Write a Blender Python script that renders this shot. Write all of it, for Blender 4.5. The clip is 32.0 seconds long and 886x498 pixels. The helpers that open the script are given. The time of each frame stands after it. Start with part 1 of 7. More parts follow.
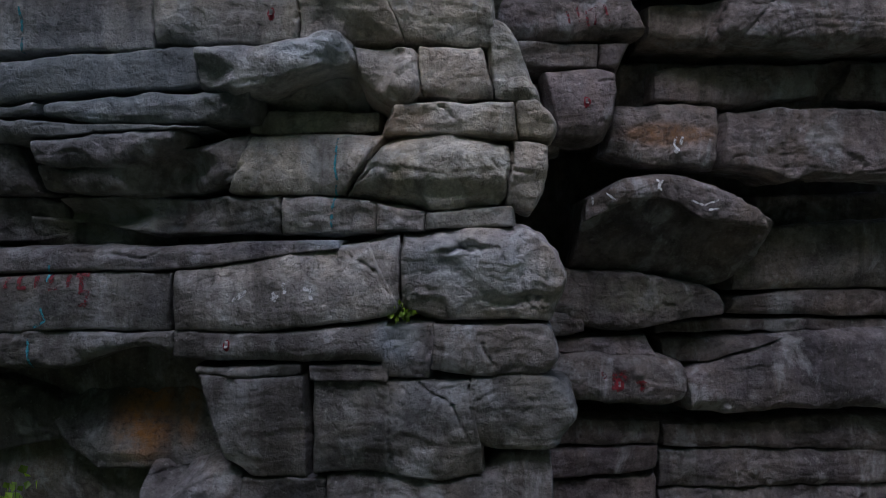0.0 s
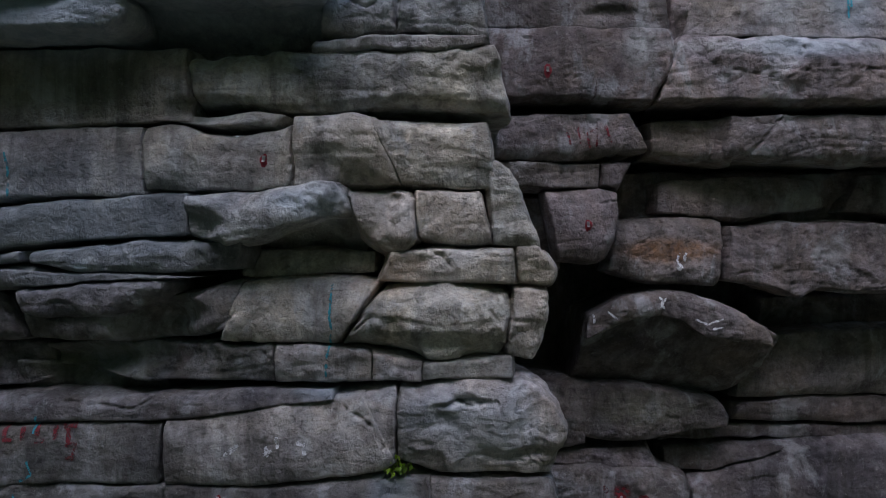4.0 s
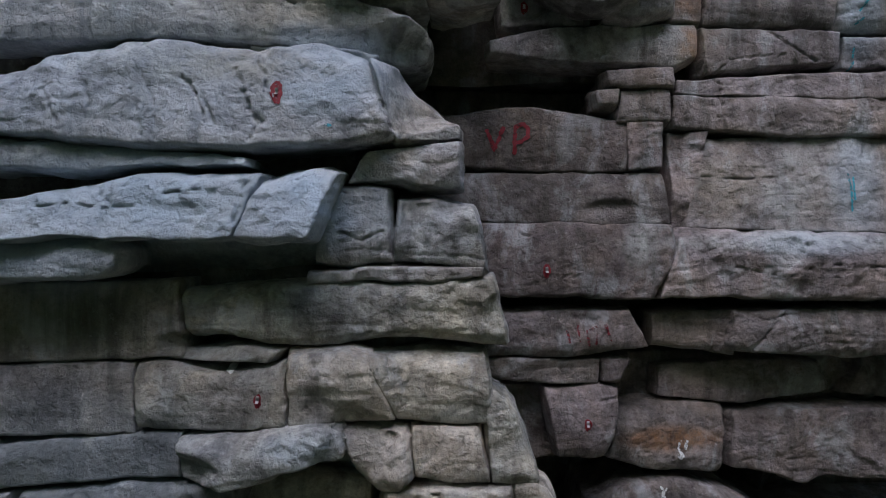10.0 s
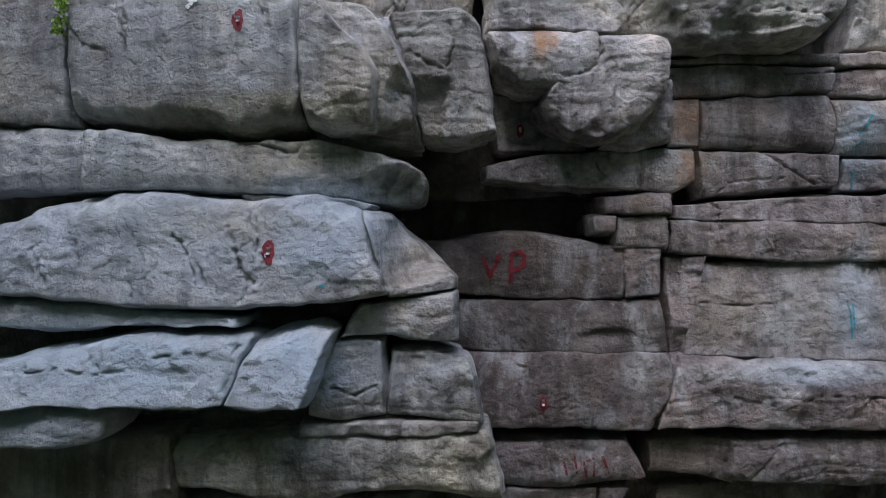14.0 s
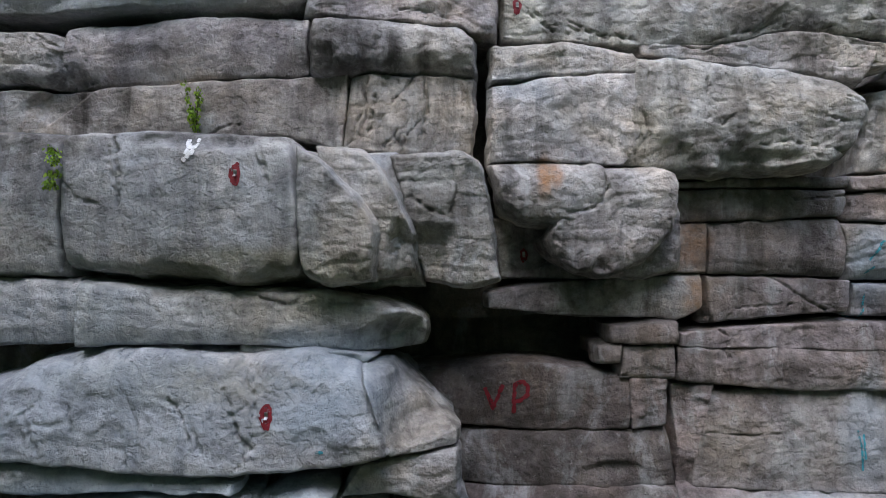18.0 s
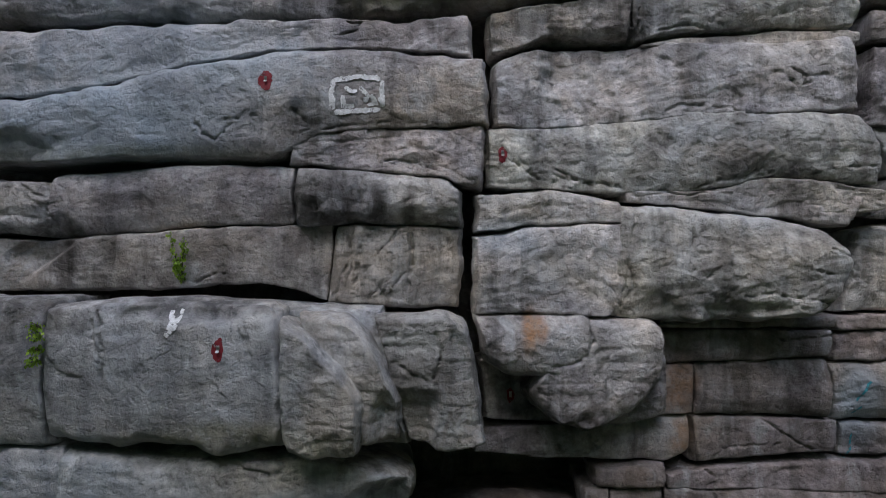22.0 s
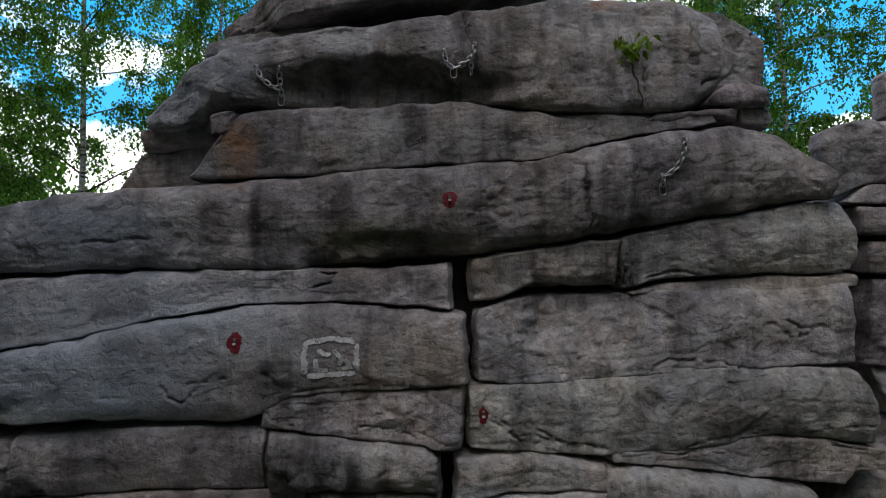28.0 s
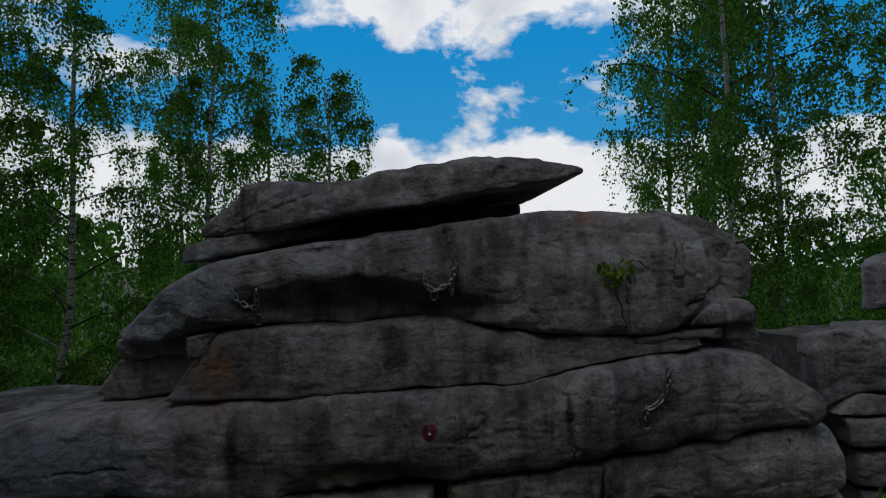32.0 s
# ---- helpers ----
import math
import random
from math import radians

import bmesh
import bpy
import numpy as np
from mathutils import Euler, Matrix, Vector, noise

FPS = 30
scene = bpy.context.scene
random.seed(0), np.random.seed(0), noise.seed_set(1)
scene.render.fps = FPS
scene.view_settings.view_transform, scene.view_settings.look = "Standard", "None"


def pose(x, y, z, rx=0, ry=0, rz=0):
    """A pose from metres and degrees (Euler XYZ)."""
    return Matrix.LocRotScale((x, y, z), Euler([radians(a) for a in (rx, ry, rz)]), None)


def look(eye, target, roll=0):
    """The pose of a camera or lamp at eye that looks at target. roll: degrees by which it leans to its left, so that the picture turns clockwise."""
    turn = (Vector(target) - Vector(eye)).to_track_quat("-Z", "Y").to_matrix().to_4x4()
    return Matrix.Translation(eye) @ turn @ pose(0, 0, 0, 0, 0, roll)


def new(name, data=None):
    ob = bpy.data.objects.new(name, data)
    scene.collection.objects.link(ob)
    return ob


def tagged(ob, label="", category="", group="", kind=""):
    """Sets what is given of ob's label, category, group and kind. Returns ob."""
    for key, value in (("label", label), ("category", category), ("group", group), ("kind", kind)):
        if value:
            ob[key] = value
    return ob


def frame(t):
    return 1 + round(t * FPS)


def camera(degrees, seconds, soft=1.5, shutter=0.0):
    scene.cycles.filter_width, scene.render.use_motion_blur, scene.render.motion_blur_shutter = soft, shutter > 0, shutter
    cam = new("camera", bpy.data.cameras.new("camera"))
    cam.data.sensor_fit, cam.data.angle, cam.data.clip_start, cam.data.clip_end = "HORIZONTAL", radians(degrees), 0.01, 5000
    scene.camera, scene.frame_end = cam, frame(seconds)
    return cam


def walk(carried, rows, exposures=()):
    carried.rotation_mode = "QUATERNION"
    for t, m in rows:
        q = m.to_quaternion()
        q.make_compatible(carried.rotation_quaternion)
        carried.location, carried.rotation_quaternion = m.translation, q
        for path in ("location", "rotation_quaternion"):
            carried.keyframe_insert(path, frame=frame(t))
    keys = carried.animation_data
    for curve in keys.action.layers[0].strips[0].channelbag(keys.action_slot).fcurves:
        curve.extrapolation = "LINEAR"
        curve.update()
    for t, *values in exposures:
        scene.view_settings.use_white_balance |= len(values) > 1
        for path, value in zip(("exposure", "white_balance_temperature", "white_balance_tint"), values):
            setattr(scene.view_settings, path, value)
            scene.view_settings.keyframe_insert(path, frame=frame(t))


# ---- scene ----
cam = camera(72.0, 32.0, 1.0)
METRES, EYE, DEEP = 12.0, 2.8, 1.357
ROWS = [
    (0.0, 0.0, 0.0, 0.0, 0.0, 0.0, -0.0),
    (0.5, -0.0, 0.0005, 0.0134, 0.0, -0.03, -0.01),
    (1.0, 0.0001, 0.001, 0.0268, -0.01, 0.09, 0.02),
    (1.5, -0.0003, 0.0022, 0.04, 0.01, 0.07, 0.04),
    (2.0, -0.0012, 0.0039, 0.0547, -0.01, 0.03, 0.01),
    (2.5, -0.0011, 0.0056, 0.0674, -0.0, 0.08, 0.02),
    (3.0, -0.0007, 0.0069, 0.0814, 0.01, 0.05, 0.02),
    (3.5, 0.0007, 0.008, 0.0945, -0.01, 0.08, 0.02),
    (5.5, 0.0028, 0.0112, 0.1499, 0.06, 0.2, 0.06),
    (6.0, 0.0031, 0.0111, 0.1653, 0.05, 0.18, 0.05),
    (6.5, 0.0034, 0.0112, 0.1794, -0.0, 0.11, 0.04),
    (7.0, 0.0041, 0.0116, 0.1933, 0.02, 0.19, 0.05),
    (7.5, 0.0059, 0.0117, 0.2066, 0.04, 0.25, 0.05),
    (8.0, 0.007, 0.012, 0.2214, 0.03, 0.2, 0.05),
    (8.5, 0.0067, 0.0123, 0.2341, 0.01, 0.26, 0.07),
    (9.0, 0.0062, 0.0132, 0.2477, 0.04, 0.3, 0.05),
    (9.5, 0.0053, 0.0139, 0.2606, 0.01, 0.27, 0.04),
    (10.0, 0.0038, 0.0147, 0.2749, -0.02, 0.26, 0.03),
    (10.5, 0.0025, 0.0156, 0.2875, -0.0, 0.35, 0.06),
    (11.0, 0.0027, 0.0161, 0.3015, 0.01, 0.39, 0.05),
    (11.5, 0.0032, 0.0168, 0.3143, -0.0, 0.38, 0.05),
    (12.0, 0.0041, 0.0175, 0.3284, 0.0, 0.4, 0.06),
    (12.5, 0.0062, 0.018, 0.3421, -0.01, 0.37, 0.06),
    (13.0, 0.0072, 0.0177, 0.356, -0.0, 0.43, 0.07),
    (13.5, 0.0071, 0.0178, 0.3699, 0.01, 0.4, 0.05),
    (14.0, 0.008, 0.0183, 0.3824, 0.0, 0.45, 0.07),
    (14.5, 0.0076, 0.019, 0.3965, 0.0, 0.46, 0.06),
    (16.5, 0.0092, 0.0237, 0.4473, 0.02, 0.52, 0.07),
    (17.0, 0.0058, 0.0236, 0.4607, 0.04, 0.5, 0.05),
    (17.5, 0.0058, 0.0237, 0.4747, 0.06, 0.54, 0.05),
    (18.0, 0.0068, 0.0258, 0.4896, 0.05, 0.52, 0.03),
    (18.5, 0.01, 0.0257, 0.5023, 0.05, 0.55, 0.01),
    (19.0, 0.0146, 0.0254, 0.5169, 0.03, 0.58, 0.04),
    (19.5, 0.0139, 0.0259, 0.5302, 0.03, 0.56, 0.05),
    (20.0, 0.0136, 0.0258, 0.5452, 0.04, 0.67, 0.05),
    (20.5, 0.0117, 0.0265, 0.5595, 0.04, 0.6, 0.06),
    (21.0, 0.0107, 0.0265, 0.5753, -0.01, 0.7, 0.07),
    (21.5, 0.0131, 0.0267, 0.5898, 0.02, 0.66, 0.08),
    (22.0, 0.0183, 0.0254, 0.607, 0.04, 0.68, 0.06),
    (22.5, 0.0238, 0.0242, 0.6238, 0.04, 0.68, 0.05),
    (23.0, 0.028, 0.0233, 0.6412, -0.02, 0.67, 0.05),
    (23.5, 0.0315, 0.0246, 0.6574, 0.02, 0.78, 0.06),
    (24.0, 0.0368, 0.0273, 0.6752, 0.05, 0.85, 0.06),
    (24.5, 0.0406, 0.0299, 0.6923, 0.07, 0.85, 0.06),
    (25.0, 0.0444, 0.0352, 0.7085, 0.06, 0.86, 0.07),
    (25.5, 0.0415, 0.0399, 0.7224, 0.05, 0.86, 0.06),
    (27.5, 0.031, 0.0416, 0.7901, -0.03, 0.71, -0.0),
    (28.0, 0.0348, 0.0404, 0.8093, -0.01, 0.72, 0.01),
    (28.5, 0.042, 0.0409, 0.8282, -0.01, 0.67, 0.02),
    (29.0, 0.0493, 0.041, 0.8481, -0.11, 0.68, 0.05),
    (29.5, 0.0535, 0.0411, 0.867, -0.12, 0.72, 0.06),
    (30.0, 0.056, 0.042, 0.8897, -0.1, 0.72, 0.06),
    (30.5, 0.0567, 0.0429, 0.9115, -0.08, 0.78, 0.07),
    (31.0, 0.0547, 0.0439, 0.9362, -0.08, 0.79, 0.06),
    (31.5, 0.0529, 0.0446, 0.9595, -0.06, 0.79, 0.08),
    (32.0, 0.0501, 0.0459, 0.9847, -0.05, 0.77, 0.1),
]
EXPOSURES = [(0, 1.15, 5950, 19), (4, 1.3, 5950, 19), (8, 1.4, 6150, 17), (14, 1.54, 6250, 16), (17, 1.56, 6350, 14), (20, 1.74, 6450, 14), (21, 1.5, 6450, 14), (22, 0.9, 6400, 14), (25, 0.52, 6500, 14), (27, 0.12, 6650, 14), (28, -0.3, 6850, 15), (29, -0.52, 6750, 14), (30, -1.0, 6550, 11), (31, -1.4, 6450, 10), (32, -1.7, 6450, 10)]
walk(cam, [(t, pose(METRES * x, METRES * DEEP * y, EYE + METRES * z, 90 + pitch / DEEP, roll, yaw / DEEP)) for t, x, y, z, yaw, pitch, roll in ROWS], EXPOSURES)

# ---- light ----
SUN_UP, SUN_ROUND = 58.0, 204.0
world = bpy.data.worlds.new("sky")
scene.world = world
world.use_nodes = True
wn = world.node_tree
sky = wn.nodes.new("ShaderNodeTexSky")
sky.sky_type, sky.sun_disc = "NISHITA", False
sky.sun_elevation, sky.sun_rotation = radians(SUN_UP), radians(SUN_ROUND)
sky.air_density, sky.dust_density = 1.0, 1.5
wn.nodes["Background"].inputs["Strength"].default_value = 0.135
veil = wn.nodes.new("ShaderNodeMix")
veil.data_type = "RGBA"
veil.inputs[0].default_value = 0.3
veil.inputs[7].default_value = (4.2, 4.75, 5.6, 1)
wn.links.new(sky.outputs[0], veil.inputs[6])
wn.links.new(veil.outputs[2], wn.nodes["Background"].inputs["Color"])
lamp = bpy.data.lights.new("sun", "SUN")
lamp.energy, lamp.angle, lamp.color = 0.95, radians(50), (0.98, 0.98, 1.0)
sun = new("sun", lamp)
a, b = radians(SUN_ROUND), radians(SUN_UP)
sun.matrix_world = look((40 * math.sin(a) * math.cos(b), 40 * math.cos(a) * math.cos(b), 40 * math.sin(b)), (0, 0, 0))

# ---- materials ----
def material(name):
    m = bpy.data.materials.new(name)
    m.use_nodes = True
    return m, m.node_tree, m.node_tree.nodes["Principled BSDF"]


def node(tree, kind, links=(), **values):
    """A node with its inputs set by name or index, or linked from (name, socket)."""
    n = tree.nodes.new(kind)
    for k, v in values.items():
        n.inputs[k.replace("_", " ")].default_value = v
    for k, sock in links:
        tree.links.new(sock, n.inputs[k])
    return n


def ramp(tree, sock, *stops):
    n = tree.nodes.new("ShaderNodeValToRGB")
    el = n.color_ramp.elements
    while len(el) < len(stops):
        el.new(0.5)
    for e, (p, c) in zip(el, stops):
        e.position = p
        e.color = (c, c, c, 1) if isinstance(c, (int, float)) else (*c, 1)
    tree.links.new(sock, n.inputs[0])
    return n.outputs[0]


def mixed(tree, fac, a, b, how="MIX"):
    n = tree.nodes.new("ShaderNodeMix")
    n.data_type, n.blend_type = "RGBA", how
    for i, v in ((0, fac), (6, a), (7, b)):
        if isinstance(v, bpy.types.NodeSocket):
            tree.links.new(v, n.inputs[i])
        else:
            n.inputs[i].default_value = v if i == 0 else (*v, 1)
    return n.outputs[2]


def maths(tree, op, a, b=0.0):
    n = tree.nodes.new("ShaderNodeMath")
    n.operation = op
    for i, v in ((0, a), (1, b)):
        if isinstance(v, bpy.types.NodeSocket):
            tree.links.new(v, n.inputs[i])
        else:
            n.inputs[i].default_value = v
    return n.outputs[0]


def noise_of(tree, co, scale, detail=5.0, rough=0.6, stretch=None, warp=0.0):
    if stretch:
        mp = tree.nodes.new("ShaderNodeMapping")
        mp.inputs["Scale"].default_value = stretch
        tree.links.new(co, mp.inputs[0])
        co = mp.outputs[0]
    n = tree.nodes.new("ShaderNodeTexNoise")
    tree.links.new(co, n.inputs["Vector"])
    for k, v in (("Scale", scale), ("Detail", detail), ("Roughness", rough), ("Distortion", warp)):
        n.inputs[k].default_value = v
    return n.outputs[0]


def rock_material():
    m, t, bsdf = material("gritstone")
    co = t.nodes.new("ShaderNodeTexCoord").outputs["Object"]
    info = t.nodes.new("ShaderNodeObjectInfo")

    def mask(name):
        n = t.nodes.new("ShaderNodeAttribute")
        n.attribute_name = name
        return n.outputs["Fac"]
    broad = noise_of(t, co, 0.9, 5, 0.65, warp=0.6)
    mottle = noise_of(t, co, 5.5, 9, 0.72)
    grain = noise_of(t, co, 34, 5, 0.8)
    strata = noise_of(t, co, 2.6, 7, 0.65, (0.7, 1, 2.4), 0.5)
    streak = noise_of(t, co, 3.2, 6, 0.6, (1.6, 1.6, 0.16), 0.3)
    # weathered grey stone with warmer, darker and paler drifts
    c = mixed(t, 1.0, info.outputs["Color"], ramp(t, broad, (0.32, (0.44, 0.44, 0.47)), (0.48, (1, 1, 1)), (0.68, (1.34, 1.25, 1.1))), "MULTIPLY")
    c = mixed(t, 1.0, c, ramp(t, mottle, (0.3, 0.48), (0.45, 0.88), (0.58, 1.1), (0.74, 1.5)), "MULTIPLY")
    c = mixed(t, 0.22, c, ramp(t, strata, (0.3, 0.7), (0.5, 1.0), (0.72, 1.2)), "MULTIPLY")
    c = mixed(t, 1.0, c, ramp(t, grain, (0.34, 0.78), (0.5, 1.0), (0.66, 1.22)), "MULTIPLY")
    drift = ramp(t, noise_of(t, co, 1.5, 7, 0.68, (1.2, 1.2, 0.7), 0.5), (0.53, 0.0), (0.6, 1.0))
    c = mixed(t, maths(t, "MULTIPLY", drift, 0.45), c, (0.46, 0.48, 0.5))
    umber = ramp(t, noise_of(t, co, 1.1, 6, 0.7, (1, 1, 1.3), 0.7), (0.56, 0.0), (0.7, 1.0))
    c = mixed(t, maths(t, "MULTIPLY", umber, 0.5), c, (0.13, 0.105, 0.085))
    # a thin crust, flaked off in ragged patches
    crust = ramp(t, noise_of(t, co, 3.4, 8, 0.62, (1, 1, 1.2), 0.3), (0.46, 0.0), (0.54, 1.0))
    c = mixed(t, 1.0, c, ramp(t, crust, (0.0, (0.86, 0.84, 0.82)), (1.0, (1.1, 1.11, 1.12))), "MULTIPLY")
    # run-off stains
    wet = ramp(t, streak, (0.49, 0.0), (0.66, 1.0))
    c = mixed(t, maths(t, "MULTIPLY", wet, 0.55), c, (0.06, 0.055, 0.05))
    # black streaks, and the shade of hollows and cliff foot put into the colour
    streak_shade = maths(t, "MULTIPLY", mask("streak_shade"), ramp(t, streak, (0.36, 0.35), (0.56, 1.0)))
    c = mixed(t, streak_shade, c, (0.045, 0.04, 0.037))
    # crusts: pale lichen, green film, iron
    spots = ramp(t, noise_of(t, co, 14, 7, 0.7), (0.6, 0.0), (0.68, 1.0))
    c = mixed(t, maths(t, "MULTIPLY", spots, 0.38), c, (0.42, 0.42, 0.4))
    black = ramp(t, noise_of(t, co, 17, 6, 0.7), (0.54, 0.0), (0.72, 1.0))
    c = mixed(t, maths(t, "MULTIPLY", black, 0.26), c, (0.05, 0.047, 0.045))
    ragged = ramp(t, mottle, (0.38, 0.25), (0.6, 1.0))
    c = mixed(t, maths(t, "MULTIPLY", mask("pale"), ragged), c, (0.52, 0.53, 0.52))
    # bluish skylight on the slabs, put into the colour by this mask
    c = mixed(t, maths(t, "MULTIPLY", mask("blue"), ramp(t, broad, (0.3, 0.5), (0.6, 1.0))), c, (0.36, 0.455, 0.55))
    c = mixed(t, maths(t, "MULTIPLY", mask("tan"), ragged), c, (0.43, 0.375, 0.3))
    c = mixed(t, maths(t, "MULTIPLY", mask("moss"), ragged), c, (0.12, 0.14, 0.06))
    c = mixed(t, maths(t, "MULTIPLY", mask("rust"), ragged), c, (0.36, 0.16, 0.05))
    t.links.new(c, bsdf.inputs["Base Color"])
    t.links.new(ramp(t, mottle, (0.3, 0.95), (0.7, 0.78)), bsdf.inputs["Roughness"])
    bsdf.inputs["Specular IOR Level"].default_value = 0.25
    # hollows, pits and grain
    pits = ramp(t, noise_of(t, co, 22, 4, 0.6), (0.3, 0.0), (0.47, 0.85), (0.8, 1.0))
    # the object's alpha says how broken a block's face is
    h = maths(t, "ADD", maths(t, "MULTIPLY", strata, 0.12), noise_of(t, co, 8, 6, 0.6))
    h = maths(t, "MULTIPLY", h, info.outputs["Alpha"])
    for sock, k in ((pits, 0.35), (noise_of(t, co, 13, 5, 0.65), 0.8), (grain, 0.3)):
        h = maths(t, "ADD", h, maths(t, "MULTIPLY", sock, k))
    bump = t.nodes.new("ShaderNodeBump")
    bump.inputs["Strength"].default_value, bump.inputs["Distance"].default_value = 1.0, 0.025
    t.links.new(h, bump.inputs["Height"])
    t.links.new(bump.outputs[0], bsdf.inputs["Normal"])
    return m


def plain(name, colour, rough=0.6, metal=0.0, vary=0.25, scale=12, bump=0.0):
    m, t, bsdf = material(name)
    co = t.nodes.new("ShaderNodeTexCoord").outputs["Object"]
    n = noise_of(t, co, scale, 6, 0.65)
    c = mixed(t, 1.0, colour, ramp(t, n, (0.3, 1 - vary), (0.7, 1 + vary)), "MULTIPLY")
    t.links.new(c, bsdf.inputs["Base Color"])
    bsdf.inputs["Roughness"].default_value, bsdf.inputs["Metallic"].default_value = rough, metal
    if bump:
        b = t.nodes.new("ShaderNodeBump")
        b.inputs["Strength"].default_value, b.inputs["Distance"].default_value = bump, 0.02
        t.links.new(n, b.inputs["Height"])
        t.links.new(b.outputs[0], bsdf.inputs["Normal"])
    return m


def paint(name, colour, worn=0.5):
    """Old paint on stone, worn through in the hollows."""
    m, t, bsdf = material(name)
    co = t.nodes.new("ShaderNodeTexCoord").outputs["Object"]
    n = noise_of(t, co, 28, 8, 0.75)
    t.links.new(mixed(t, 1.0, colour, ramp(t, n, (0.3, 0.6), (0.7, 1.25)), "MULTIPLY"), bsdf.inputs["Base Color"])
    bsdf.inputs["Roughness"].default_value = 0.7
    t.links.new(ramp(t, noise_of(t, co, 19, 8, 0.8), (worn - 0.07, 0.0), (worn + 0.05, 1.0)), bsdf.inputs["Alpha"])
    return m


def leaf_material(name, colour, thin=0.45):
    m, t, bsdf = material(name)
    rnd = t.nodes.new("ShaderNodeNewGeometry").outputs["Random Per Island"]
    dark = tuple(0.38 * v for v in colour)
    warm = (colour[0] * 1.7, colour[1] * 1.5, colour[2] * 1.2)
    c = ramp(t, rnd, (0.0, dark), (0.6, colour), (1.0, warm))
    t.links.new(c, bsdf.inputs["Base Color"])
    bsdf.inputs["Roughness"].default_value = 0.55
    tr = t.nodes.new("ShaderNodeBsdfTranslucent")
    t.links.new(mixed(t, 1.0, c, (1.6, 1.8, 0.7), "MULTIPLY"), tr.inputs["Color"])
    mix = t.nodes.new("ShaderNodeMixShader")
    mix.inputs[0].default_value = thin
    out = t.nodes["Material Output"]
    t.links.new(bsdf.outputs[0], mix.inputs[1])
    t.links.new(tr.outputs[0], mix.inputs[2])
    t.links.new(mix.outputs[0], out.inputs["Surface"])
    return m


def bark_material():
    m, t, bsdf = material("birch_bark")
    co = t.nodes.new("ShaderNodeTexCoord").outputs["Object"]
    marks = ramp(t, noise_of(t, co, 2.4, 6, 0.7, (1, 1, 4)), (0.5, 0.0), (0.58, 1.0))
    c = mixed(t, marks, (0.55, 0.53, 0.49), (0.05, 0.045, 0.04))
    t.links.new(c, bsdf.inputs["Base Color"])
    bsdf.inputs["Roughness"].default_value = 0.8
    return m


def ground_material():
    m, t, bsdf = material("forest_floor")
    co = t.nodes.new("ShaderNodeTexCoord").outputs["Object"]
    big = noise_of(t, co, 0.5, 6, 0.65)
    small = noise_of(t, co, 14, 8, 0.75)
    c = mixed(t, ramp(t, big, (0.42, 0.0), (0.58, 1.0)), (0.16, 0.13, 0.095), (0.085, 0.11, 0.045))
    c = mixed(t, 1.0, c, ramp(t, small, (0.3, 0.5), (0.7, 1.5)), "MULTIPLY")
    t.links.new(c, bsdf.inputs["Base Color"])
    bsdf.inputs["Roughness"].default_value = 0.95
    b = t.nodes.new("ShaderNodeBump")
    b.inputs["Strength"].default_value, b.inputs["Distance"].default_value = 0.8, 0.06
    t.links.new(small, b.inputs["Height"])
    t.links.new(b.outputs[0], bsdf.inputs["Normal"])
    return m


def cloud_material():
    """Far summer sky: blue, with fair-weather clouds in a low bank and a high one."""
    m = bpy.data.materials.new("far_sky")
    m.use_nodes = True
    t = m.node_tree
    t.nodes.remove(t.nodes["Principled BSDF"])
    co = t.nodes.new("ShaderNodeTexCoord").outputs["Object"]
    sep = t.nodes.new("ShaderNodeSeparateXYZ")
    t.links.new(co, sep.inputs[0])
    puff = noise_of(t, co, 0.0052, 9, 0.58, (1, 1, 1.7), 0.2)
    wide = noise_of(t, co, 0.0017, 4, 0.5, (1, 1, 1.5))
    height = maths(t, "DIVIDE", sep.outputs[2], 900.0)
    # banks: cloud below 0.22 and above 0.33 of the distance
    low = ramp(t, height, (0.13, 0.42), (0.235, 0.0))
    high = ramp(t, height, (0.33, 0.0), (0.46, 0.17))
    bank = maths(t, "ADD", low, high)
    across = maths(t, "ADD", maths(t, "DIVIDE", sep.outputs[0], 1800.0), 0.5)
    bank = maths(t, "ADD", bank, ramp(t, across, (0.2, 0.12), (0.38, 0.0), (0.62, 0.0), (0.75, -0.25)))
    dens = maths(t, "ADD", maths(t, "ADD", maths(t, "MULTIPLY", puff, 0.9), maths(t, "MULTIPLY", wide, 0.35)), bank)
    cover = ramp(t, dens, (0.76, 0.0), (0.84, 1.0))
    shade = ramp(t, noise_of(t, co, 0.008, 7, 0.6), (0.3, (0.9, 0.96, 1.06)), (0.55, (1.3, 1.32, 1.36)))
    blue = ramp(t, height, (0.08, (0.07, 0.48, 0.94)), (0.36, (0.015, 0.38, 0.9)))
    c = mixed(t, cover, blue, shade)
    em = t.nodes.new("ShaderNodeEmission")
    em.inputs["Strength"].default_value = SKY_GLOW
    t.links.new(c, em.inputs["Color"])
    t.links.new(em.outputs[0], t.nodes["Material Output"].inputs["Surface"])
    return m


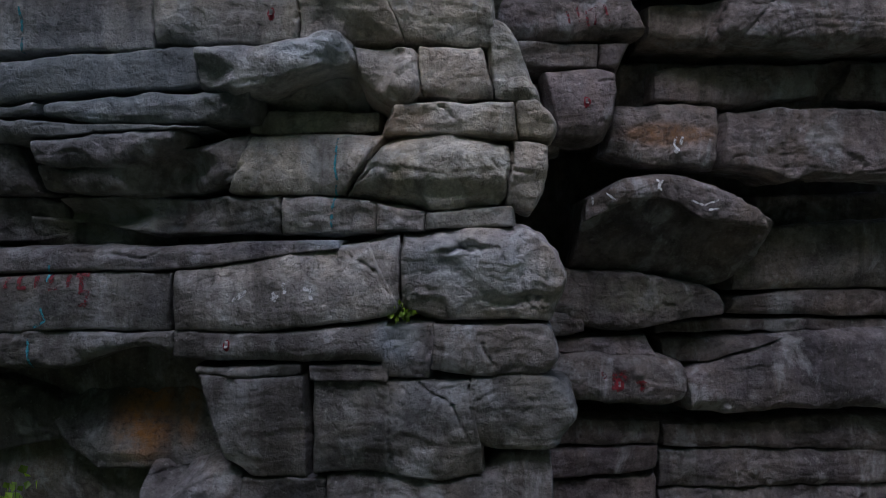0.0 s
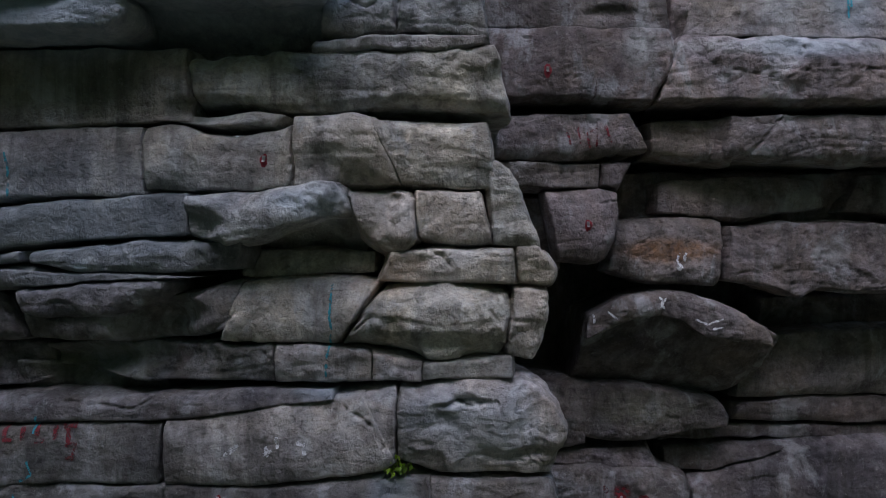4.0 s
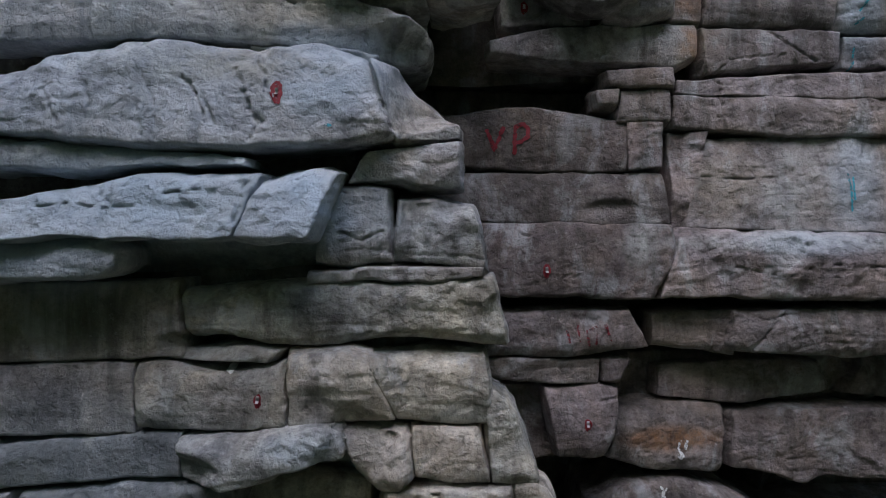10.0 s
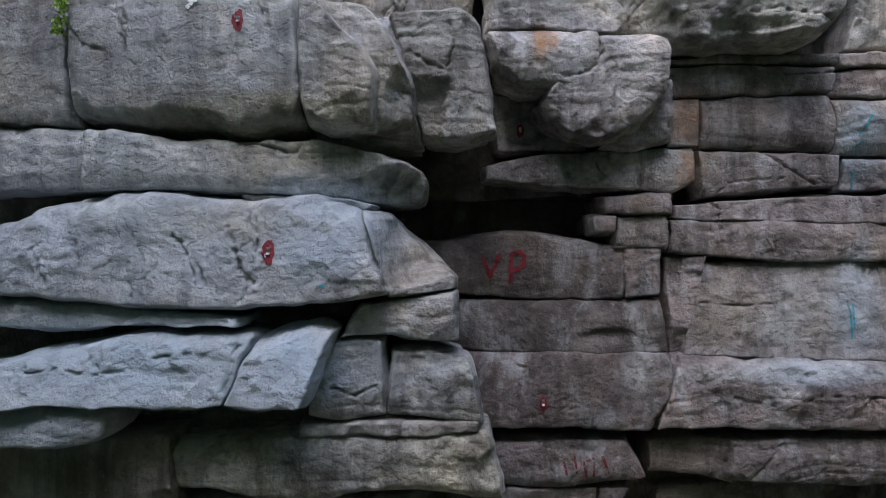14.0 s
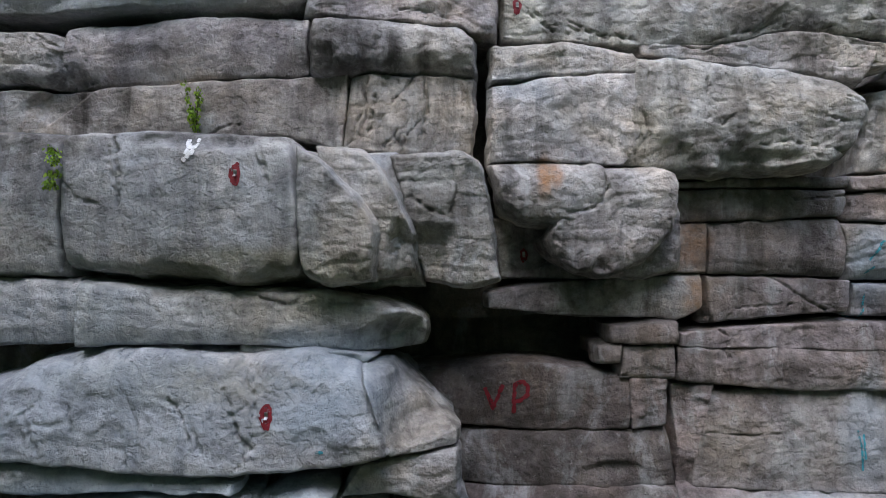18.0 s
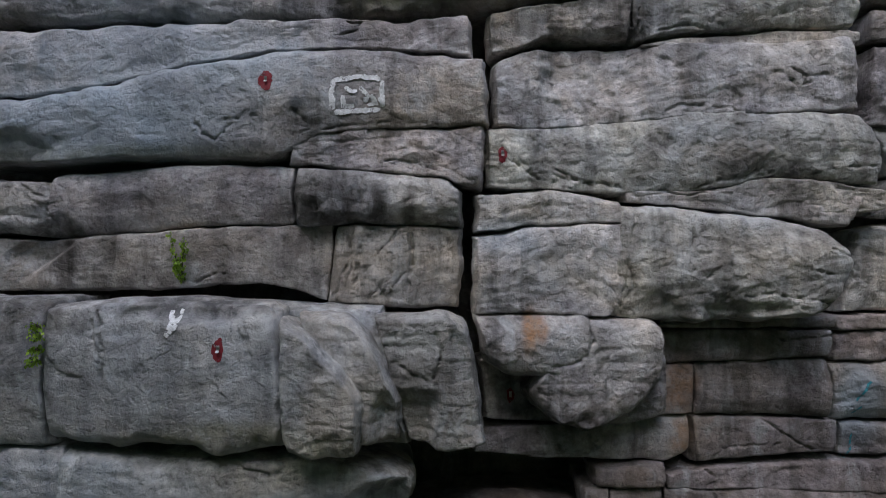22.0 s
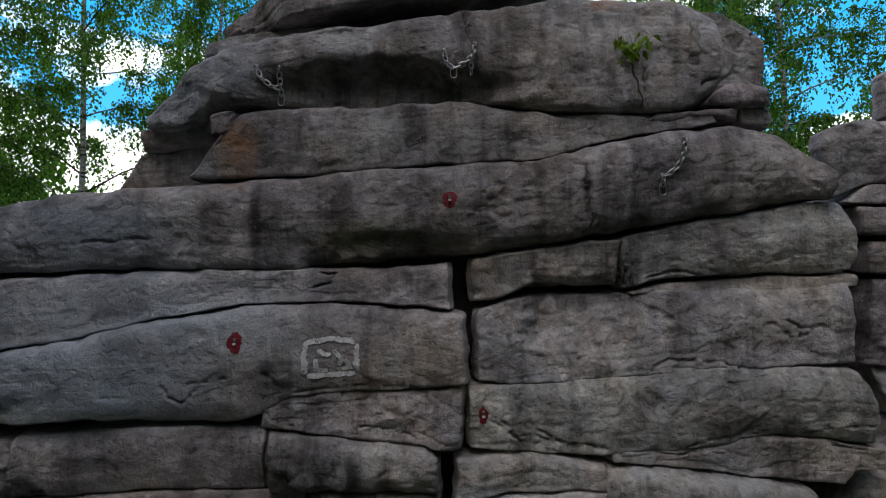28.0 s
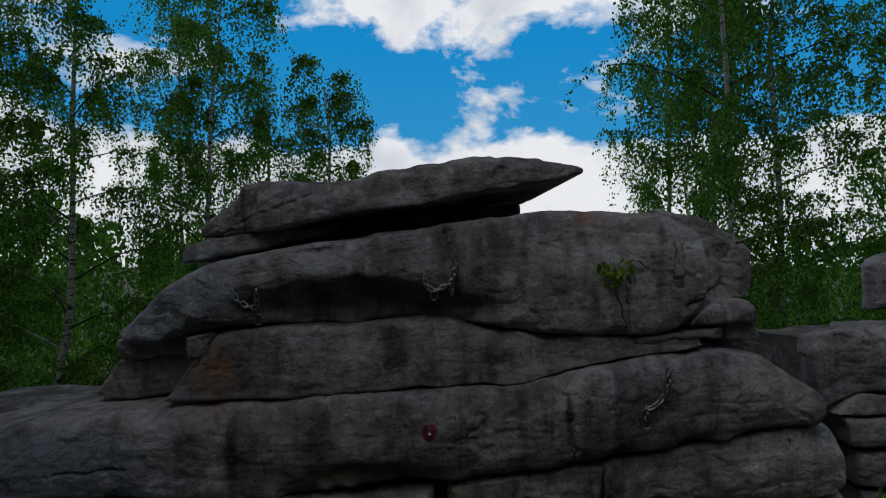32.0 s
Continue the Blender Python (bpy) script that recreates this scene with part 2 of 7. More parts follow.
SKY_GLOW = 2.05
GRIT = rock_material()
RED = paint("red_paint", (0.22, 0.012, 0.022), 0.4)
FADED = paint("faded_red_paint", (0.2, 0.022, 0.032), 0.49)
SIGN = paint("flaking_white_paint", (0.85, 0.86, 0.87), 0.4)
WHITE = paint("white_paint", (0.78, 0.79, 0.8), 0.38)
CHALK = paint("worn_white_paint", (0.7, 0.71, 0.73), 0.47)
CYAN = paint("blue_paint", (0.06, 0.36, 0.46), 0.47)
STEEL = plain("galvanised_steel", (0.55, 0.55, 0.56), 0.34, 1.0, 0.2, 60)
LEAF = leaf_material("birch_leaf", (0.115, 0.24, 0.06), 0.6)
FRESH = leaf_material("young_leaf", (0.19, 0.31, 0.04))
BARK = bark_material()
TWIG = plain("twig", (0.07, 0.05, 0.04), 0.85, 0, 0.3, 30)
SOIL = ground_material()

# ---- the rock ----
def mesh_object(name, verts, faces, mat, parent=None, smooth=True):
    me = bpy.data.meshes.new(name)
    me.from_pydata(verts if isinstance(verts, list) else verts.tolist(), [], faces if isinstance(faces, list) else faces.tolist())
    if smooth:
        me.polygons.foreach_set("use_smooth", np.ones(len(me.polygons), bool))
    me.materials.append(mat)
    ob = new(name, me)
    ob.parent = parent
    return ob


HASH = np.random.RandomState(7).rand(4096).astype(np.float32) * 2 - 1


def field(p, seed=0):
    """Smooth value noise, -1 to 1, at the rows of p."""
    i = np.floor(p).astype(np.int64)
    f = p - i
    f = f * f * f * (f * (f * 6 - 15) + 10)
    out = 0
    for dx in (0, 1):
        for dy in (0, 1):
            for dz in (0, 1):
                h = (i[:, 0] + dx) * 374761 + (i[:, 1] + dy) * 668265 + (i[:, 2] + dz) * 974711 + seed * 1013
                h = (h ^ (h >> 7)) * 1274126
                w = (f[:, 0] if dx else 1 - f[:, 0]) * (f[:, 1] if dy else 1 - f[:, 1]) * (f[:, 2] if dz else 1 - f[:, 2])
                out = out + HASH[(h ^ (h >> 11)) & 4095] * w
    return out


def broken(p, cell, warp, seed):
    """Broken stone: tilted planes that meet in ragged edges, about cell metres wide; -1 to 1."""
    rnd = np.random.RandomState(seed)
    x, z = p[:, 0] + warp, p[:, 2] + 0.7 * warp
    gx, gz = np.meshgrid(np.arange(x.min() - cell, x.max() + cell, cell), np.arange(z.min() - cell, z.max() + cell, cell * 0.75))
    cx = gx.ravel() + rnd.uniform(-0.45, 0.45, gx.size) * cell
    cz = gz.ravel() + rnd.uniform(-0.45, 0.45, gx.size) * cell * 0.75
    off = rnd.uniform(-0.55, 0.55, gx.size)
    tx, tz = rnd.uniform(-1, 1, (2, gx.size)) / cell
    out = np.empty(len(x))
    for a_ in range(0, len(x), 4000):
        dx, dz = x[a_:a_ + 4000, None] - cx, z[a_:a_ + 4000, None] - cz
        d = np.hypot(dx, dz * 1.25)
        w = np.exp(-(d - d.min(1)[:, None]) * 20 / cell)
        out[a_:a_ + 4000] = (w * (off + tx * dx + tz * dz)).sum(1) / w.sum(1)
    return out


STEP = 0.0165
JOINT = -0.004
# stains and painted shading with a shape of their own: kind, x, z, half width, half height, strength
STAINS_AND_SHADING = []
TINTS = {}
CRACKS, CUTS, LUMPS = [], [], []
SKIN = []


def edge_line(points, u):
    xs, zs = np.array(points).T
    x = xs[0] + (xs[-1] - xs[0]) * u
    z = np.interp(x, xs, zs)
    k = max(1, int(0.05 * len(u)))
    pad = np.concatenate([z[0] - (z[1:k + 1][::-1] - z[0]), z, z[-1] - (z[-k - 1:-1][::-1] - z[-1])])
    return x, np.convolve(pad, np.ones(2 * k + 1) / (2 * k + 1), "valid")


GX, GZ, CELL = -7.0, -2.0, 0.03
DEPTH = np.full((620, 520), np.nan)


def lay_out():
    """A map of the face's depth, from the blocks' outlines, the foremost winning."""
    zs = GZ + CELL * np.arange(DEPTH.shape[0])[:, None]
    for owner, y, top, bottom, shape in BLOCKS:
        x0, x1 = min(top[0][0], bottom[0][0]), max(top[-1][0], bottom[-1][0])
        i0, i1 = int((x0 - GX) / CELL), int((x1 - GX) / CELL) + 1
        xs = GX + CELL * np.arange(i0, i1)
        inside = (zs < np.interp(xs, *np.array(top).T)) & (zs > np.interp(xs, *np.array(bottom).T))
        part_ = DEPTH[:, i0:i1]
        part_[inside & ~(part_ < y)] = y


def foremost(y, x, z):
    """Whether a face at depth y is the one to be seen at x, z, or close behind it."""
    i, j = int((x - GX) / CELL), int((z - GZ) / CELL)
    near = DEPTH[j - 3:j + 4, i - 3:i + 4]
    return bool(np.isnan(near).all()) or abs(np.nanmin(near) - y) < 0.4


def flush(y, x, z):
    """How far a block's face gives way to its neighbours', where they nearly lie in one plane."""
    r = 8
    i0, i1 = int((x.min() - GX) / CELL) - 2, int((x.max() - GX) / CELL) + 3
    j0, j1 = int((z.min() - GZ) / CELL) - 2, int((z.max() - GZ) / CELL) + 3
    wide = np.full((j1 - j0 + 2 * r, i1 - i0 + 2 * r), np.nan)
    a0, b0 = max(j0 - r, 0), max(i0 - r, 0)
    src = DEPTH[a0:j1 + r, b0:i1 + r]
    wide[a0 - j0 + r:a0 - j0 + r + src.shape[0], b0 - i0 + r:b0 - i0 + r + src.shape[1]] = src
    d = np.nan_to_num(wide - y, nan=9.0)
    w = np.exp(-(d / 0.19) ** 2)
    up, down = np.zeros((j1 - j0, i1 - i0)), np.full((j1 - j0, i1 - i0), 1e-3)
    for a_ in range(-r, r + 1):
        for b_ in range(-r, r + 1):
            g = math.exp(-(a_ * a_ + b_ * b_) / 22.0)
            ww = g * w[r + a_:r + a_ + j1 - j0, r + b_:r + b_ + i1 - i0]
            up += ww * d[r + a_:r + a_ + j1 - j0, r + b_:r + b_ + i1 - i0]
            down += ww
    grid = up / down
    fx, fz = np.clip((x - GX) / CELL - i0, 0, i1 - i0 - 1.001), np.clip((z - GZ) / CELL - j0, 0, j1 - j0 - 1.001)
    ix, iz = fx.astype(int), fz.astype(int)
    fx, fz = fx - ix, fz - iz
    return (grid[iz, ix] * (1 - fx) + grid[iz, ix + 1] * fx) * (1 - fz) + (grid[iz + 1, ix] * (1 - fx) + grid[iz + 1, ix + 1] * fx) * fz


def block(owner, y, top, bottom, rt=0.026, rb=0.026, rs=0.02, er=0.0, el=0.0, lean=0.0, turn=0.0, rough=1.0, deep=0.9, roll=0.36, dents=(), cracks=(), tint=None, free=0.0, seed=1):
    """A weathered block between an upper and a lower bedding line, with its face at depth y.
    rt, rb, rs: how far its upper, lower and side edges are rounded; er, el: how far its ends belly out; lean: how the face goes back with height; roll: how full its belly is; free: how far it stands clear of its neighbours."""
    rb = rb if rb >= 0.1 else rb * 0.55
    rr = rs if er > 0 or rs >= 0.1 else min(rs * 0.4, 0.018)
    rl = min(rs, 0.14 if el > 0 else 0.018)
    rnd = np.random.RandomState(seed)
    width = max(top[-1][0] - top[0][0], bottom[-1][0] - bottom[0][0])
    nu = max(6, int(width / STEP))
    u = np.linspace(0, 1, nu + 1)
    tx, tz = edge_line(top, u)
    bx, bz = edge_line(bottom, u)
    tz, bz = tz - JOINT, bz + JOINT
    if owner in (buttress, wall):
        tz = tz + 0.3 * max(rt - 0.04, 0)
    tz = np.maximum(tz, bz + 0.015)
    nv = max(4, int((tz - bz).max() / STEP))
    v = np.linspace(0, 1, nv + 1)[:, None]
    x = bx + (tx - bx) * v
    z = bz + (tz - bz) * v
    x = x + np.sin(np.pi * v) * (er * np.clip(u * 3 - 2, 0, 1) ** 2 - el * np.clip(1 - u * 3, 0, 1) ** 2)
    high = tz - bz
    left, right = x[:, :1] + JOINT, x[:, -1:] - JOINT
    wide = right - left
    x = left + (x - x[:, :1]) / (x[:, -1:] - x[:, :1]) * wide
    ease = 1 + 0.5 * field(np.stack([x.ravel() * 2.3, z.ravel() * 2.3, np.full(x.size, seed * 3.7)], 1), 3).reshape(x.shape)
    open_ = field(np.stack([x.ravel() * 3.1 + seed, z.ravel() * 3.1, np.full(x.size, seed * 1.3)], 1), 33).reshape(x.shape)
    chip = field(np.stack([x.ravel() * 8.5 + seed, z.ravel() * 8.5, np.full(x.size, seed * 2.1)], 1), 34).reshape(x.shape)
    ease = np.clip(ease + 0.9 * open_ + 0.45 * chip, 0.15, 1.9)
    r_t, r_b = np.minimum(rt * ease, high * 0.48), np.minimum(rb * ease, high * 0.48)
    r_l, r_r = np.minimum(rl * (0.4 + 0.3 * ease), wide * 0.45), np.minimum(rr * ease, wide * 0.45)
    at = np.clip(1 - (tz - z) / r_t, 0, 1)
    ab = np.clip(1 - (z - bz) / r_b, 0, 1)
    al = np.clip(1 - (x - left) / r_l, 0, 1)
    ar = np.clip(1 - (right - x) / r_r, 0, 1)
    s = np.sqrt(at ** 2 + ab ** 2 + al ** 2 + ar ** 2)
    over = np.maximum(s, 1)
    radius = (at * r_t + ab * r_b + al * r_l + ar * r_r) / np.maximum(at + ab + al + ar, 1e-6)
    back = radius * (1 - np.sqrt(1 - np.minimum(s, 1) ** 2))
    x = x + (al * r_l - ar * r_r) * (1 - 1 / over)
    z = z + (ab * r_b - at * r_t) * (1 - 1 / over)
    mx, mz = x.mean(), z.mean()
    # a weathered belly: the face slopes back above its nose and is undercut below it
    roll = roll * rnd.uniform(0.45, 1.2)
    nose = rnd.uniform(0.3, 0.62) + 0.16 * field(np.stack([x.ravel() * 0.9 + seed, z.ravel() * 0.3, 0 * x.ravel()], 1), 14).reshape(x.shape)
    up, down = np.clip((v - nose) / (1 - nose), 0, 1), np.clip((nose - v) / nose, 0, 1)
    back = back + roll * (np.minimum(0.3 * high, 0.17) * up ** 2.1 + np.minimum(0.24 * high, 0.13) * down ** 2.2) * (0.55 + 0.45 * ease)
    yy = y + (1 - free) * flush(y, x, z) + back + lean * (z - mz) + turn * (x - mx)
    p = np.stack([x.ravel(), np.full(x.size, y * 1.0), z.ravel()], 1)
    n1 = field(p * (1.5, 1, 2.4) + 11, 1)
    n2 = field(p * (4.1, 1, 6.1) + 5 + seed, 2)
    n3 = field(p * (9, 1, 13) + seed, 4)
    n4 = field(p * (19, 1, 25), 5)
    n5 = field(p * (37, 1, 43), 10)
    pock = np.abs(field(p * (13, 1, 16) + seed, 15)) - 0.3
    billow = np.abs(field(p * (1.9, 1, 2.9) + (seed, 0, seed * 0.7) + 0.08 * np.stack([n2, n2, n3], 1), 15)) - 0.3
    chips = 0.022 * broken(p, 0.42, 0.09 * n2 + 0.05 * n3 + 0.02 * n4, seed) + 0.008 * broken(p, 0.15, 0.04 * n3 + 0.02 * n4, seed + 500)
    calm = min(1.0, 1.1 / rough)
    worn = calm * (0.026 * n1 + 0.02 * billow) + chips + 0.007 * n2 + 0.005 * n3 + 0.0035 * n4 + 0.0025 * n5 + 0.003 * pock
    # thin scales of crust that came away, leaving a ragged step
    flake = field(p * (2.6, 1, 3.4) + (seed * 1.7, 0, 0) + 0.16 * np.stack([n3, n3, n2], 1) + 0.07 * np.stack([n4, n4, n4], 1), 12)
    worn = worn - 0.005 * np.clip((flake - 0.1) * 40, 0, 1) - 0.006 * np.clip((flake - 0.38) * 40, 0, 1)
    crease = field(p * (0.8, 1, 1.3) + seed * 2.3 + 0.07 * np.stack([n3, n3, n3], 1) + 0.03 * np.stack([n4, n4, n4], 1), 13)
    worn = worn - 0.025 * np.exp(-(crease / 0.01) ** 2) * np.clip(n1 * 4 - 1.2, 0, 1)
    # broken facets
    k = int(4 + 5 * rough)
    cx, cz = rnd.uniform(x.min(), x.max(), k), rnd.uniform(z.min(), z.max(), k)
    g = rnd.uniform(-0.16, 0.16, (k, 2)) * rough
    wob = 0.05 * n3
    facet = np.max([g[i, 0] * (p[:, 0] - cx[i] + wob) + g[i, 1] * 1.6 * (p[:, 2] - cz[i] + wob) + rnd.uniform(-0.02, 0.02) for i in range(k)], 0)
    facet = np.minimum(facet, 0.12) - 0.025
    # bedding ledges
    bed = p[:, 2] * 7 + 1.2 * n1 + seed
    ledge = 0.006 * (np.abs((bed % 1) - 0.5) < 0.12)
    yy = yy.ravel() - min(rough, 1.05) * worn + 0.4 * facet + rough * ledge * (n2 > 0)
    for dx, dz, rx, rz, depth in dents:
        q = ((p[:, 0] - dx) / rx) ** 2 + ((p[:, 2] - dz + 0.05 * n2) / rz) ** 2
        yy = yy + depth * np.exp(-q * q)
    lo, hi = p.min(0) - 0.3, p.max(0) + 0.3
    for xa, za, xb, zb, slope, limit in CUTS:
        if not foremost(y, (xa + xb) / 2, (za + zb) / 2) or min(xa, xb) > hi[0] or max(xa, xb) < lo[0] or min(za, zb) > hi[2] or max(za, zb) < lo[2]:
            continue
        lx, lz = xb - xa, zb - za
        run = math.hypot(lx, lz)
        along = ((p[:, 0] - xa) * lx + (p[:, 2] - za) * lz) / run / run + 0.04 * n3
        off = (lx * (p[:, 2] - za) - lz * (p[:, 0] - xa)) / run + 0.02 * n3 + 0.012 * n4
        ends = np.clip(np.minimum(along + 0.12, 1.12 - along) / 0.2, 0, 1)
        far = np.clip((off - 0.5) / 0.4, 0, 1)
        yy = yy + np.clip(slope * off, 0, limit) * ends * (1 - far * far * (3 - 2 * far))
    for dx, dz, rx, rz, depth in LUMPS:
        if foremost(y, dx, dz) and lo[0] - rx < dx < hi[0] + rx and lo[2] - rz < dz < hi[2] + rz:
            q = ((p[:, 0] - dx) / rx + 0.2 * n3) ** 2 + ((p[:, 2] - dz) / rz + 0.25 * n2) ** 2
            yy = yy + depth * np.exp(-q * q * 0.8)
    through_it = [c for c in CRACKS if foremost(y, *c.mean(0)) and c[:, 0].min() < hi[0] and c[:, 0].max() > lo[0] and c[:, 1].min() < hi[2] and c[:, 1].max() > lo[2]]
    for line in [*cracks, *through_it]:
        for (xa, za), (xb, zb) in zip(line, line[1:]):
            lx, lz = xb - xa, zb - za
            q = np.clip(((p[:, 0] - xa) * lx + (p[:, 2] - za) * lz) / (lx * lx + lz * lz), 0, 1)
            d = np.hypot(p[:, 0] - xa - q * lx + 0.02 * n3 + 0.01 * n4, p[:, 2] - za - q * lz + 0.02 * n2 + 0.01 * n4)
            yy = yy + 0.045 * np.exp(-(d / 0.009) ** 2)
    wx = 0.014 * field(p * (6, 1, 6) + 31, 6) + 0.006 * n4
    wz = 0.014 * field(p * (5, 1, 5) + 57, 7) + 0.005 * n3 + 0.003 * n4
    front = np.stack([p[:, 0] + wx, yy, p[:, 2] + wz], 1)
    idx = np.arange(x.size).reshape(x.shape)
    faces = np.stack([idx[:-1, :-1], idx[:-1, 1:], idx[1:, 1:], idx[1:, :-1]], -1).reshape(-1, 4)
    loop = np.concatenate([idx[0, :-1], idx[:-1, -1], idx[-1, :0:-1], idx[:0:-1, 0]])
    verts, n, base = [front], len(loop), front[loop]
    ring = loop
    cut = np.stack([(mx - base[:, 0]), 0 * base[:, 0], (mz - base[:, 2])], 1)
    cut /= np.linalg.norm(cut, axis=1)[:, None] + 1e-6
    start = x.size
    for d in (0.04, 0.1, 0.2, 0.34, 0.55, deep):
        if d > deep:
            continue
        q = base + (0, d, 0)
        flare = 0.0 if owner not in (buttress, wall, crown) else 0.0 if d == 0.04 else 0.03 if d == 0.1 else 0.045 if 0.1 < d < 0.5 else 0.0
        q = q + cut * (0.012 * rough * (field(q * 5 + seed, 8) + 0.5 * field(q * 13, 9)) + 0.03 * d - flare)[:, None]
        now = np.arange(start, start + n)
        start += n
        verts.append(q)
        faces = np.concatenate([faces, np.stack([ring, now, np.roll(now, -1), np.roll(ring, -1)], 1)])
        ring = now
    verts = np.concatenate(verts)
    fl = faces.tolist()
    fl.append(ring.tolist())
    ob = mesh_object("rock_block", verts, fl, GRIT, owner)
    me = ob.data
    vx, vz = verts[:, 0], verts[:, 2]
    for kind in ("rust", "streak_shade", "pale", "moss", "blue", "tan"):
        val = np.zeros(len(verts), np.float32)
        for kk, sx, sz, rx, rz, st in STAINS_AND_SHADING:
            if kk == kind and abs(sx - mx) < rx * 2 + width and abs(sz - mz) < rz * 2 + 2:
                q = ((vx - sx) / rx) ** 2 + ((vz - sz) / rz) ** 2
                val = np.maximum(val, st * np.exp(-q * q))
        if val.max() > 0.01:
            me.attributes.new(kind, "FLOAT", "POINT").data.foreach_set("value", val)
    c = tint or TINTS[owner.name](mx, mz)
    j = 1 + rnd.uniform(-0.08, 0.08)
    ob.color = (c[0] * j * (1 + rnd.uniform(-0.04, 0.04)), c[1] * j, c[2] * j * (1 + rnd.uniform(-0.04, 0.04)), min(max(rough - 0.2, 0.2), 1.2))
    SKIN.append((verts, fl))
    return ob


BLOCKS = []


def rock(owner, y, top, bottom, **shape):
    BLOCKS.append((owner, y, top, bottom, shape))


def mass(name, label, category="rock"):
    return tagged(new(name), label, category, kind="structure")


buttress = mass("cliff_buttress", "grey-brown gritstone buttress of rounded, bedded blocks with dark joints", "cliff")
wall = mass("cliff_wall", "tall grey gritstone cliff face of stacked blocks split by a dark vertical crack", "cliff")
crown = mass("cliff_crown", "rounded dark grey gritstone summit blocks with black water streaks", "cliff")
tower = mass("rock_tower", "separate grey gritstone pillar standing beside the main cliff", "cliff")
jammed = tagged(new("jammed_boulder"), "dark rounded boulder with a hollow underside jammed in the cliff", "boulder")
cap = tagged(new("capstone"), "long tilted grey gritstone slab resting on the summit", "boulder")
# stone colours, with the shade of foot and recesses put into the darker tints
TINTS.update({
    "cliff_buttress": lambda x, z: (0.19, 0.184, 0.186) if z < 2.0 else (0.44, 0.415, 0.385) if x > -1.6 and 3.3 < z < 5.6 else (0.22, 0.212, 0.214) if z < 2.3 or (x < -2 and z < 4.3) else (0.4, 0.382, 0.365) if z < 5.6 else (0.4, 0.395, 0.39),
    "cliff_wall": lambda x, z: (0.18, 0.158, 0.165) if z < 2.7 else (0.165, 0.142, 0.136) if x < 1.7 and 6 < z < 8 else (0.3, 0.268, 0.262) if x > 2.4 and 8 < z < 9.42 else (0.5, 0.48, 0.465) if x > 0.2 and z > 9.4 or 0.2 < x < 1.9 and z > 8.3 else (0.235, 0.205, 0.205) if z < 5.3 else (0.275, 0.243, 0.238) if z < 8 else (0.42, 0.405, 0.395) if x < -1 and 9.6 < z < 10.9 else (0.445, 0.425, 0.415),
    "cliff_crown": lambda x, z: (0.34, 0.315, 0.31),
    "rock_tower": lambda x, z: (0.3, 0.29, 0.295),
    # the shade under the boulder's rim is put into its dark tint
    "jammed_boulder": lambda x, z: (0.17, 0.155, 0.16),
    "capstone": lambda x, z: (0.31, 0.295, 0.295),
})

# stains and painted shading on the rock: kind, x, z, half width, half height, strength
def stain_or_shading(*row):
    STAINS_AND_SHADING.append(row)


stain_or_shading("rust", -2.83, 1.20, 0.28, 0.38, 1)
stain_or_shading("rust", -2.43, 1.25, 0.12, 0.3, 0.7)
stain_or_shading("rust", 2.52, 4.08, 0.5, 0.13, 0.85)
stain_or_shading("rust", 1.01, 9.36, 0.07, 0.2, 0.8)
stain_or_shading("rust", 2.62, 8.23, 0.15, 0.2, 0.6)
stain_or_shading("rust", 2.61, 8.75, 0.2, 0.3, 0.5)
stain_or_shading("rust", -1.52, 13.45, 0.16, 0.32, 0.8)
stain_or_shading("rust", 2.00, 14.96, 0.15, 0.1, 0.6)
stain_or_shading("rust", -0.41, 3.91, 0.3, 0.2, 0.35)
stain_or_shading("pale", 0.37, 2.61, 0.45, 0.3, 0.5)
stain_or_shading("pale", -1.06, 4.49, 0.3, 0.12, 0.6)
stain_or_shading("pale", 2.01, 6.16, 0.14, 0.22, 0.75)
stain_or_shading("pale", 3.85, 6.68, 0.6, 0.35, 0.4)
stain_or_shading("pale", 3.56, 6.18, 1.6, 0.09, 0.55)
stain_or_shading("pale", -0.05, 9.32, 0.25, 0.15, 0.65)
stain_or_shading("pale", -0.78, 4.93, 0.2, 0.25, 0.45)
stain_or_shading("pale", -2.98, 3.97, 0.1, 0.1, 0.7)
stain_or_shading("pale", -0.46, 4.42, 0.3, 0.2, 0.45)
stain_or_shading("pale", -0.32, 2.06, 0.15, 0.2, 0.5)
stain_or_shading("pale", -1.36, 9.48, 0.15, 0.2, 0.5)
stain_or_shading("pale", 1.79, 9.24, 0.4, 0.25, 0.35)
# blue of the sky painted on the buttress slabs
stain_or_shading("blue", -2.76, 7.46, 1.9, 0.75, 0.5)
stain_or_shading("blue", -2.28, 6.53, 2, 0.5, 0.75)
stain_or_shading("blue", -0.92, 7.59, 0.6, 0.5, 0.75)
stain_or_shading("blue", -2.45, 6.53, 1.5, 0.35, 0.85)
stain_or_shading("blue", -3.23, 6.05, 0.8, 0.3, 0.7)
# shade of the recess with the letters, put into the colour
stain_or_shading("streak_shade", 0.42, 7.74, 0.9, 0.3, 0.4)
stain_or_shading("streak_shade", 0.81, 7.22, 1, 0.3, 0.3)
# the sky-lit slab's brightness, painted as a pale patch
stain_or_shading("pale", -2.40, 6.51, 1.6, 0.3, 0.4)
stain_or_shading("pale", -0.17, 13.70, 0.22, 0.2, 0.55)
stain_or_shading("pale", 0.69, 13.67, 0.1, 0.22, 0.45)
stain_or_shading("pale", 1.49, 13.57, 0.5, 0.07, 0.5)
stain_or_shading("pale", 2.07, 14.63, 0.3, 0.2, 0.3)
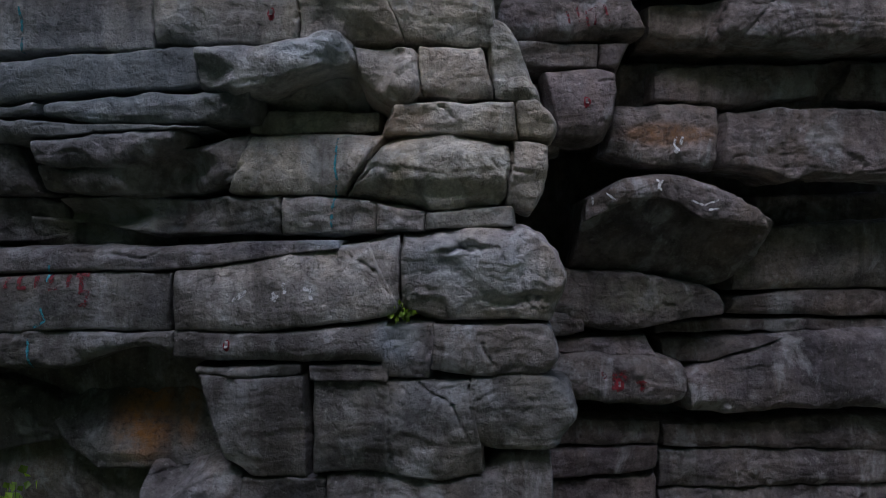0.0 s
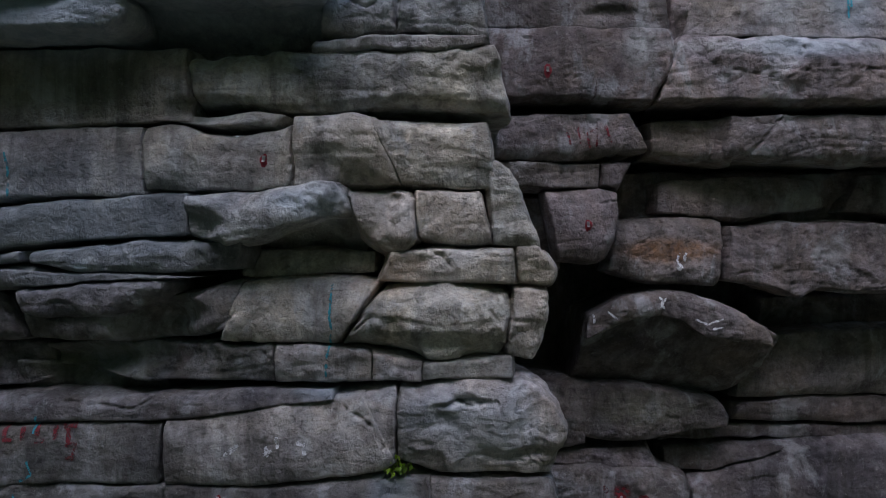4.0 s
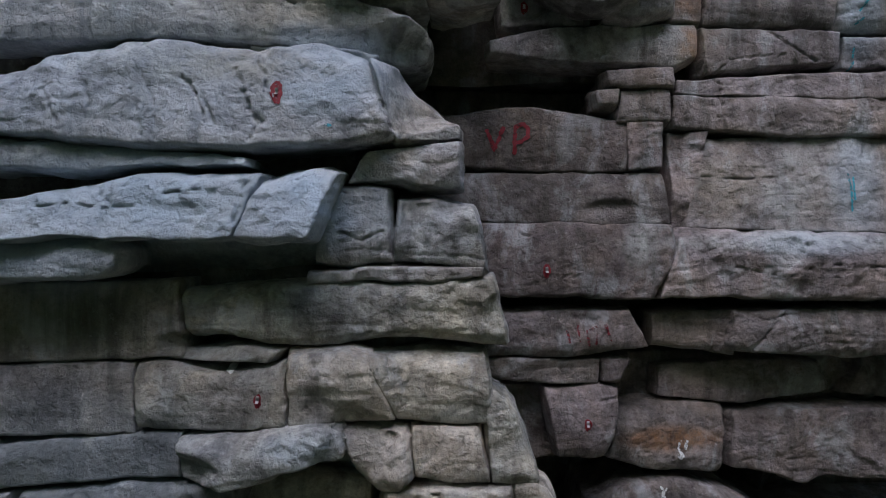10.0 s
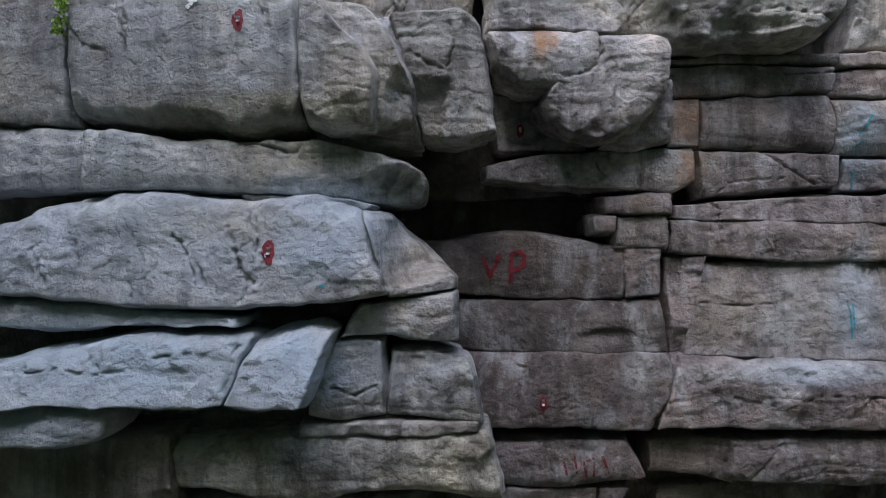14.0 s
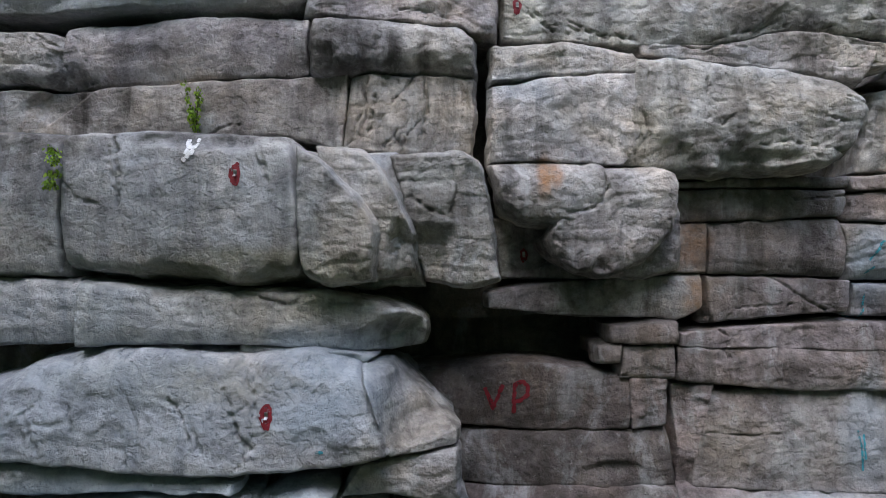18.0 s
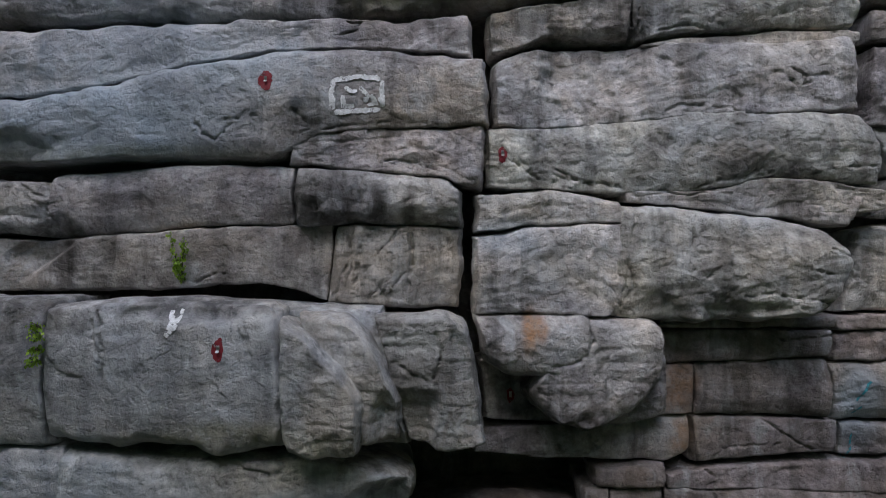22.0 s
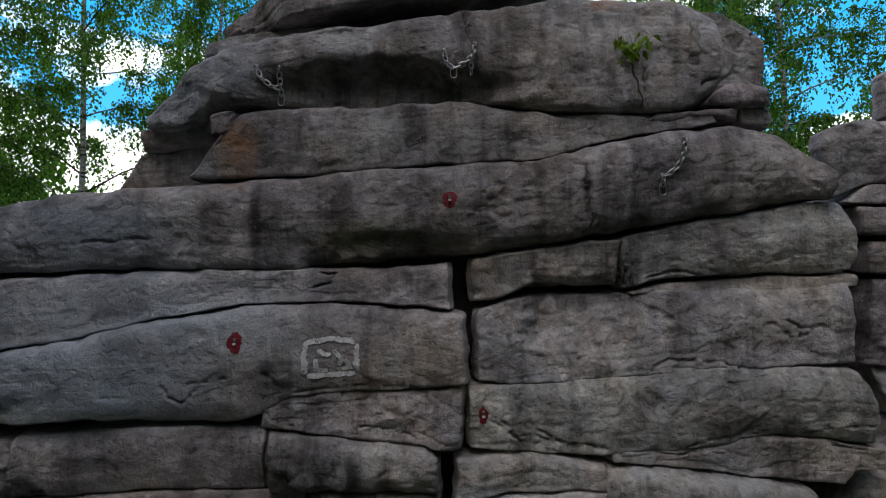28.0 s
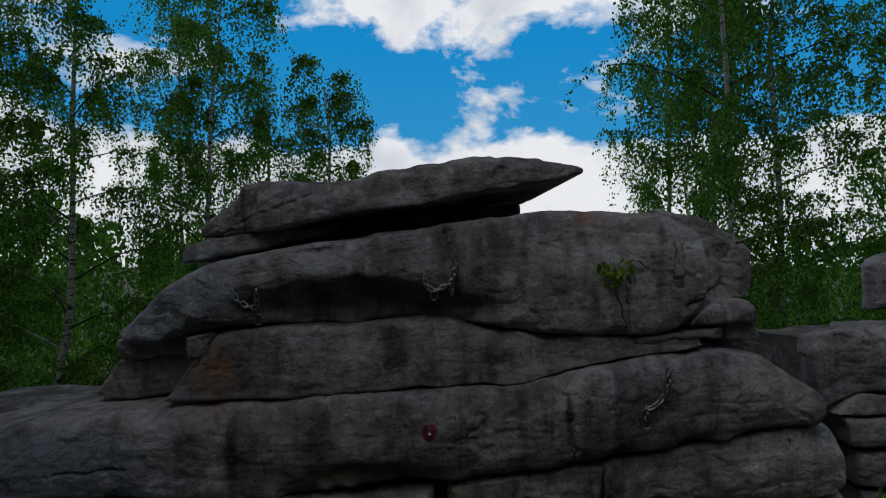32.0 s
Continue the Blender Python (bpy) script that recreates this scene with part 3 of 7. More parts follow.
stain_or_shading("pale", 3.03, 14.68, 0.25, 0.3, 0.4)
stain_or_shading("pale", 3.42, 13.44, 0.25, 0.2, 0.45)
stain_or_shading("pale", -0.59, 14.58, 0.35, 0.12, 0.5)
stain_or_shading("pale", -0.14, 12.98, 0.25, 0.25, 0.35)
stain_or_shading("blue", -3.03, 12.72, 0.9, 0.3, 0.5)
stain_or_shading("blue", -2.24, 14.05, 0.5, 0.3, 0.45)
stain_or_shading("streak_shade", -1.02, 13.62, 0.12, 0.3, 0.6)
stain_or_shading("streak_shade", 1.11, 13.59, 0.2, 0.2, 0.6)
stain_or_shading("streak_shade", -0.61, 12.77, 0.1, 0.3, 0.6)
stain_or_shading("streak_shade", -1.74, 12.78, 0.2, 0.3, 0.5)
stain_or_shading("streak_shade", 1.20, 12.93, 0.3, 0.25, 0.55)
stain_or_shading("streak_shade", 2.18, 12.98, 0.25, 0.2, 0.5)
stain_or_shading("streak_shade", 1.06, 14.68, 0.25, 0.3, 0.45)
stain_or_shading("pale", 1.71, 10.95, 0.25, 0.14, 0.5)
stain_or_shading("pale", 3.74, 11.16, 0.3, 0.25, 0.45)
stain_or_shading("pale", -2.26, 11.42, 0.5, 0.2, 0.35)
stain_or_shading("pale", -0.28, 10.03, 0.3, 0.3, 0.3)
stain_or_shading("pale", 1.29, 9.97, 0.4, 0.2, 0.35)
# shade below the big slab and round the cave, painted dark
stain_or_shading("streak_shade", -3.24, 5.45, 1.3, 0.35, 0.6)
stain_or_shading("streak_shade", -4.00, 0.98, 1.4, 0.8, 0.65)
stain_or_shading("streak_shade", -3.14, 1.94, 1.4, 0.3, 0.4)
# more skylight painted blue on the left-hand slabs
stain_or_shading("blue", -2.47, 11.94, 1.6, 0.6, 0.6)
stain_or_shading("blue", -2.98, 11.37, 1.4, 0.5, 0.75)
stain_or_shading("blue", -1.06, 6.50, 0.5, 0.4, 0.9)
stain_or_shading("blue", -3.24, 8.08, 1.2, 0.5, 0.4)
stain_or_shading("blue", -2.05, 9.12, 1.5, 0.5, 0.25)
stain_or_shading("blue", -3.11, 4.33, 1.5, 0.6, 0.3)
stain_or_shading("blue", 0.37, 2.56, 0.5, 0.3, 0.3)
stain_or_shading("blue", 4.42, 8.55, 0.25, 0.45, 0.6)
stain_or_shading("blue", 4.32, 6.82, 0.25, 0.6, 0.45)
stain_or_shading("blue", -1.81, 14.31, 0.6, 0.3, 0.3)
stain_or_shading("blue", -0.42, 2.01, 0.2, 0.25, 0.35)
stain_or_shading("blue", -1.11, 4.47, 0.35, 0.2, 0.4)
stain_or_shading("moss", -1.51, 8.60, 0.7, 0.12, 0.55)
stain_or_shading("moss", -1.59, 8.55, 0.9, 0.14, 0.5)
stain_or_shading("moss", -3.16, 5.46, 1.6, 0.35, 0.28)
stain_or_shading("moss", -0.12, 12.66, 0.6, 0.2, 0.55)
stain_or_shading("moss", -3.08, 3.11, 0.6, 0.2, 0.5)
stain_or_shading("moss", -2.92, 11.04, 1.5, 0.1, 0.4)
stain_or_shading("moss", 2.37, 2.22, 0.6, 0.2, 0.4)
stain_or_shading("streak_shade", -1.31, 12.80, 0.06, 0.36, 0.95)
stain_or_shading("streak_shade", -0.49, 12.90, 0.3, 0.32, 0.55)
stain_or_shading("streak_shade", -2.92, 12.69, 0.35, 0.2, 0.6)
stain_or_shading("streak_shade", -3.34, 10.02, 0.12, 0.22, 0.85)
stain_or_shading("streak_shade", -2.90, 10.12, 0.1, 0.2, 0.85)
stain_or_shading("streak_shade", -0.81, 10.56, 0.35, 0.2, 0.95)
stain_or_shading("streak_shade", -0.40, 10.51, 0.1, 0.25, 0.9)
stain_or_shading("streak_shade", -0.10, 10.56, 0.07, 0.2, 0.9)
stain_or_shading("streak_shade", 1.73, 13.13, 0.05, 0.22, 0.95)
stain_or_shading("streak_shade", 0.61, 14.74, 0.12, 0.35, 0.75)
stain_or_shading("streak_shade", 2.68, 14.82, 0.05, 0.1, 0.95)
# shade in the summit hollow, painted on
stain_or_shading("streak_shade", -0.17, 14.23, 1, 0.25, 0.6)
stain_or_shading("streak_shade", 2.48, 13.23, 0.5, 0.3, 0.35)
stain_or_shading("streak_shade", 0.42, 12.88, 0.6, 0.3, 0.45)
stain_or_shading("streak_shade", 0.16, 13.76, 0.15, 0.25, 0.6)
stain_or_shading("streak_shade", 1.15, 12.34, 0.4, 0.14, 0.6)
stain_or_shading("streak_shade", 0.40, 12.79, 0.7, 0.25, 0.55)
stain_or_shading("streak_shade", 1.69, 12.61, 0.12, 0.15, 0.7)
stain_or_shading("streak_shade", 2.93, 12.77, 0.15, 0.2, 0.5)
stain_or_shading("streak_shade", -3.29, 12.96, 0.5, 0.15, 0.5)
stain_or_shading("streak_shade", 0.94, 13.34, 0.8, 0.25, 0.5)
stain_or_shading("streak_shade", -0.77, 13.08, 0.25, 0.25, 0.5)
stain_or_shading("streak_shade", 1.01, 14.42, 0.5, 0.4, 0.35)
# painted shade along the foot of the buttress
stain_or_shading("streak_shade", -3.35, 2.31, 1.2, 0.4, 0.5)
stain_or_shading("streak_shade", -1.80, 1.32, 0.7, 0.5, 0.45)
stain_or_shading("streak_shade", -0.71, 1.18, 0.7, 0.4, 0.4)
stain_or_shading("streak_shade", -3.86, 1.31, 0.8, 0.4, 0.5)
stain_or_shading("streak_shade", 2.01, 14.15, 0.05, 0.2, 0.7)
stain_or_shading("streak_shade", -3.00, 4.33, 1, 0.2, 0.4)
stain_or_shading("streak_shade", 0.40, 6.05, 0.5, 0.3, 0.3)
stain_or_shading("streak_shade", 0.14, 9.06, 0.2, 0.25, 0.6)
stain_or_shading("streak_shade", 1.01, 8.74, 0.4, 0.2, 0.5)
stain_or_shading("streak_shade", -1.64, 3.36, 0.4, 0.1, 0.3)
stain_or_shading("tan", -0.67, 5.05, 0.21, 0.19, 0.7)
stain_or_shading("tan", -0.51, 4.76, 0.16, 0.12, 0.6)
stain_or_shading("tan", -0.60, 4.31, 0.28, 0.23, 0.65)
stain_or_shading("tan", 0.39, 5.50, 0.22, 0.24, 0.4)
stain_or_shading("tan", -0.04, 3.89, 0.43, 0.19, 0.3)
stain_or_shading("pale", -0.83, 5.10, 0.14, 0.14, 0.5)
stain_or_shading("pale", -1.45, 6.95, 0.43, 0.13, 0.5)
stain_or_shading("blue", -2.12, 6.43, 1.18, 0.27, 0.5)
stain_or_shading("blue", -2.46, 7.62, 0.75, 0.19, 0.5)
stain_or_shading("pale", 3.86, 12.83, 0.83, 0.14, 0.3)
stain_or_shading("pale", 3.58, 12.05, 0.94, 0.17, 0.35)
stain_or_shading("pale", 3.48, 11.26, 0.86, 0.16, 0.35)
stain_or_shading("pale", 2.90, 10.33, 1.06, 0.19, 0.3)
stain_or_shading("tan", 3.05, 11.08, 0.59, 0.13, 0.35)
stain_or_shading("tan", 3.29, 10.13, 0.63, 0.21, 0.3)
stain_or_shading("tan", -0.46, 12.56, 0.33, 0.33, 0.35)
stain_or_shading("tan", -1.61, 13.34, 0.11, 0.14, 0.6)
stain_or_shading("streak_shade", 0.80, 12.82, 0.65, 0.27, 0.4)
stain_or_shading("streak_shade", -0.46, 12.56, 0.33, 0.16, 0.6)
stain_or_shading("streak_shade", 0.86, 12.33, 0.33, 0.22, 0.6)
stain_or_shading("streak_shade", 1.41, 12.08, 0.61, 0.11, 0.5)
stain_or_shading("streak_shade", 0.25, 12.17, 0.22, 0.33, 0.3)
stain_or_shading("streak_shade", -0.83, 10.55, 0.31, 0.21, 0.7)
stain_or_shading("streak_shade", -3.37, 10.12, 0.08, 0.22, 0.8)
stain_or_shading("streak_shade", -3.19, 9.91, 0.16, 0.16, 0.5)
stain_or_shading("streak_shade", -2.82, 9.76, 0.11, 0.11, 0.7)
stain_or_shading("tan", -2.15, 10.12, 1.07, 0.21, 0.25)
stain_or_shading("streak_shade", 4.86, 12.31, 0.25, 0.32, 0.4)
stain_or_shading("pale", -2.14, 11.88, 1.06, 0.27, 0.25)
stain_or_shading("tan", -1.51, 8.62, 0.46, 0.12, 0.5)
stain_or_shading("tan", 1.04, 9.39, 0.07, 0.21, 0.6)
stain_or_shading("rust", 1.12, 9.39, 0.07, 0.13, 0.8)
stain_or_shading("tan", -0.67, 8.90, 0.27, 0.27, 0.4)
stain_or_shading("tan", 2.67, 8.27, 0.23, 0.23, 0.5)
stain_or_shading("tan", -0.98, 8.10, 0.61, 0.14, 0.4)
stain_or_shading("pale", -0.13, 9.33, 0.19, 0.12, 0.6)
stain_or_shading("pale", -1.23, 9.50, 0.09, 0.16, 0.6)
stain_or_shading("pale", 1.84, 9.29, 0.21, 0.13, 0.5)
stain_or_shading("pale", -2.12, 8.16, 0.33, 0.14, 0.3)
stain_or_shading("streak_shade", -0.79, 8.00, 0.47, 0.07, 0.5)
stain_or_shading("streak_shade", 1.27, 8.66, 0.33, 0.17, 0.4)
stain_or_shading("tan", -0.32, 6.84, 0.42, 0.14, 0.5)
stain_or_shading("tan", 3.00, 6.74, 0.40, 0.34, 0.4)
stain_or_shading("pale", 3.97, 6.81, 0.53, 0.30, 0.4)
stain_or_shading("blue", 3.80, 6.18, 0.75, 0.13, 0.5)
stain_or_shading("pale", 3.59, 6.21, 0.98, 0.10, 0.6)
stain_or_shading("tan", 3.03, 6.75, 0.41, 0.18, 0.4)
stain_or_shading("pale", 0.35, 2.60, 0.29, 0.19, 0.5)
stain_or_shading("blue", 0.07, 2.69, 0.38, 0.24, 0.4)
stain_or_shading("pale", -0.03, 3.69, 0.29, 0.12, 0.35)
stain_or_shading("tan", 0.76, 3.44, 0.15, 0.29, 0.5)
stain_or_shading("tan", -0.12, 3.74, 0.48, 0.12, 0.3)
stain_or_shading("blue", -1.15, 4.49, 0.33, 0.14, 0.5)
stain_or_shading("blue", -3.05, 3.95, 0.10, 0.07, 0.7)
stain_or_shading("tan", -2.95, 0.94, 0.27, 0.21, 0.4)
stain_or_shading("pale", -3.10, 0.95, 0.32, 0.16, 0.35)
stain_or_shading("tan", -1.59, 13.54, 0.16, 0.21, 0.5)
stain_or_shading("streak_shade", 1.28, 13.01, 0.78, 0.31, 0.4)
stain_or_shading("streak_shade", -0.24, 14.27, 0.90, 0.20, 0.6)
stain_or_shading("streak_shade", 0.71, 14.62, 0.16, 0.38, 0.5)
stain_or_shading("streak_shade", 2.14, 12.37, 0.16, 0.21, 0.5)
stain_or_shading("blue", -2.79, 12.81, 0.63, 0.26, 0.5)
stain_or_shading("blue", -2.62, 12.08, 0.83, 0.16, 0.4)
stain_or_shading("pale", 2.67, 14.79, 0.54, 0.16, 0.25)
stain_or_shading("pale", -0.36, 13.64, 0.32, 0.21, 0.3)
stain_or_shading("streak_shade", -0.93, 10.61, 0.05, 0.13, 0.9)
stain_or_shading("streak_shade", -0.70, 10.68, 0.05, 0.15, 0.9)
stain_or_shading("streak_shade", -0.11, 10.49, 0.05, 0.16, 0.9)
stain_or_shading("streak_shade", -3.35, 10.01, 0.08, 0.19, 0.95)
stain_or_shading("streak_shade", -2.90, 10.23, 0.05, 0.12, 0.8)
stain_or_shading("streak_shade", -0.80, 10.45, 0.26, 0.10, 0.8)
stain_or_shading("streak_shade", -1.20, 10.63, 0.12, 0.19, 0.8)
# dark strips painted for the shade under ledges
stain_or_shading("streak_shade", -1.74, 9.64, 0.65, 0.11, 0.8)
stain_or_shading("streak_shade", -3.43, 9.65, 0.50, 0.09, 0.7)
stain_or_shading("streak_shade", -2.38, 11.11, 1.07, 0.07, 0.6)
stain_or_shading("streak_shade", -1.17, 11.50, 0.08, 0.08, 0.9)
stain_or_shading("streak_shade", -0.66, 11.34, 0.64, 0.07, 0.5)
stain_or_shading("tan", 3.34, 10.11, 0.31, 0.18, 0.5)
stain_or_shading("tan", 1.36, 9.98, 0.37, 0.16, 0.35)
stain_or_shading("streak_shade", 3.53, 10.93, 0.33, 0.08, 0.5)
stain_or_shading("blue", -2.89, 11.53, 1.01, 0.21, 0.5)
stain_or_shading("pale", 0.84, 10.62, 0.43, 0.11, 0.4)
stain_or_shading("pale", 3.28, 11.27, 0.81, 0.13, 0.35)
stain_or_shading("blue", 0.84, 10.25, 0.32, 0.21, 0.4)
stain_or_shading("streak_shade", 1.26, 8.51, 0.61, 0.17, 0.7)
stain_or_shading("tan", -1.40, 7.65, 0.65, 0.18, 0.3)
stain_or_shading("blue", -1.04, 7.94, 0.39, 0.19, 0.7)
stain_or_shading("pale", -0.57, 7.79, 0.07, 0.20, 0.6)
stain_or_shading("tan", -0.17, 6.62, 0.25, 0.25, 0.35)
stain_or_shading("tan", -0.75, 6.68, 0.20, 0.24, 0.3)
stain_or_shading("moss", -2.18, 7.65, 0.92, 0.18, 0.3)
stain_or_shading("tan", 2.98, 6.78, 0.41, 0.23, 0.4)
stain_or_shading("pale", 3.88, 7.01, 0.41, 0.35, 0.4)
stain_or_shading("pale", 2.11, 6.21, 0.12, 0.25, 0.5)
stain_or_shading("streak_shade", 1.01, 6.89, 0.52, 0.23, 0.4)
stain_or_shading("streak_shade", -3.20, 4.90, 0.77, 0.24, 0.4)
stain_or_shading("tan", 2.94, 4.73, 0.31, 0.13, 0.4)
stain_or_shading("streak_shade", 1.88, 3.47, 0.24, 0.24, 0.4)
stain_or_shading("streak_shade", -9.08, 15.65, 0.32, 0.58, 0.7)
stain_or_shading("streak_shade", -1.32, 12.80, 0.07, 0.36, 0.9)
stain_or_shading("streak_shade", -0.03, 12.57, 0.85, 0.27, 0.55)
stain_or_shading("streak_shade", 1.75, 13.09, 0.05, 0.23, 0.9)
stain_or_shading("streak_shade", 1.99, 12.41, 0.21, 0.21, 0.6)
stain_or_shading("streak_shade", 2.95, 12.68, 0.16, 0.16, 0.6)
stain_or_shading("pale", -0.36, 13.65, 0.38, 0.21, 0.35)
stain_or_shading("pale", 2.63, 12.57, 0.21, 0.13, 0.4)
stain_or_shading("tan", 3.54, 13.46, 0.37, 0.26, 0.4)
stain_or_shading("streak_shade", 0.18, 14.57, 0.13, 0.32, 0.6)
stain_or_shading("streak_shade", 1.48, 14.40, 0.32, 0.38, 0.35)
stain_or_shading("rust", -1.65, 13.48, 0.10, 0.16, 0.8)
stain_or_shading("streak_shade", -1.04, 14.12, 0.66, 0.14, 0.5)
stain_or_shading("streak_shade", -3.49, 2.84, 0.68, 0.21, 0.5)
stain_or_shading("tan", -1.41, 2.63, 0.59, 0.12, 0.3)
stain_or_shading("blue", -0.98, 2.87, 0.30, 0.08, 0.4)
stain_or_shading("streak_shade", -2.92, 1.56, 0.98, 0.22, 0.5)
stain_or_shading("pale", 0.21, 2.60, 0.29, 0.14, 0.4)

# joints and scars that run through the blocks: cracks, planes broken off beside an edge, bulges and hollows
def crack(*line):
    CRACKS.append(np.array(line))


def cut(xa, za, xb, zb, slope, limit):
    CUTS.append((xa, za, xb, zb, slope, limit))


def lump(x, z, rx, rz, depth):
    LUMPS.append((x, z, rx, rz, depth))


cut(-0.71, 7.90, -0.40, 7.10, 0.9, 0.32)
cut(-0.37, 7.44, -0.08, 7.37, 0.7, 0.2)
crack((-1.50, 7.76), (-1.42, 7.49), (-1.35, 7.32))
crack((-2.40, 7.51), (-2.27, 7.13))
crack((-2.10, 7.53), (-1.97, 7.36), (-1.87, 7.13))
crack((-1.61, 7.44), (-1.55, 7.27), (-1.45, 7.14))
crack((-3.22, 7.46), (-3.06, 7.13))
crack((-1.53, 6.79), (-1.56, 6.63), (-1.59, 6.32))
crack((-2.78, 6.76), (-2.66, 6.54), (-2.57, 6.45))
lump(-0.20, 6.40, 0.12, 0.22, 0.06)
lump(0.11, 6.47, 0.12, 0.12, 0.04)
crack((-0.84, 6.26), (-0.65, 6.19), (-0.47, 6.26))
cut(0.35, 5.54, 0.72, 5.09, 0.5, 0.12)
lump(-2.01, 5.29, 0.36, 0.11, 0.09)
lump(-0.04, 5.27, 0.57, 0.11, 0.1)
lump(-0.83, 5.05, 0.28, 0.19, -0.06)
cut(-0.32, 4.65, -0.74, 4.86, 0.8, 0.1)
lump(-1.06, 4.41, 0.56, 0.14, -0.03)
cut(0.37, 4.98, 0.48, 4.25, 0.35, 0.1)
crack((-0.07, 4.08), (0.15, 3.89))
crack((-1.29, 5.17), (-1.29, 4.62))
cut(0.15, 8.93, -0.32, 8.98, 0.9, 0.16)
cut(0.24, 9.39, 0.34, 8.52, 0.6, 0.22)
crack((-0.37, 9.29), (-0.18, 9.32), (-0.04, 9.38))
crack((0.16, 9.39), (0.20, 9.19), (0.13, 9.00))
crack((-0.18, 9.16), (-0.04, 9.05), (0.15, 8.98))
lump(0.88, 8.83, 0.41, 0.33, 0.2)
crack((1.59, 9.52), (1.60, 9.29), (1.47, 9.08), (1.15, 9.03))
crack((-2.64, 9.55), (-2.58, 9.04))
crack((-1.52, 9.64), (-1.43, 9.45), (-1.36, 9.27))
crack((2.06, 10.59), (1.95, 9.98), (2.00, 9.77), (1.89, 9.60))
crack((-0.61, 10.38), (-0.43, 10.33), (-0.58, 9.99), (-0.63, 9.78))
crack((-0.10, 10.34), (-0.08, 10.12), (-0.31, 9.86), (-0.37, 9.67))
crack((-0.69, 10.38), (-0.63, 10.10), (-0.69, 9.79))
crack((-0.08, 10.07), (-0.10, 9.73))
crack((0.27, 10.34), (0.33, 10.06))
crack((2.35, 8.96), (2.39, 8.66))
crack((3.54, 9.29), (3.64, 9.20), (4.22, 9.27))
crack((2.84, 8.95), (2.84, 8.49))
crack((1.62, 8.33), (1.74, 8.16), (1.68, 8.09))
crack((2.95, 8.00), (3.11, 8.12), (3.62, 8.15))
crack((2.77, 8.14), (2.81, 7.97), (2.98, 7.83))
crack((-1.82, 8.40), (-1.25, 8.25), (-0.61, 8.24))
lump(-0.02, 12.56, 0.49, 0.15, 0.09)
crack((1.71, 13.20), (1.74, 13.02), (1.80, 12.83))
cut(2.13, 12.29, 1.28, 12.35, 0.7, 0.14)
crack((2.14, 12.73), (2.16, 12.50), (2.15, 12.23))
crack((2.39, 11.49), (2.53, 11.55), (3.11, 11.49), (3.33, 11.45))
crack((2.37, 12.30), (2.65, 12.36), (2.97, 12.30), (3.56, 12.34), (4.21, 12.29))
crack((3.61, 11.91), (3.78, 11.82), (3.73, 11.74), (3.83, 11.76))
crack((0.90, 10.97), (1.09, 10.85), (1.52, 10.81), (1.94, 10.71))
crack((2.22, 10.70), (2.60, 10.66), (2.93, 10.72), (3.26, 10.89), (3.49, 10.86), (4.36, 10.69))
crack((3.71, 10.83), (4.01, 10.90), (4.86, 10.97))
crack((-0.78, 12.21), (-0.62, 12.25), (-0.57, 12.33), (-0.70, 12.34))
crack((-1.17, 11.24), (-0.75, 11.32), (-0.12, 11.33), (0.52, 11.31))
crack((-0.32, 10.97), (-0.01, 10.94), (0.18, 10.86))
lump(-0.84, 10.71, 0.24, 0.18, -0.05)
lump(-0.26, 10.66, 0.21, 0.20, -0.05)
lump(0.13, 10.66, 0.23, 0.18, -0.05)
lump(-0.01, 11.12, 0.21, 0.15, -0.05)
crack((-0.98, 10.81), (-0.98, 10.55), (-0.86, 10.39))
crack((-0.54, 10.87), (-0.57, 10.55))
crack((-0.09, 10.81), (-0.10, 10.50))
crack((2.89, 9.65), (3.29, 9.71), (4.33, 9.53))
crack((4.36, 10.04), (4.42, 9.91))
crack((2.56, 9.92), (2.66, 9.85), (2.76, 9.92))
crack((-3.25, 10.33), (-3.55, 10.28))
crack((4.56, 10.28), (4.45, 9.83))
crack((0.60, 14.88), (0.71, 14.50), (0.77, 14.09))
crack((3.31, 14.66), (3.34, 14.33), (2.90, 14.12), (2.88, 13.95))
crack((5.41, 16.27), (3.38, 14.61))
crack((2.38, 14.55), (2.33, 14.28), (2.34, 13.93))
crack((1.74, 13.18), (1.80, 12.76))
crack((3.28, 13.69), (3.53, 13.64), (4.30, 13.54))
crack((2.09, 12.47), (2.23, 12.18))
crack((-1.56, 13.92), (-1.70, 13.59), (-2.31, 13.25))
crack((-2.04, 14.66), (-1.59, 14.88), (-1.29, 14.88))
cut(3.11, 13.58, 3.89, 13.11, 0.4, 0.15)
crack((3.80, 12.89), (3.95, 12.68))
crack((0.09, 2.84), (0.21, 2.77), (0.34, 2.78))
crack((0.45, 2.83), (0.54, 2.60))
crack((0.90, 2.59), (0.84, 2.34), (0.95, 2.13))
lump(0.07, 3.47, 0.52, 0.19, -0.05)
lump(0.45, 2.65, 0.19, 0.19, -0.04)
lump(-3.26, 3.08, 0.52, 0.15, 0.12)
cut(-2.24, 3.79, -2.73, 3.59, 0.5, 0.12)
cut(-2.45, 3.79, -2.88, 3.55, 0.4, 0.1)
crack((-1.72, 3.79), (-1.79, 3.54), (-2.06, 3.33))
crack((-0.60, 3.50), (-0.80, 3.33))
crack((0.43, 3.59), (0.56, 3.39), (0.60, 3.27))
lump(0.02, 3.31, 0.24, 0.08, 0.06)
crack((-1.54, 3.21), (-1.37, 3.04), (-1.31, 2.99))
crack((-3.34, 2.78), (-2.68, 2.74), (-2.54, 2.78))
crack((-0.29, 2.43), (-0.36, 2.16))
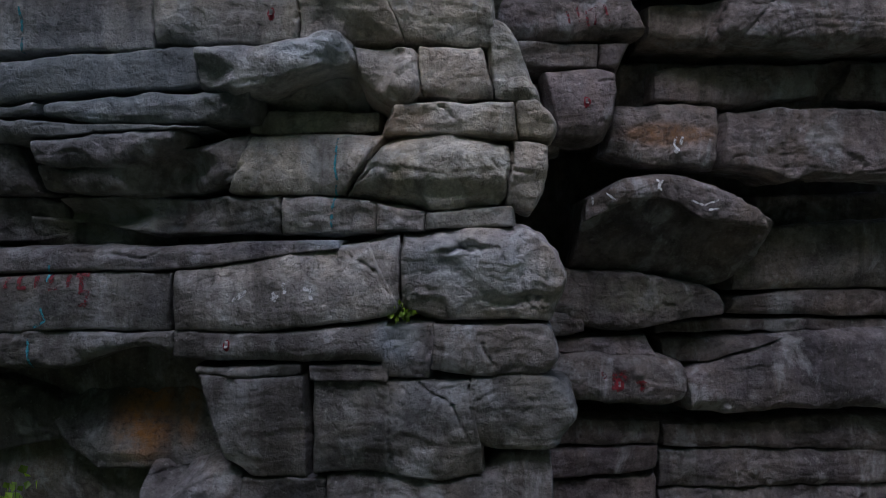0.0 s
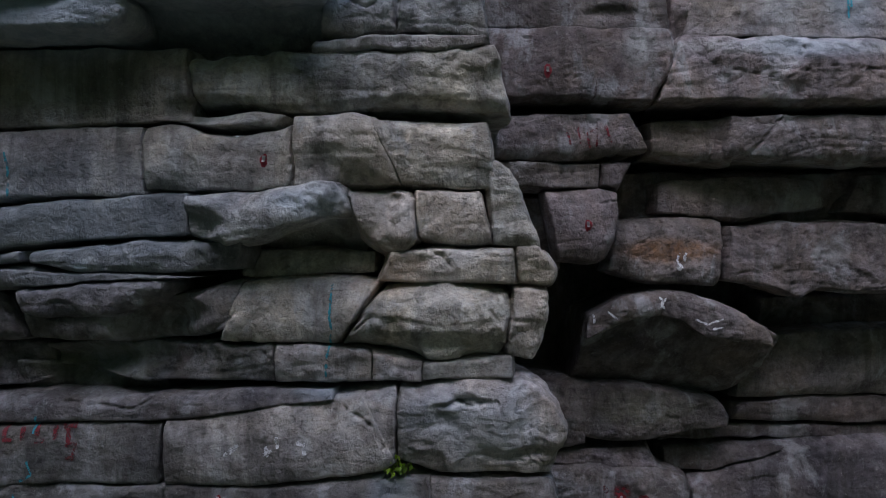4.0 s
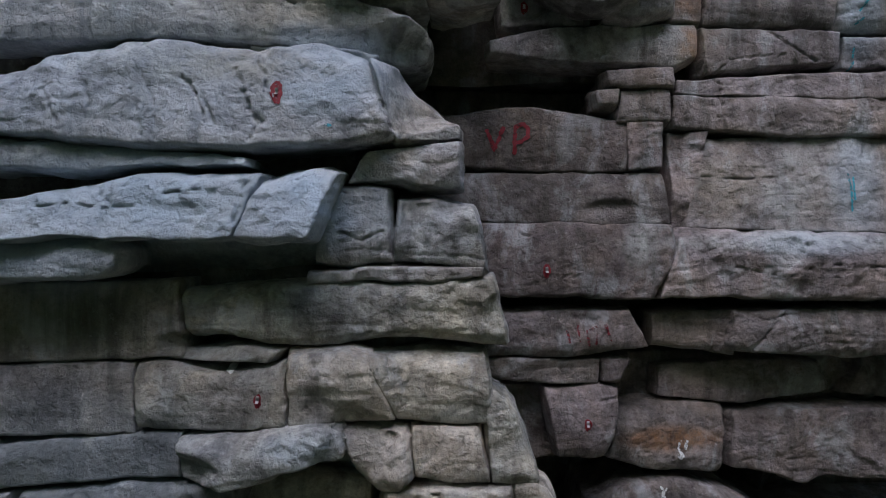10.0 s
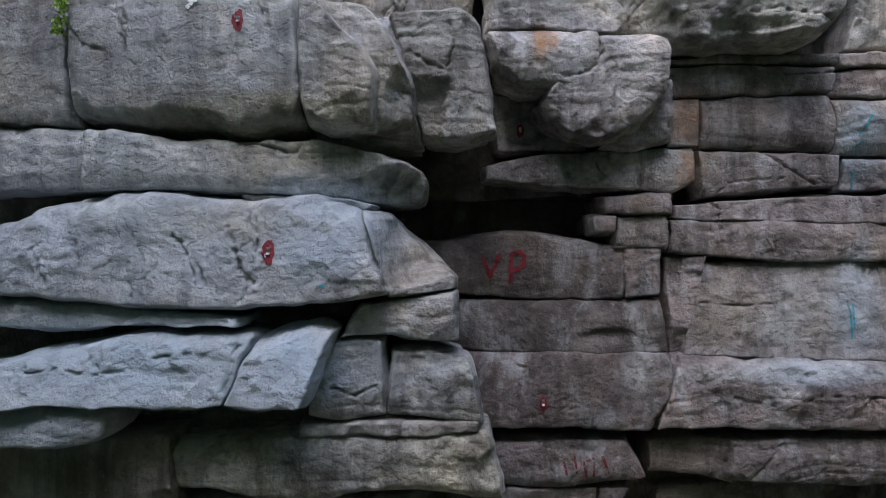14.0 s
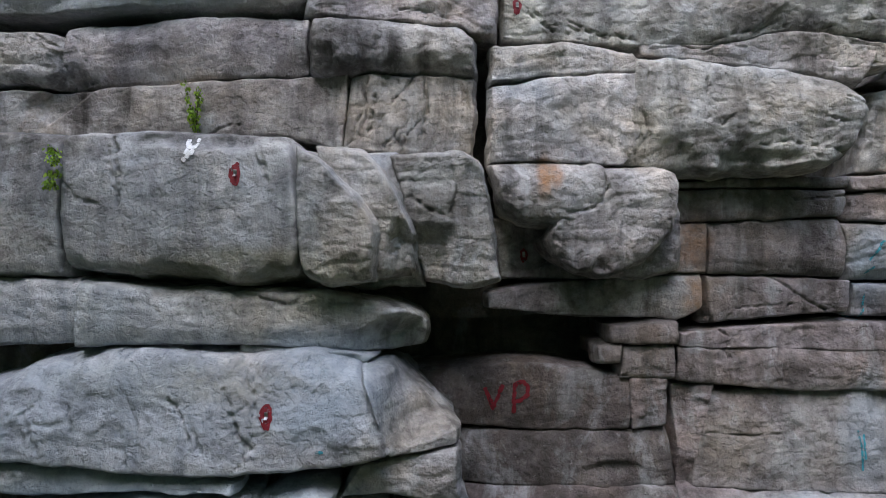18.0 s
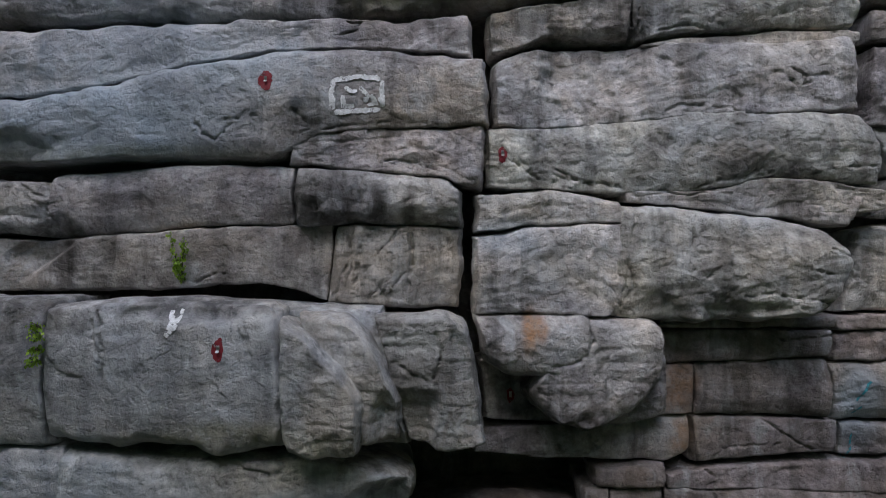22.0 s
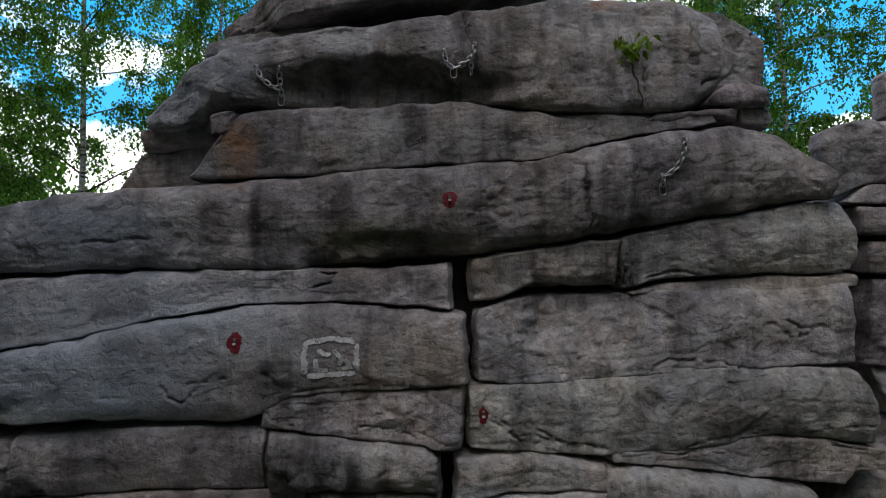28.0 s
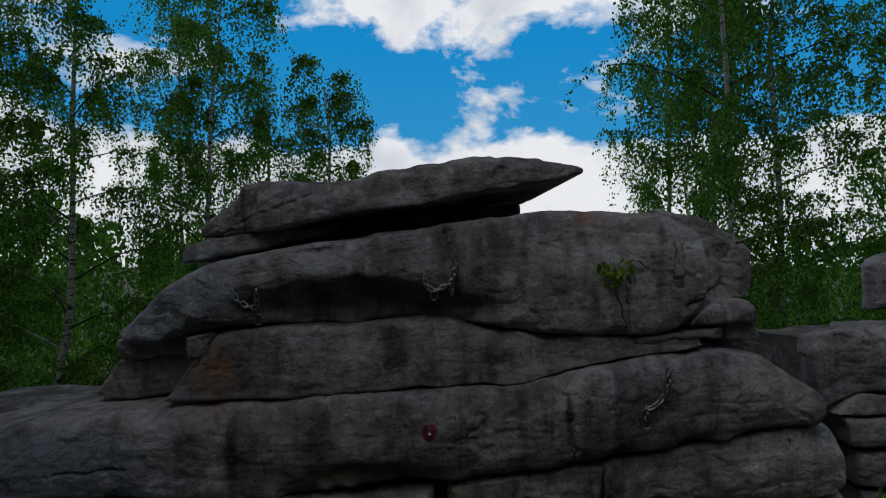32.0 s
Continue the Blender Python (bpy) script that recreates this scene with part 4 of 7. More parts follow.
crack((-1.28, 1.70), (-1.22, 1.21))
crack((-0.47, 1.60), (-0.47, 0.86))
crack((-0.22, 1.60), (0.08, 1.42), (0.23, 1.14))
crack((0.23, 1.61), (0.25, 1.34))
crack((0.32, 1.97), (0.42, 1.78))
crack((-0.12, 2.15), (-0.14, 1.81))
lump(-2.99, 0.95, 0.32, 0.16, -0.05)
cut(-1.95, 0.98, -2.33, 1.60, 0.6, 0.3)
crack((-2.83, 0.74), (-2.28, 0.74))
crack((3.54, 5.86), (3.82, 5.97), (4.51, 5.93))
crack((2.88, 6.08), (3.00, 5.91), (3.45, 5.85))
crack((1.28, 5.53), (1.59, 5.65), (1.93, 5.51))
crack((0.78, 6.30), (0.91, 6.25))
crack((1.93, 6.91), (1.98, 7.20))
crack((1.00, 7.57), (1.36, 7.55), (1.92, 7.46))
crack((2.94, 7.78), (2.95, 7.37))
crack((3.48, 7.72), (3.50, 7.37))
crack((3.11, 8.44), (3.31, 8.49), (3.97, 8.08))
crack((2.13, 4.61), (1.64, 4.57))
crack((3.67, 5.63), (3.17, 5.04))
crack((2.48, 4.12), (2.53, 3.82))
crack((4.05, 4.42), (3.85, 3.69))
lump(4.74, 3.37, 0.36, 0.18, 0.08)
cut(4.74, 3.44, 4.16, 3.37, 0.6, 0.2)
crack((4.53, 3.02), (4.72, 2.62))
crack((-0.47, 10.30), (-0.55, 10.14), (-0.62, 9.94))
crack((3.83, 10.12), (4.38, 9.93))
crack((-2.35, 9.87), (-2.14, 9.84), (-1.89, 9.90))
crack((-4.13, 10.90), (-3.54, 10.63), (-3.53, 10.31))
cut(-3.20, 10.31, -3.37, 10.52, 0.4, 0.1)
lump(-1.74, 9.64, 0.56, 0.11, 0.12)
lump(3.10, 9.57, 0.37, 0.05, 0.05)
lump(-3.82, 11.06, 0.32, 0.19, 0.1)
lump(-0.80, 10.48, 0.11, 0.09, -0.05)
lump(-0.48, 10.50, 0.11, 0.11, -0.04)

rock(buttress, 5.9, [(-5.65, 0.65), (-3.74, 0.67), (-2.97, 0.56)], [(-5.65, -0.80), (-2.97, -0.80)])
rock(buttress, 5.34, [(-2.70, 0.80), (-2.40, 0.86), (-2.10, 0.85), (-1.80, 0.76)], [(-2.71, -0.80), (-1.80, -0.80)], rt=0.12)
rock(buttress, 5.37, [(-1.81, 0.74), (-1.42, 0.76), (-1.06, 0.75)], [(-1.81, -0.80), (-1.06, -0.80)])
rock(buttress, 5.31, [(-1.03, 0.78), (-0.66, 0.83), (-0.22, 0.79), (0.08, 0.74), (0.37, 0.79), (0.57, 0.98), (0.96, 1.01)], [(-1.03, -0.80), (0.99, -0.80)], rt=0.1)
rock(buttress, 5.75, [(-5.51, 1.50), (-4.18, 1.56), (-3.86, 1.47), (-3.64, 1.34)], [(-5.51, 0.89), (-4.18, 0.89), (-3.91, 0.95), (-3.59, 0.99)], rs=0.15)
rock(buttress, 5.78, [(-3.80, 1.28), (-3.50, 1.47), (-3.13, 1.58), (-2.59, 1.58), (-2.32, 1.47)], [(-3.50, 0.90), (-3.24, 0.74), (-2.81, 0.72), (-2.06, 0.80)], lean=0.35, rt=0.2, rb=0.05, rough=0.7)
rock(buttress, 5.34, [(-2.15, 1.70), (-1.66, 1.65), (-1.24, 1.67)], [(-1.93, 0.95), (-1.71, 0.79), (-1.21, 0.77)], lean=-0.05, rough=0.7)
rock(buttress, 5.31, [(-1.14, 1.65), (-0.51, 1.63), (0.23, 1.65)], [(-1.14, 0.80), (-0.71, 0.84), (-0.12, 0.77), (0.36, 0.81)], rough=0.9)
rock(buttress, 5.27, [(0.24, 1.67), (0.56, 1.69), (1.00, 1.69), (1.09, 1.64)], [(0.24, 1.11), (0.47, 1.03), (0.98, 1.03), (1.05, 1.08)], er=0.12, rs=0.14, rough=1.3)
rock(buttress, 5.39, [(-2.18, 1.75), (-1.73, 1.75), (-1.26, 1.78)], [(-2.18, 1.70), (-1.73, 1.66), (-1.26, 1.68)])
rock(buttress, 5.37, [(-1.17, 1.77), (-0.48, 1.79)], [(-1.17, 1.64), (-0.48, 1.63)])
rock(buttress, 5.31, [(-5.08, 2.06), (-3.85, 2.07), (-3.36, 2.08), (-2.87, 2.06), (-2.38, 2.07)], [(-5.08, 1.69), (-3.85, 1.75), (-3.41, 1.74), (-3.02, 1.86), (-2.67, 1.97), (-2.38, 1.85)], rb=0.1)
rock(buttress, 5.31, [(-2.37, 2.08), (-1.39, 2.06), (-0.49, 2.16)], [(-2.37, 1.85), (-1.89, 1.82), (-1.30, 1.82), (-0.53, 1.82)], rs=0.06, rough=0.7)
rock(buttress, 5.35, [(-0.53, 2.11), (-0.17, 2.13), (-0.10, 2.15)], [(-0.54, 1.68), (-0.11, 1.65)], rs=0.05)
rock(buttress, 5.28, [(-0.09, 2.14), (0.47, 2.12), (0.94, 2.13)], [(-0.09, 1.75), (0.32, 1.69), (0.94, 1.70)], er=0.07, rs=0.1, rough=1.2)
rock(buttress, 5.35, [(-5.14, 2.52), (-3.89, 2.56), (-3.15, 2.60), (-2.42, 2.58)], [(-5.14, 2.06), (-3.89, 2.07), (-3.15, 2.09), (-2.42, 2.08)], rs=0.04, rough=0.6)
rock(buttress, 5.41, [(-5.23, 2.73), (-3.97, 2.81), (-3.21, 2.81), (-2.45, 2.81), (-1.84, 2.85), (-0.93, 2.87)], [(-5.23, 2.54), (-3.97, 2.59), (-3.21, 2.62), (-2.45, 2.61), (-1.84, 2.69), (-0.93, 2.81)], rt=0.08)
rock(buttress, 5.30, [(-2.37, 2.60), (-1.78, 2.68), (-1.10, 2.80), (-0.67, 2.87)], [(-2.37, 2.09), (-1.63, 2.08), (-1.00, 2.14), (-0.46, 2.21), (-0.38, 2.29)], rs=0.08, rough=0.7, cracks=[[(-0.83, 2.76), (-0.61, 2.61), (-0.45, 2.41)]])
rock(buttress, 5.36, [(-0.67, 2.84), (-0.52, 2.89), (-0.39, 2.92)], [(-0.42, 2.31), (-0.38, 2.31)], rs=0.06)
rock(buttress, 5.25, [(-0.36, 2.92), (0.08, 2.95), (0.66, 2.97), (0.84, 2.94)], [(-0.35, 2.30), (-0.02, 2.18), (0.46, 2.20), (0.97, 2.15)], er=0.16, rs=0.14, rt=0.12, rough=1.2, dents=[(0.22, 2.80, 0.25, 0.03, 0.05), (0.70, 2.37, 0.3, 0.05, 0.06)], cracks=[[(0.08, 2.83), (0.22, 2.77), (0.34, 2.77)], [(0.68, 2.56), (0.75, 2.32), (0.85, 2.23)]])
rock(buttress, 5.62, [(-5.39, 3.25), (-3.77, 3.27), (-3.56, 3.22)], [(-5.39, 2.86), (-3.67, 2.88), (-3.51, 2.96)], rt=0.1)
rock(buttress, 5.44, [(-3.51, 3.25), (-2.98, 3.28), (-2.47, 3.25), (-1.96, 3.25), (-1.46, 3.26)], [(-3.49, 3.06), (-2.98, 3.01), (-2.57, 2.94), (-2.21, 2.95), (-1.46, 2.94)], rt=0.08, lean=-0.2, dents=[(-3.08, 3.16, 0.5, 0.15, 0.22)])
rock(buttress, 5.39, [(-1.43, 3.26), (-0.92, 3.27), (-0.67, 3.22), (-0.60, 3.18)], [(-1.43, 2.95), (-0.92, 2.95), (-0.60, 2.96)], rs=0.06)
rock(buttress, 5.39, [(-0.58, 3.19), (-0.17, 3.14)], [(-0.58, 2.97), (-0.17, 2.97)])
rock(buttress, 5.40, [(-0.15, 3.12), (0.33, 3.15), (0.61, 3.18)], [(-0.15, 2.98), (0.61, 3.00)], rs=0.05)
rock(buttress, 5.44, [(-5.27, 3.75), (-3.89, 3.79), (-3.84, 3.72)], [(-5.27, 3.30), (-3.68, 3.30)], rs=0.1)
rock(buttress, 5.22, [(-3.61, 3.73), (-3.03, 3.79), (-2.55, 3.83), (-2.26, 3.85)], [(-3.56, 3.55), (-3.27, 3.52), (-2.79, 3.54), (-2.35, 3.65)], rs=0.12, rt=0.07, rough=1.2)
rock(buttress, 5.36, [(-3.61, 3.52), (-3.16, 3.54), (-2.81, 3.59), (-2.26, 3.69), (-1.91, 3.79), (-1.71, 3.83)], [(-3.56, 3.33), (-2.91, 3.30), (-2.26, 3.32), (-1.85, 3.40), (-1.76, 3.63)], rt=0.1, dents=[(-2.26, 3.53, 0.25, 0.12, 0.1)])
rock(buttress, 5.40, [(-1.70, 3.82), (-1.18, 3.84), (-0.51, 3.83)], [(-1.90, 3.32), (-1.43, 3.29), (-0.89, 3.29)], rs=0.05, rough=0.6)
rock(buttress, 5.27, [(-0.47, 3.76), (-0.31, 3.80), (0.32, 3.78), (0.62, 3.75)], [(-0.86, 3.26), (-0.41, 3.22), (-0.02, 3.14), (0.55, 3.17)], rs=0.12, rt=0.14, rb=0.14, rough=1.4)
rock(buttress, 5.35, [(0.65, 3.76), (0.95, 3.74)], [(0.57, 3.19), (0.81, 3.15)], rs=0.1, er=0.05, rough=2)
rock(buttress, 5.25, [(-3.49, 4.07), (-3.06, 4.11), (-2.33, 4.16), (-1.65, 4.17)], [(-3.48, 3.98), (-3.06, 3.90), (-2.33, 3.91), (-1.71, 3.93)], rs=0.12, rt=0.07, rough=1.3)
rock(buttress, 5.27, [(-5.02, 3.86), (-3.81, 3.94), (-3.32, 3.89), (-2.59, 3.89), (-2.05, 3.87)], [(-5.02, 3.67), (-3.81, 3.75), (-3.18, 3.81), (-2.33, 3.86)], rs=0.08)
rock(buttress, 5.31, [(-5.08, 3.96), (-3.85, 4.05), (-3.57, 4.08)], [(-5.08, 3.91), (-3.85, 3.97), (-3.57, 4.00)])
rock(buttress, 5.62, [(-1.75, 4.08), (-1.17, 4.10), (-0.60, 4.07)], [(-1.75, 3.86), (-1.17, 3.87), (-0.60, 3.89)])
rock(buttress, 5.35, [(-0.42, 4.09), (0.08, 4.09), (0.63, 4.10)], [(-0.52, 3.83), (0.08, 3.81), (0.65, 3.80)], rs=0.05)
rock(buttress, 5.39, [(0.66, 4.11), (0.83, 4.12), (0.92, 4.07)], [(0.69, 3.82), (0.98, 3.79)], er=0.07, rs=0.1)
rock(buttress, 5.30, [(-5.15, 4.41), (-3.90, 4.44), (-3.40, 4.50), (-2.66, 4.55), (-2.16, 4.58)], [(-5.15, 4.00), (-3.90, 4.08), (-3.40, 4.16), (-2.14, 4.22)], rs=0.05, rough=0.6)
rock(buttress, 5.1, [(-2.13, 4.50), (-1.82, 4.55), (-1.35, 4.60), (-1.06, 4.64), (-0.86, 4.62)], [(-2.11, 4.23), (-1.73, 4.14), (-1.54, 4.18), (-1.25, 4.32), (-0.97, 4.36), (-0.77, 4.39)], rs=0.1, rt=0.12, rb=0.05, rough=1.6, dents=[(-2.01, 4.32, 0.2, 0.1, 0.12)], free=0.8)
rock(buttress, 5.25, [(-0.80, 4.59), (-0.40, 4.59), (-0.22, 4.54)], [(-0.69, 4.23), (-0.50, 4.06), (-0.33, 4.01), (-0.20, 4.13)], rs=0.12, rt=0.05, rb=0.12)
rock(buttress, 5.36, [(-0.21, 4.60), (0.34, 4.60)], [(-0.18, 4.20), (0.08, 4.15), (0.45, 4.14)], rs=0.06, rough=1.3)
rock(buttress, 5.33, [(0.40, 4.89), (0.60, 4.83)], [(0.47, 4.13), (0.87, 4.10)], rs=0.1, er=0.03, rough=1.5)
rock(buttress, 5.35, [(-5.07, 5.05), (-3.83, 5.11), (-3.33, 5.16), (-2.57, 5.15)], [(-5.07, 4.49), (-3.83, 4.55), (-2.56, 4.56)], rs=0.04, rough=0.5)
rock(buttress, 5.29, [(-2.54, 5.16), (-2.21, 5.16), (-2.02, 5.08), (-1.64, 5.08), (-1.28, 5.17)], [(-2.53, 4.61), (-1.97, 4.60), (-1.27, 4.62)], rs=0.05, rough=0.7)
rock(buttress, 5.24, [(-1.25, 5.22), (-0.97, 5.25), (-0.60, 5.24)], [(-1.24, 4.64), (-0.78, 4.65), (-0.35, 4.67)], rs=0.09, rough=1.3)
rock(buttress, 5.37, [(-0.60, 5.22), (-0.10, 5.22), (0.40, 5.22)], [(-0.34, 4.67), (0.05, 4.63), (0.46, 4.63)], rs=0.05)
rock(buttress, 5.39, [(-2.16, 5.26), (-1.64, 5.29), (-1.34, 5.26)], [(-2.25, 5.19), (-1.44, 5.15)])
rock(buttress, 5.41, [(-5.08, 5.83), (-3.84, 5.83), (-2.22, 5.85)], [(-5.08, 5.11), (-3.83, 5.16), (-3.09, 5.17), (-2.15, 5.20)], rs=0.04, rough=0.5)
rock(buttress, 5.37, [(-2.19, 5.75), (-1.69, 5.80), (-1.30, 5.81), (-0.82, 5.85), (-0.34, 5.83), (0.15, 5.87), (0.47, 5.88)], [(-2.12, 5.34), (-1.79, 5.40), (-1.40, 5.30), (-0.82, 5.28), (-0.53, 5.36), (-0.05, 5.34), (0.61, 5.27)], rs=0.08, rt=0.1, rb=0.1, rough=1.2)
rock(buttress, 5.41, [(-1.12, 5.92), (-0.63, 5.96), (-0.10, 5.96), (0.39, 5.96)], [(-1.12, 5.82), (-0.63, 5.85), (-0.10, 5.83), (0.39, 5.89)])
rock(buttress, 5, [(-4.54, 6.35), (-3.43, 6.49), (-2.98, 6.58), (-2.54, 6.70), (-2.09, 6.73), (-1.43, 6.71)], [(-4.54, 6.14), (-3.43, 6.17), (-2.98, 6.23), (-2.54, 6.20), (-1.96, 6.18), (-1.61, 6.21)], lean=0.35, rt=0.1, rb=0.03, deep=1.2, rough=1.1, rs=0.03, cracks=[[(-3.16, 6.46), (-2.94, 6.48), (-2.58, 6.42)], [(-2.54, 6.44), (-2.09, 6.59), (-1.91, 6.62)], [(-2.63, 6.68), (-2.58, 6.46)]], roll=0)
rock(buttress, 4.97, [(-4.52, 6.21), (-3.41, 6.22), (-3.05, 6.22), (-2.74, 6.24), (-2.61, 6.19)], [(-4.51, 5.87), (-3.41, 5.88), (-2.96, 5.87), (-2.70, 5.90), (-2.55, 5.98)], rs=0.12, rt=0.12, rough=1.3, er=0.04, deep=0.6, lean=0.15, roll=0.3)
rock(buttress, 5, [(-1.41, 6.64), (-1.20, 6.71), (-0.93, 6.76), (-0.79, 6.74)], [(-1.59, 6.20), (-1.29, 6.18), (-1.01, 6.21)], lean=0.35, rt=0.12, rs=0.05, rb=0.03, deep=1.2, rough=1.1, roll=0.1)
rock(buttress, 5.38, [(-0.94, 6.63), (-0.62, 6.66), (-0.43, 6.62)], [(-1.05, 6.02), (-0.72, 5.98), (-0.39, 6.02)], rs=0.08, rough=1.5)
rock(buttress, 5.4, [(-0.34, 6.53), (-0.05, 6.55), (0.30, 6.48)], [(-0.36, 6.02), (-0.05, 6.00), (0.43, 5.94)], rs=0.08, rough=1.4)
rock(buttress, 5.2, [(-4.59, 7.05), (-3.46, 7.03), (-2.78, 6.97), (-2.10, 6.91), (-1.57, 6.86)], [(-4.59, 6.77), (-3.46, 6.80), (-2.87, 6.75), (-2.69, 6.81), (-2.10, 6.80), (-1.57, 6.80)], lean=0.2, rt=0.06)
rock(buttress, 5.38, [(-0.59, 6.93), (-0.07, 7.02), (0.19, 7.05)], [(-0.76, 6.69), (-0.30, 6.70), (-0.02, 6.64), (0.19, 6.65)], rs=0.08, rough=1.5)
rock(buttress, 5.17, [(-4.57, 7.33), (-3.80, 7.55), (-3.44, 7.65), (-3.17, 7.78), (-2.77, 7.84), (-2.36, 7.86), (-1.95, 7.79), (-1.41, 7.79), (-0.96, 7.85), (-0.65, 7.81), (-0.55, 7.72)], [(-4.56, 7.06), (-3.80, 7.09), (-3.44, 7.06), (-2.76, 7.00), (-1.86, 6.94), (-1.19, 6.96), (-0.74, 6.99), (-0.34, 7.05)], lean=0.25, rt=0.22, rs=0.1, rb=0.05, rough=0.75, cracks=[[(-3.21, 7.46), (-3.12, 7.23)], [(-2.90, 7.55), (-2.81, 7.23)], [(-1.95, 7.46), (-1.82, 7.14)], [(-1.64, 7.59), (-1.46, 7.05)], [(-2.49, 7.41), (-2.40, 7.05)], [(-1.41, 7.77), (-1.42, 7.41)]])
rock(buttress, 5.4, [(-0.56, 7.73), (-0.35, 7.71), (-0.17, 7.51), (0.19, 7.18)], [(-0.35, 7.03), (-0.12, 7.05), (0.19, 7.09)], rs=0.03, rt=0.05, rough=1, roll=0.2, turn=0.3)
rock(buttress, 5.46, [(-4.85, 8.47), (-3.65, 8.46), (-2.96, 8.44)], [(-4.85, 7.90), (-3.65, 7.92), (-2.94, 7.92)], rs=0.06, rt=0.1, rough=0.6)
rock(buttress, 5.44, [(-2.92, 8.43), (-2.21, 8.36), (-1.50, 8.33), (-0.93, 8.33), (-0.59, 8.27), (-0.21, 8.17), (-0.11, 8.11)], [(-2.91, 7.91), (-2.45, 7.93), (-1.73, 7.92), (-1.35, 7.90), (-0.78, 7.87), (-0.31, 7.81), (-0.12, 7.85)], er=0.04, turn=0.1, rt=0.1, rough=0.8)
rock(buttress, 5.6, [(-1.64, 7.90), (-1.40, 7.88), (-0.81, 7.86), (-0.51, 7.80)], [(-1.64, 7.83), (-1.30, 7.80), (-0.81, 7.78), (-0.57, 7.75)])
rock(buttress, 5.44, [(-4.65, 9.66), (-3.11, 9.68)], [(-4.65, 8.55), (-3.09, 8.49)], rs=0.06, rt=0.1, rough=0.5)
rock(buttress, 5.34, [(-3.05, 9.64), (-2.50, 9.68), (-2.05, 9.67), (-1.59, 9.66), (-1.20, 9.64)], [(-3.03, 8.53), (-2.50, 8.48), (-2.04, 8.44), (-1.50, 8.43), (-1.08, 8.48)], rs=0.07, rt=0.05, rb=0.22, rough=0.45, er=0.03, roll=0.4, cracks=[[(-2.60, 9.62), (-2.57, 9.35), (-2.58, 9.03)], [(-1.50, 9.64), (-1.41, 9.53), (-1.34, 9.25)], [(-3.03, 9.30), (-2.91, 9.12), (-2.73, 9.07)]])
rock(buttress, 5.2, [(-1.10, 9.54), (-0.95, 9.45), (-0.75, 9.24), (-0.56, 9.04), (-0.49, 8.92)], [(-1.04, 8.49), (-0.85, 8.44), (-0.50, 8.46)], rs=0.02, free=1, rough=1.3, turn=-0.05, roll=0.3, rt=0.03, rb=0.12)
rock(buttress, 5.4, [(-0.98, 9.56), (-0.60, 9.53), (-0.40, 9.33), (-0.25, 9.00), (-0.18, 8.86)], [(-0.60, 8.50), (-0.32, 8.45), (-0.19, 8.48)], rs=0.02, free=1, rough=1.2, turn=-0.05, roll=0.3, rt=0.04, rb=0.12)
rock(buttress, 5.85, [(-1.27, 9.60), (-0.36, 9.57)], [(-1.17, 8.39), (-0.11, 8.39)], rough=1)
rock(buttress, 5.56, [(-0.36, 9.52), (-0.14, 9.52), (0.24, 9.54), (0.40, 9.44)], [(-0.08, 8.45), (0.23, 8.40), (0.57, 8.47)], free=1, rs=0.03, rough=1.3, rt=0.06, turn=-0.1, roll=0.25)
rock(wall, 6.1, [(-5.30, 10.78), (-3.98, 10.78), (-3.61, 10.78), (-3.50, 10.72)], [(-5.29, 10.29), (-3.97, 10.30), (-3.48, 10.26)], rs=0.12, rough=1.5)
rock(wall, 6.2, [(-3.53, 10.83), (-2.71, 10.91), (-1.90, 10.95), (-1.21, 10.92)], [(-3.52, 10.25), (-2.70, 10.31), (-1.90, 10.37), (-1.21, 10.38)], rs=0.05, rough=0.5)
rock(wall, 6.02, [(-1.15, 10.90), (-0.54, 10.87), (0.24, 10.79), (0.37, 10.69)], [(-1.15, 10.36), (-0.54, 10.36), (0.24, 10.34), (0.37, 10.32)], rs=0.09, rough=1.2, rb=0.12)
rock(wall, 6.22, [(-5.41, 10.20), (-3.52, 10.23), (-2.71, 10.28), (-1.91, 10.35), (-0.82, 10.37)], [(-5.40, 9.75), (-3.52, 9.75), (-2.44, 9.76), (-1.96, 9.80), (-1.47, 9.80), (-1.04, 9.72), (-0.88, 9.65)], rs=0.04, rough=0.5)
rock(wall, 6.12, [(-0.78, 10.35), (-0.12, 10.35), (0.37, 10.32)], [(-0.85, 9.64), (-0.26, 9.61), (0.35, 9.60)], rs=0.05, rough=0.8, cracks=[[(-0.60, 10.34), (-0.70, 9.98), (-0.81, 9.64)], [(-0.20, 10.34), (-0.34, 10.14), (-0.52, 9.93)], [(-0.08, 10.34), (-0.08, 9.98), (-0.26, 9.79), (-0.31, 9.62)], [(-0.49, 9.64), (-0.34, 9.87)], [(0.25, 10.24), (0.31, 10.03)]])
rock(wall, 6.1, [(-4.77, 11.48), (-3.49, 11.61), (-2.98, 11.73), (-2.47, 11.83), (-1.95, 11.93), (-1.44, 12.01), (-0.93, 12.04), (-0.41, 12.04), (0.10, 12.00), (0.59, 11.95)], [(-4.77, 10.95), (-3.49, 10.97), (-2.72, 11.02), (-1.95, 11.02), (-1.44, 10.98), (-1.23, 11.04), (-1.08, 11.23), (-0.41, 11.28), (0.63, 11.33)], rs=0.09, rt=0.1, rough=0.55, cracks=[[(-2.21, 11.47), (-2.05, 11.22), (-1.95, 11.16), (-1.80, 11.32)], [(-1.85, 11.37), (-1.54, 11.39)], [(-1.18, 11.45), (-1.08, 11.37)]])
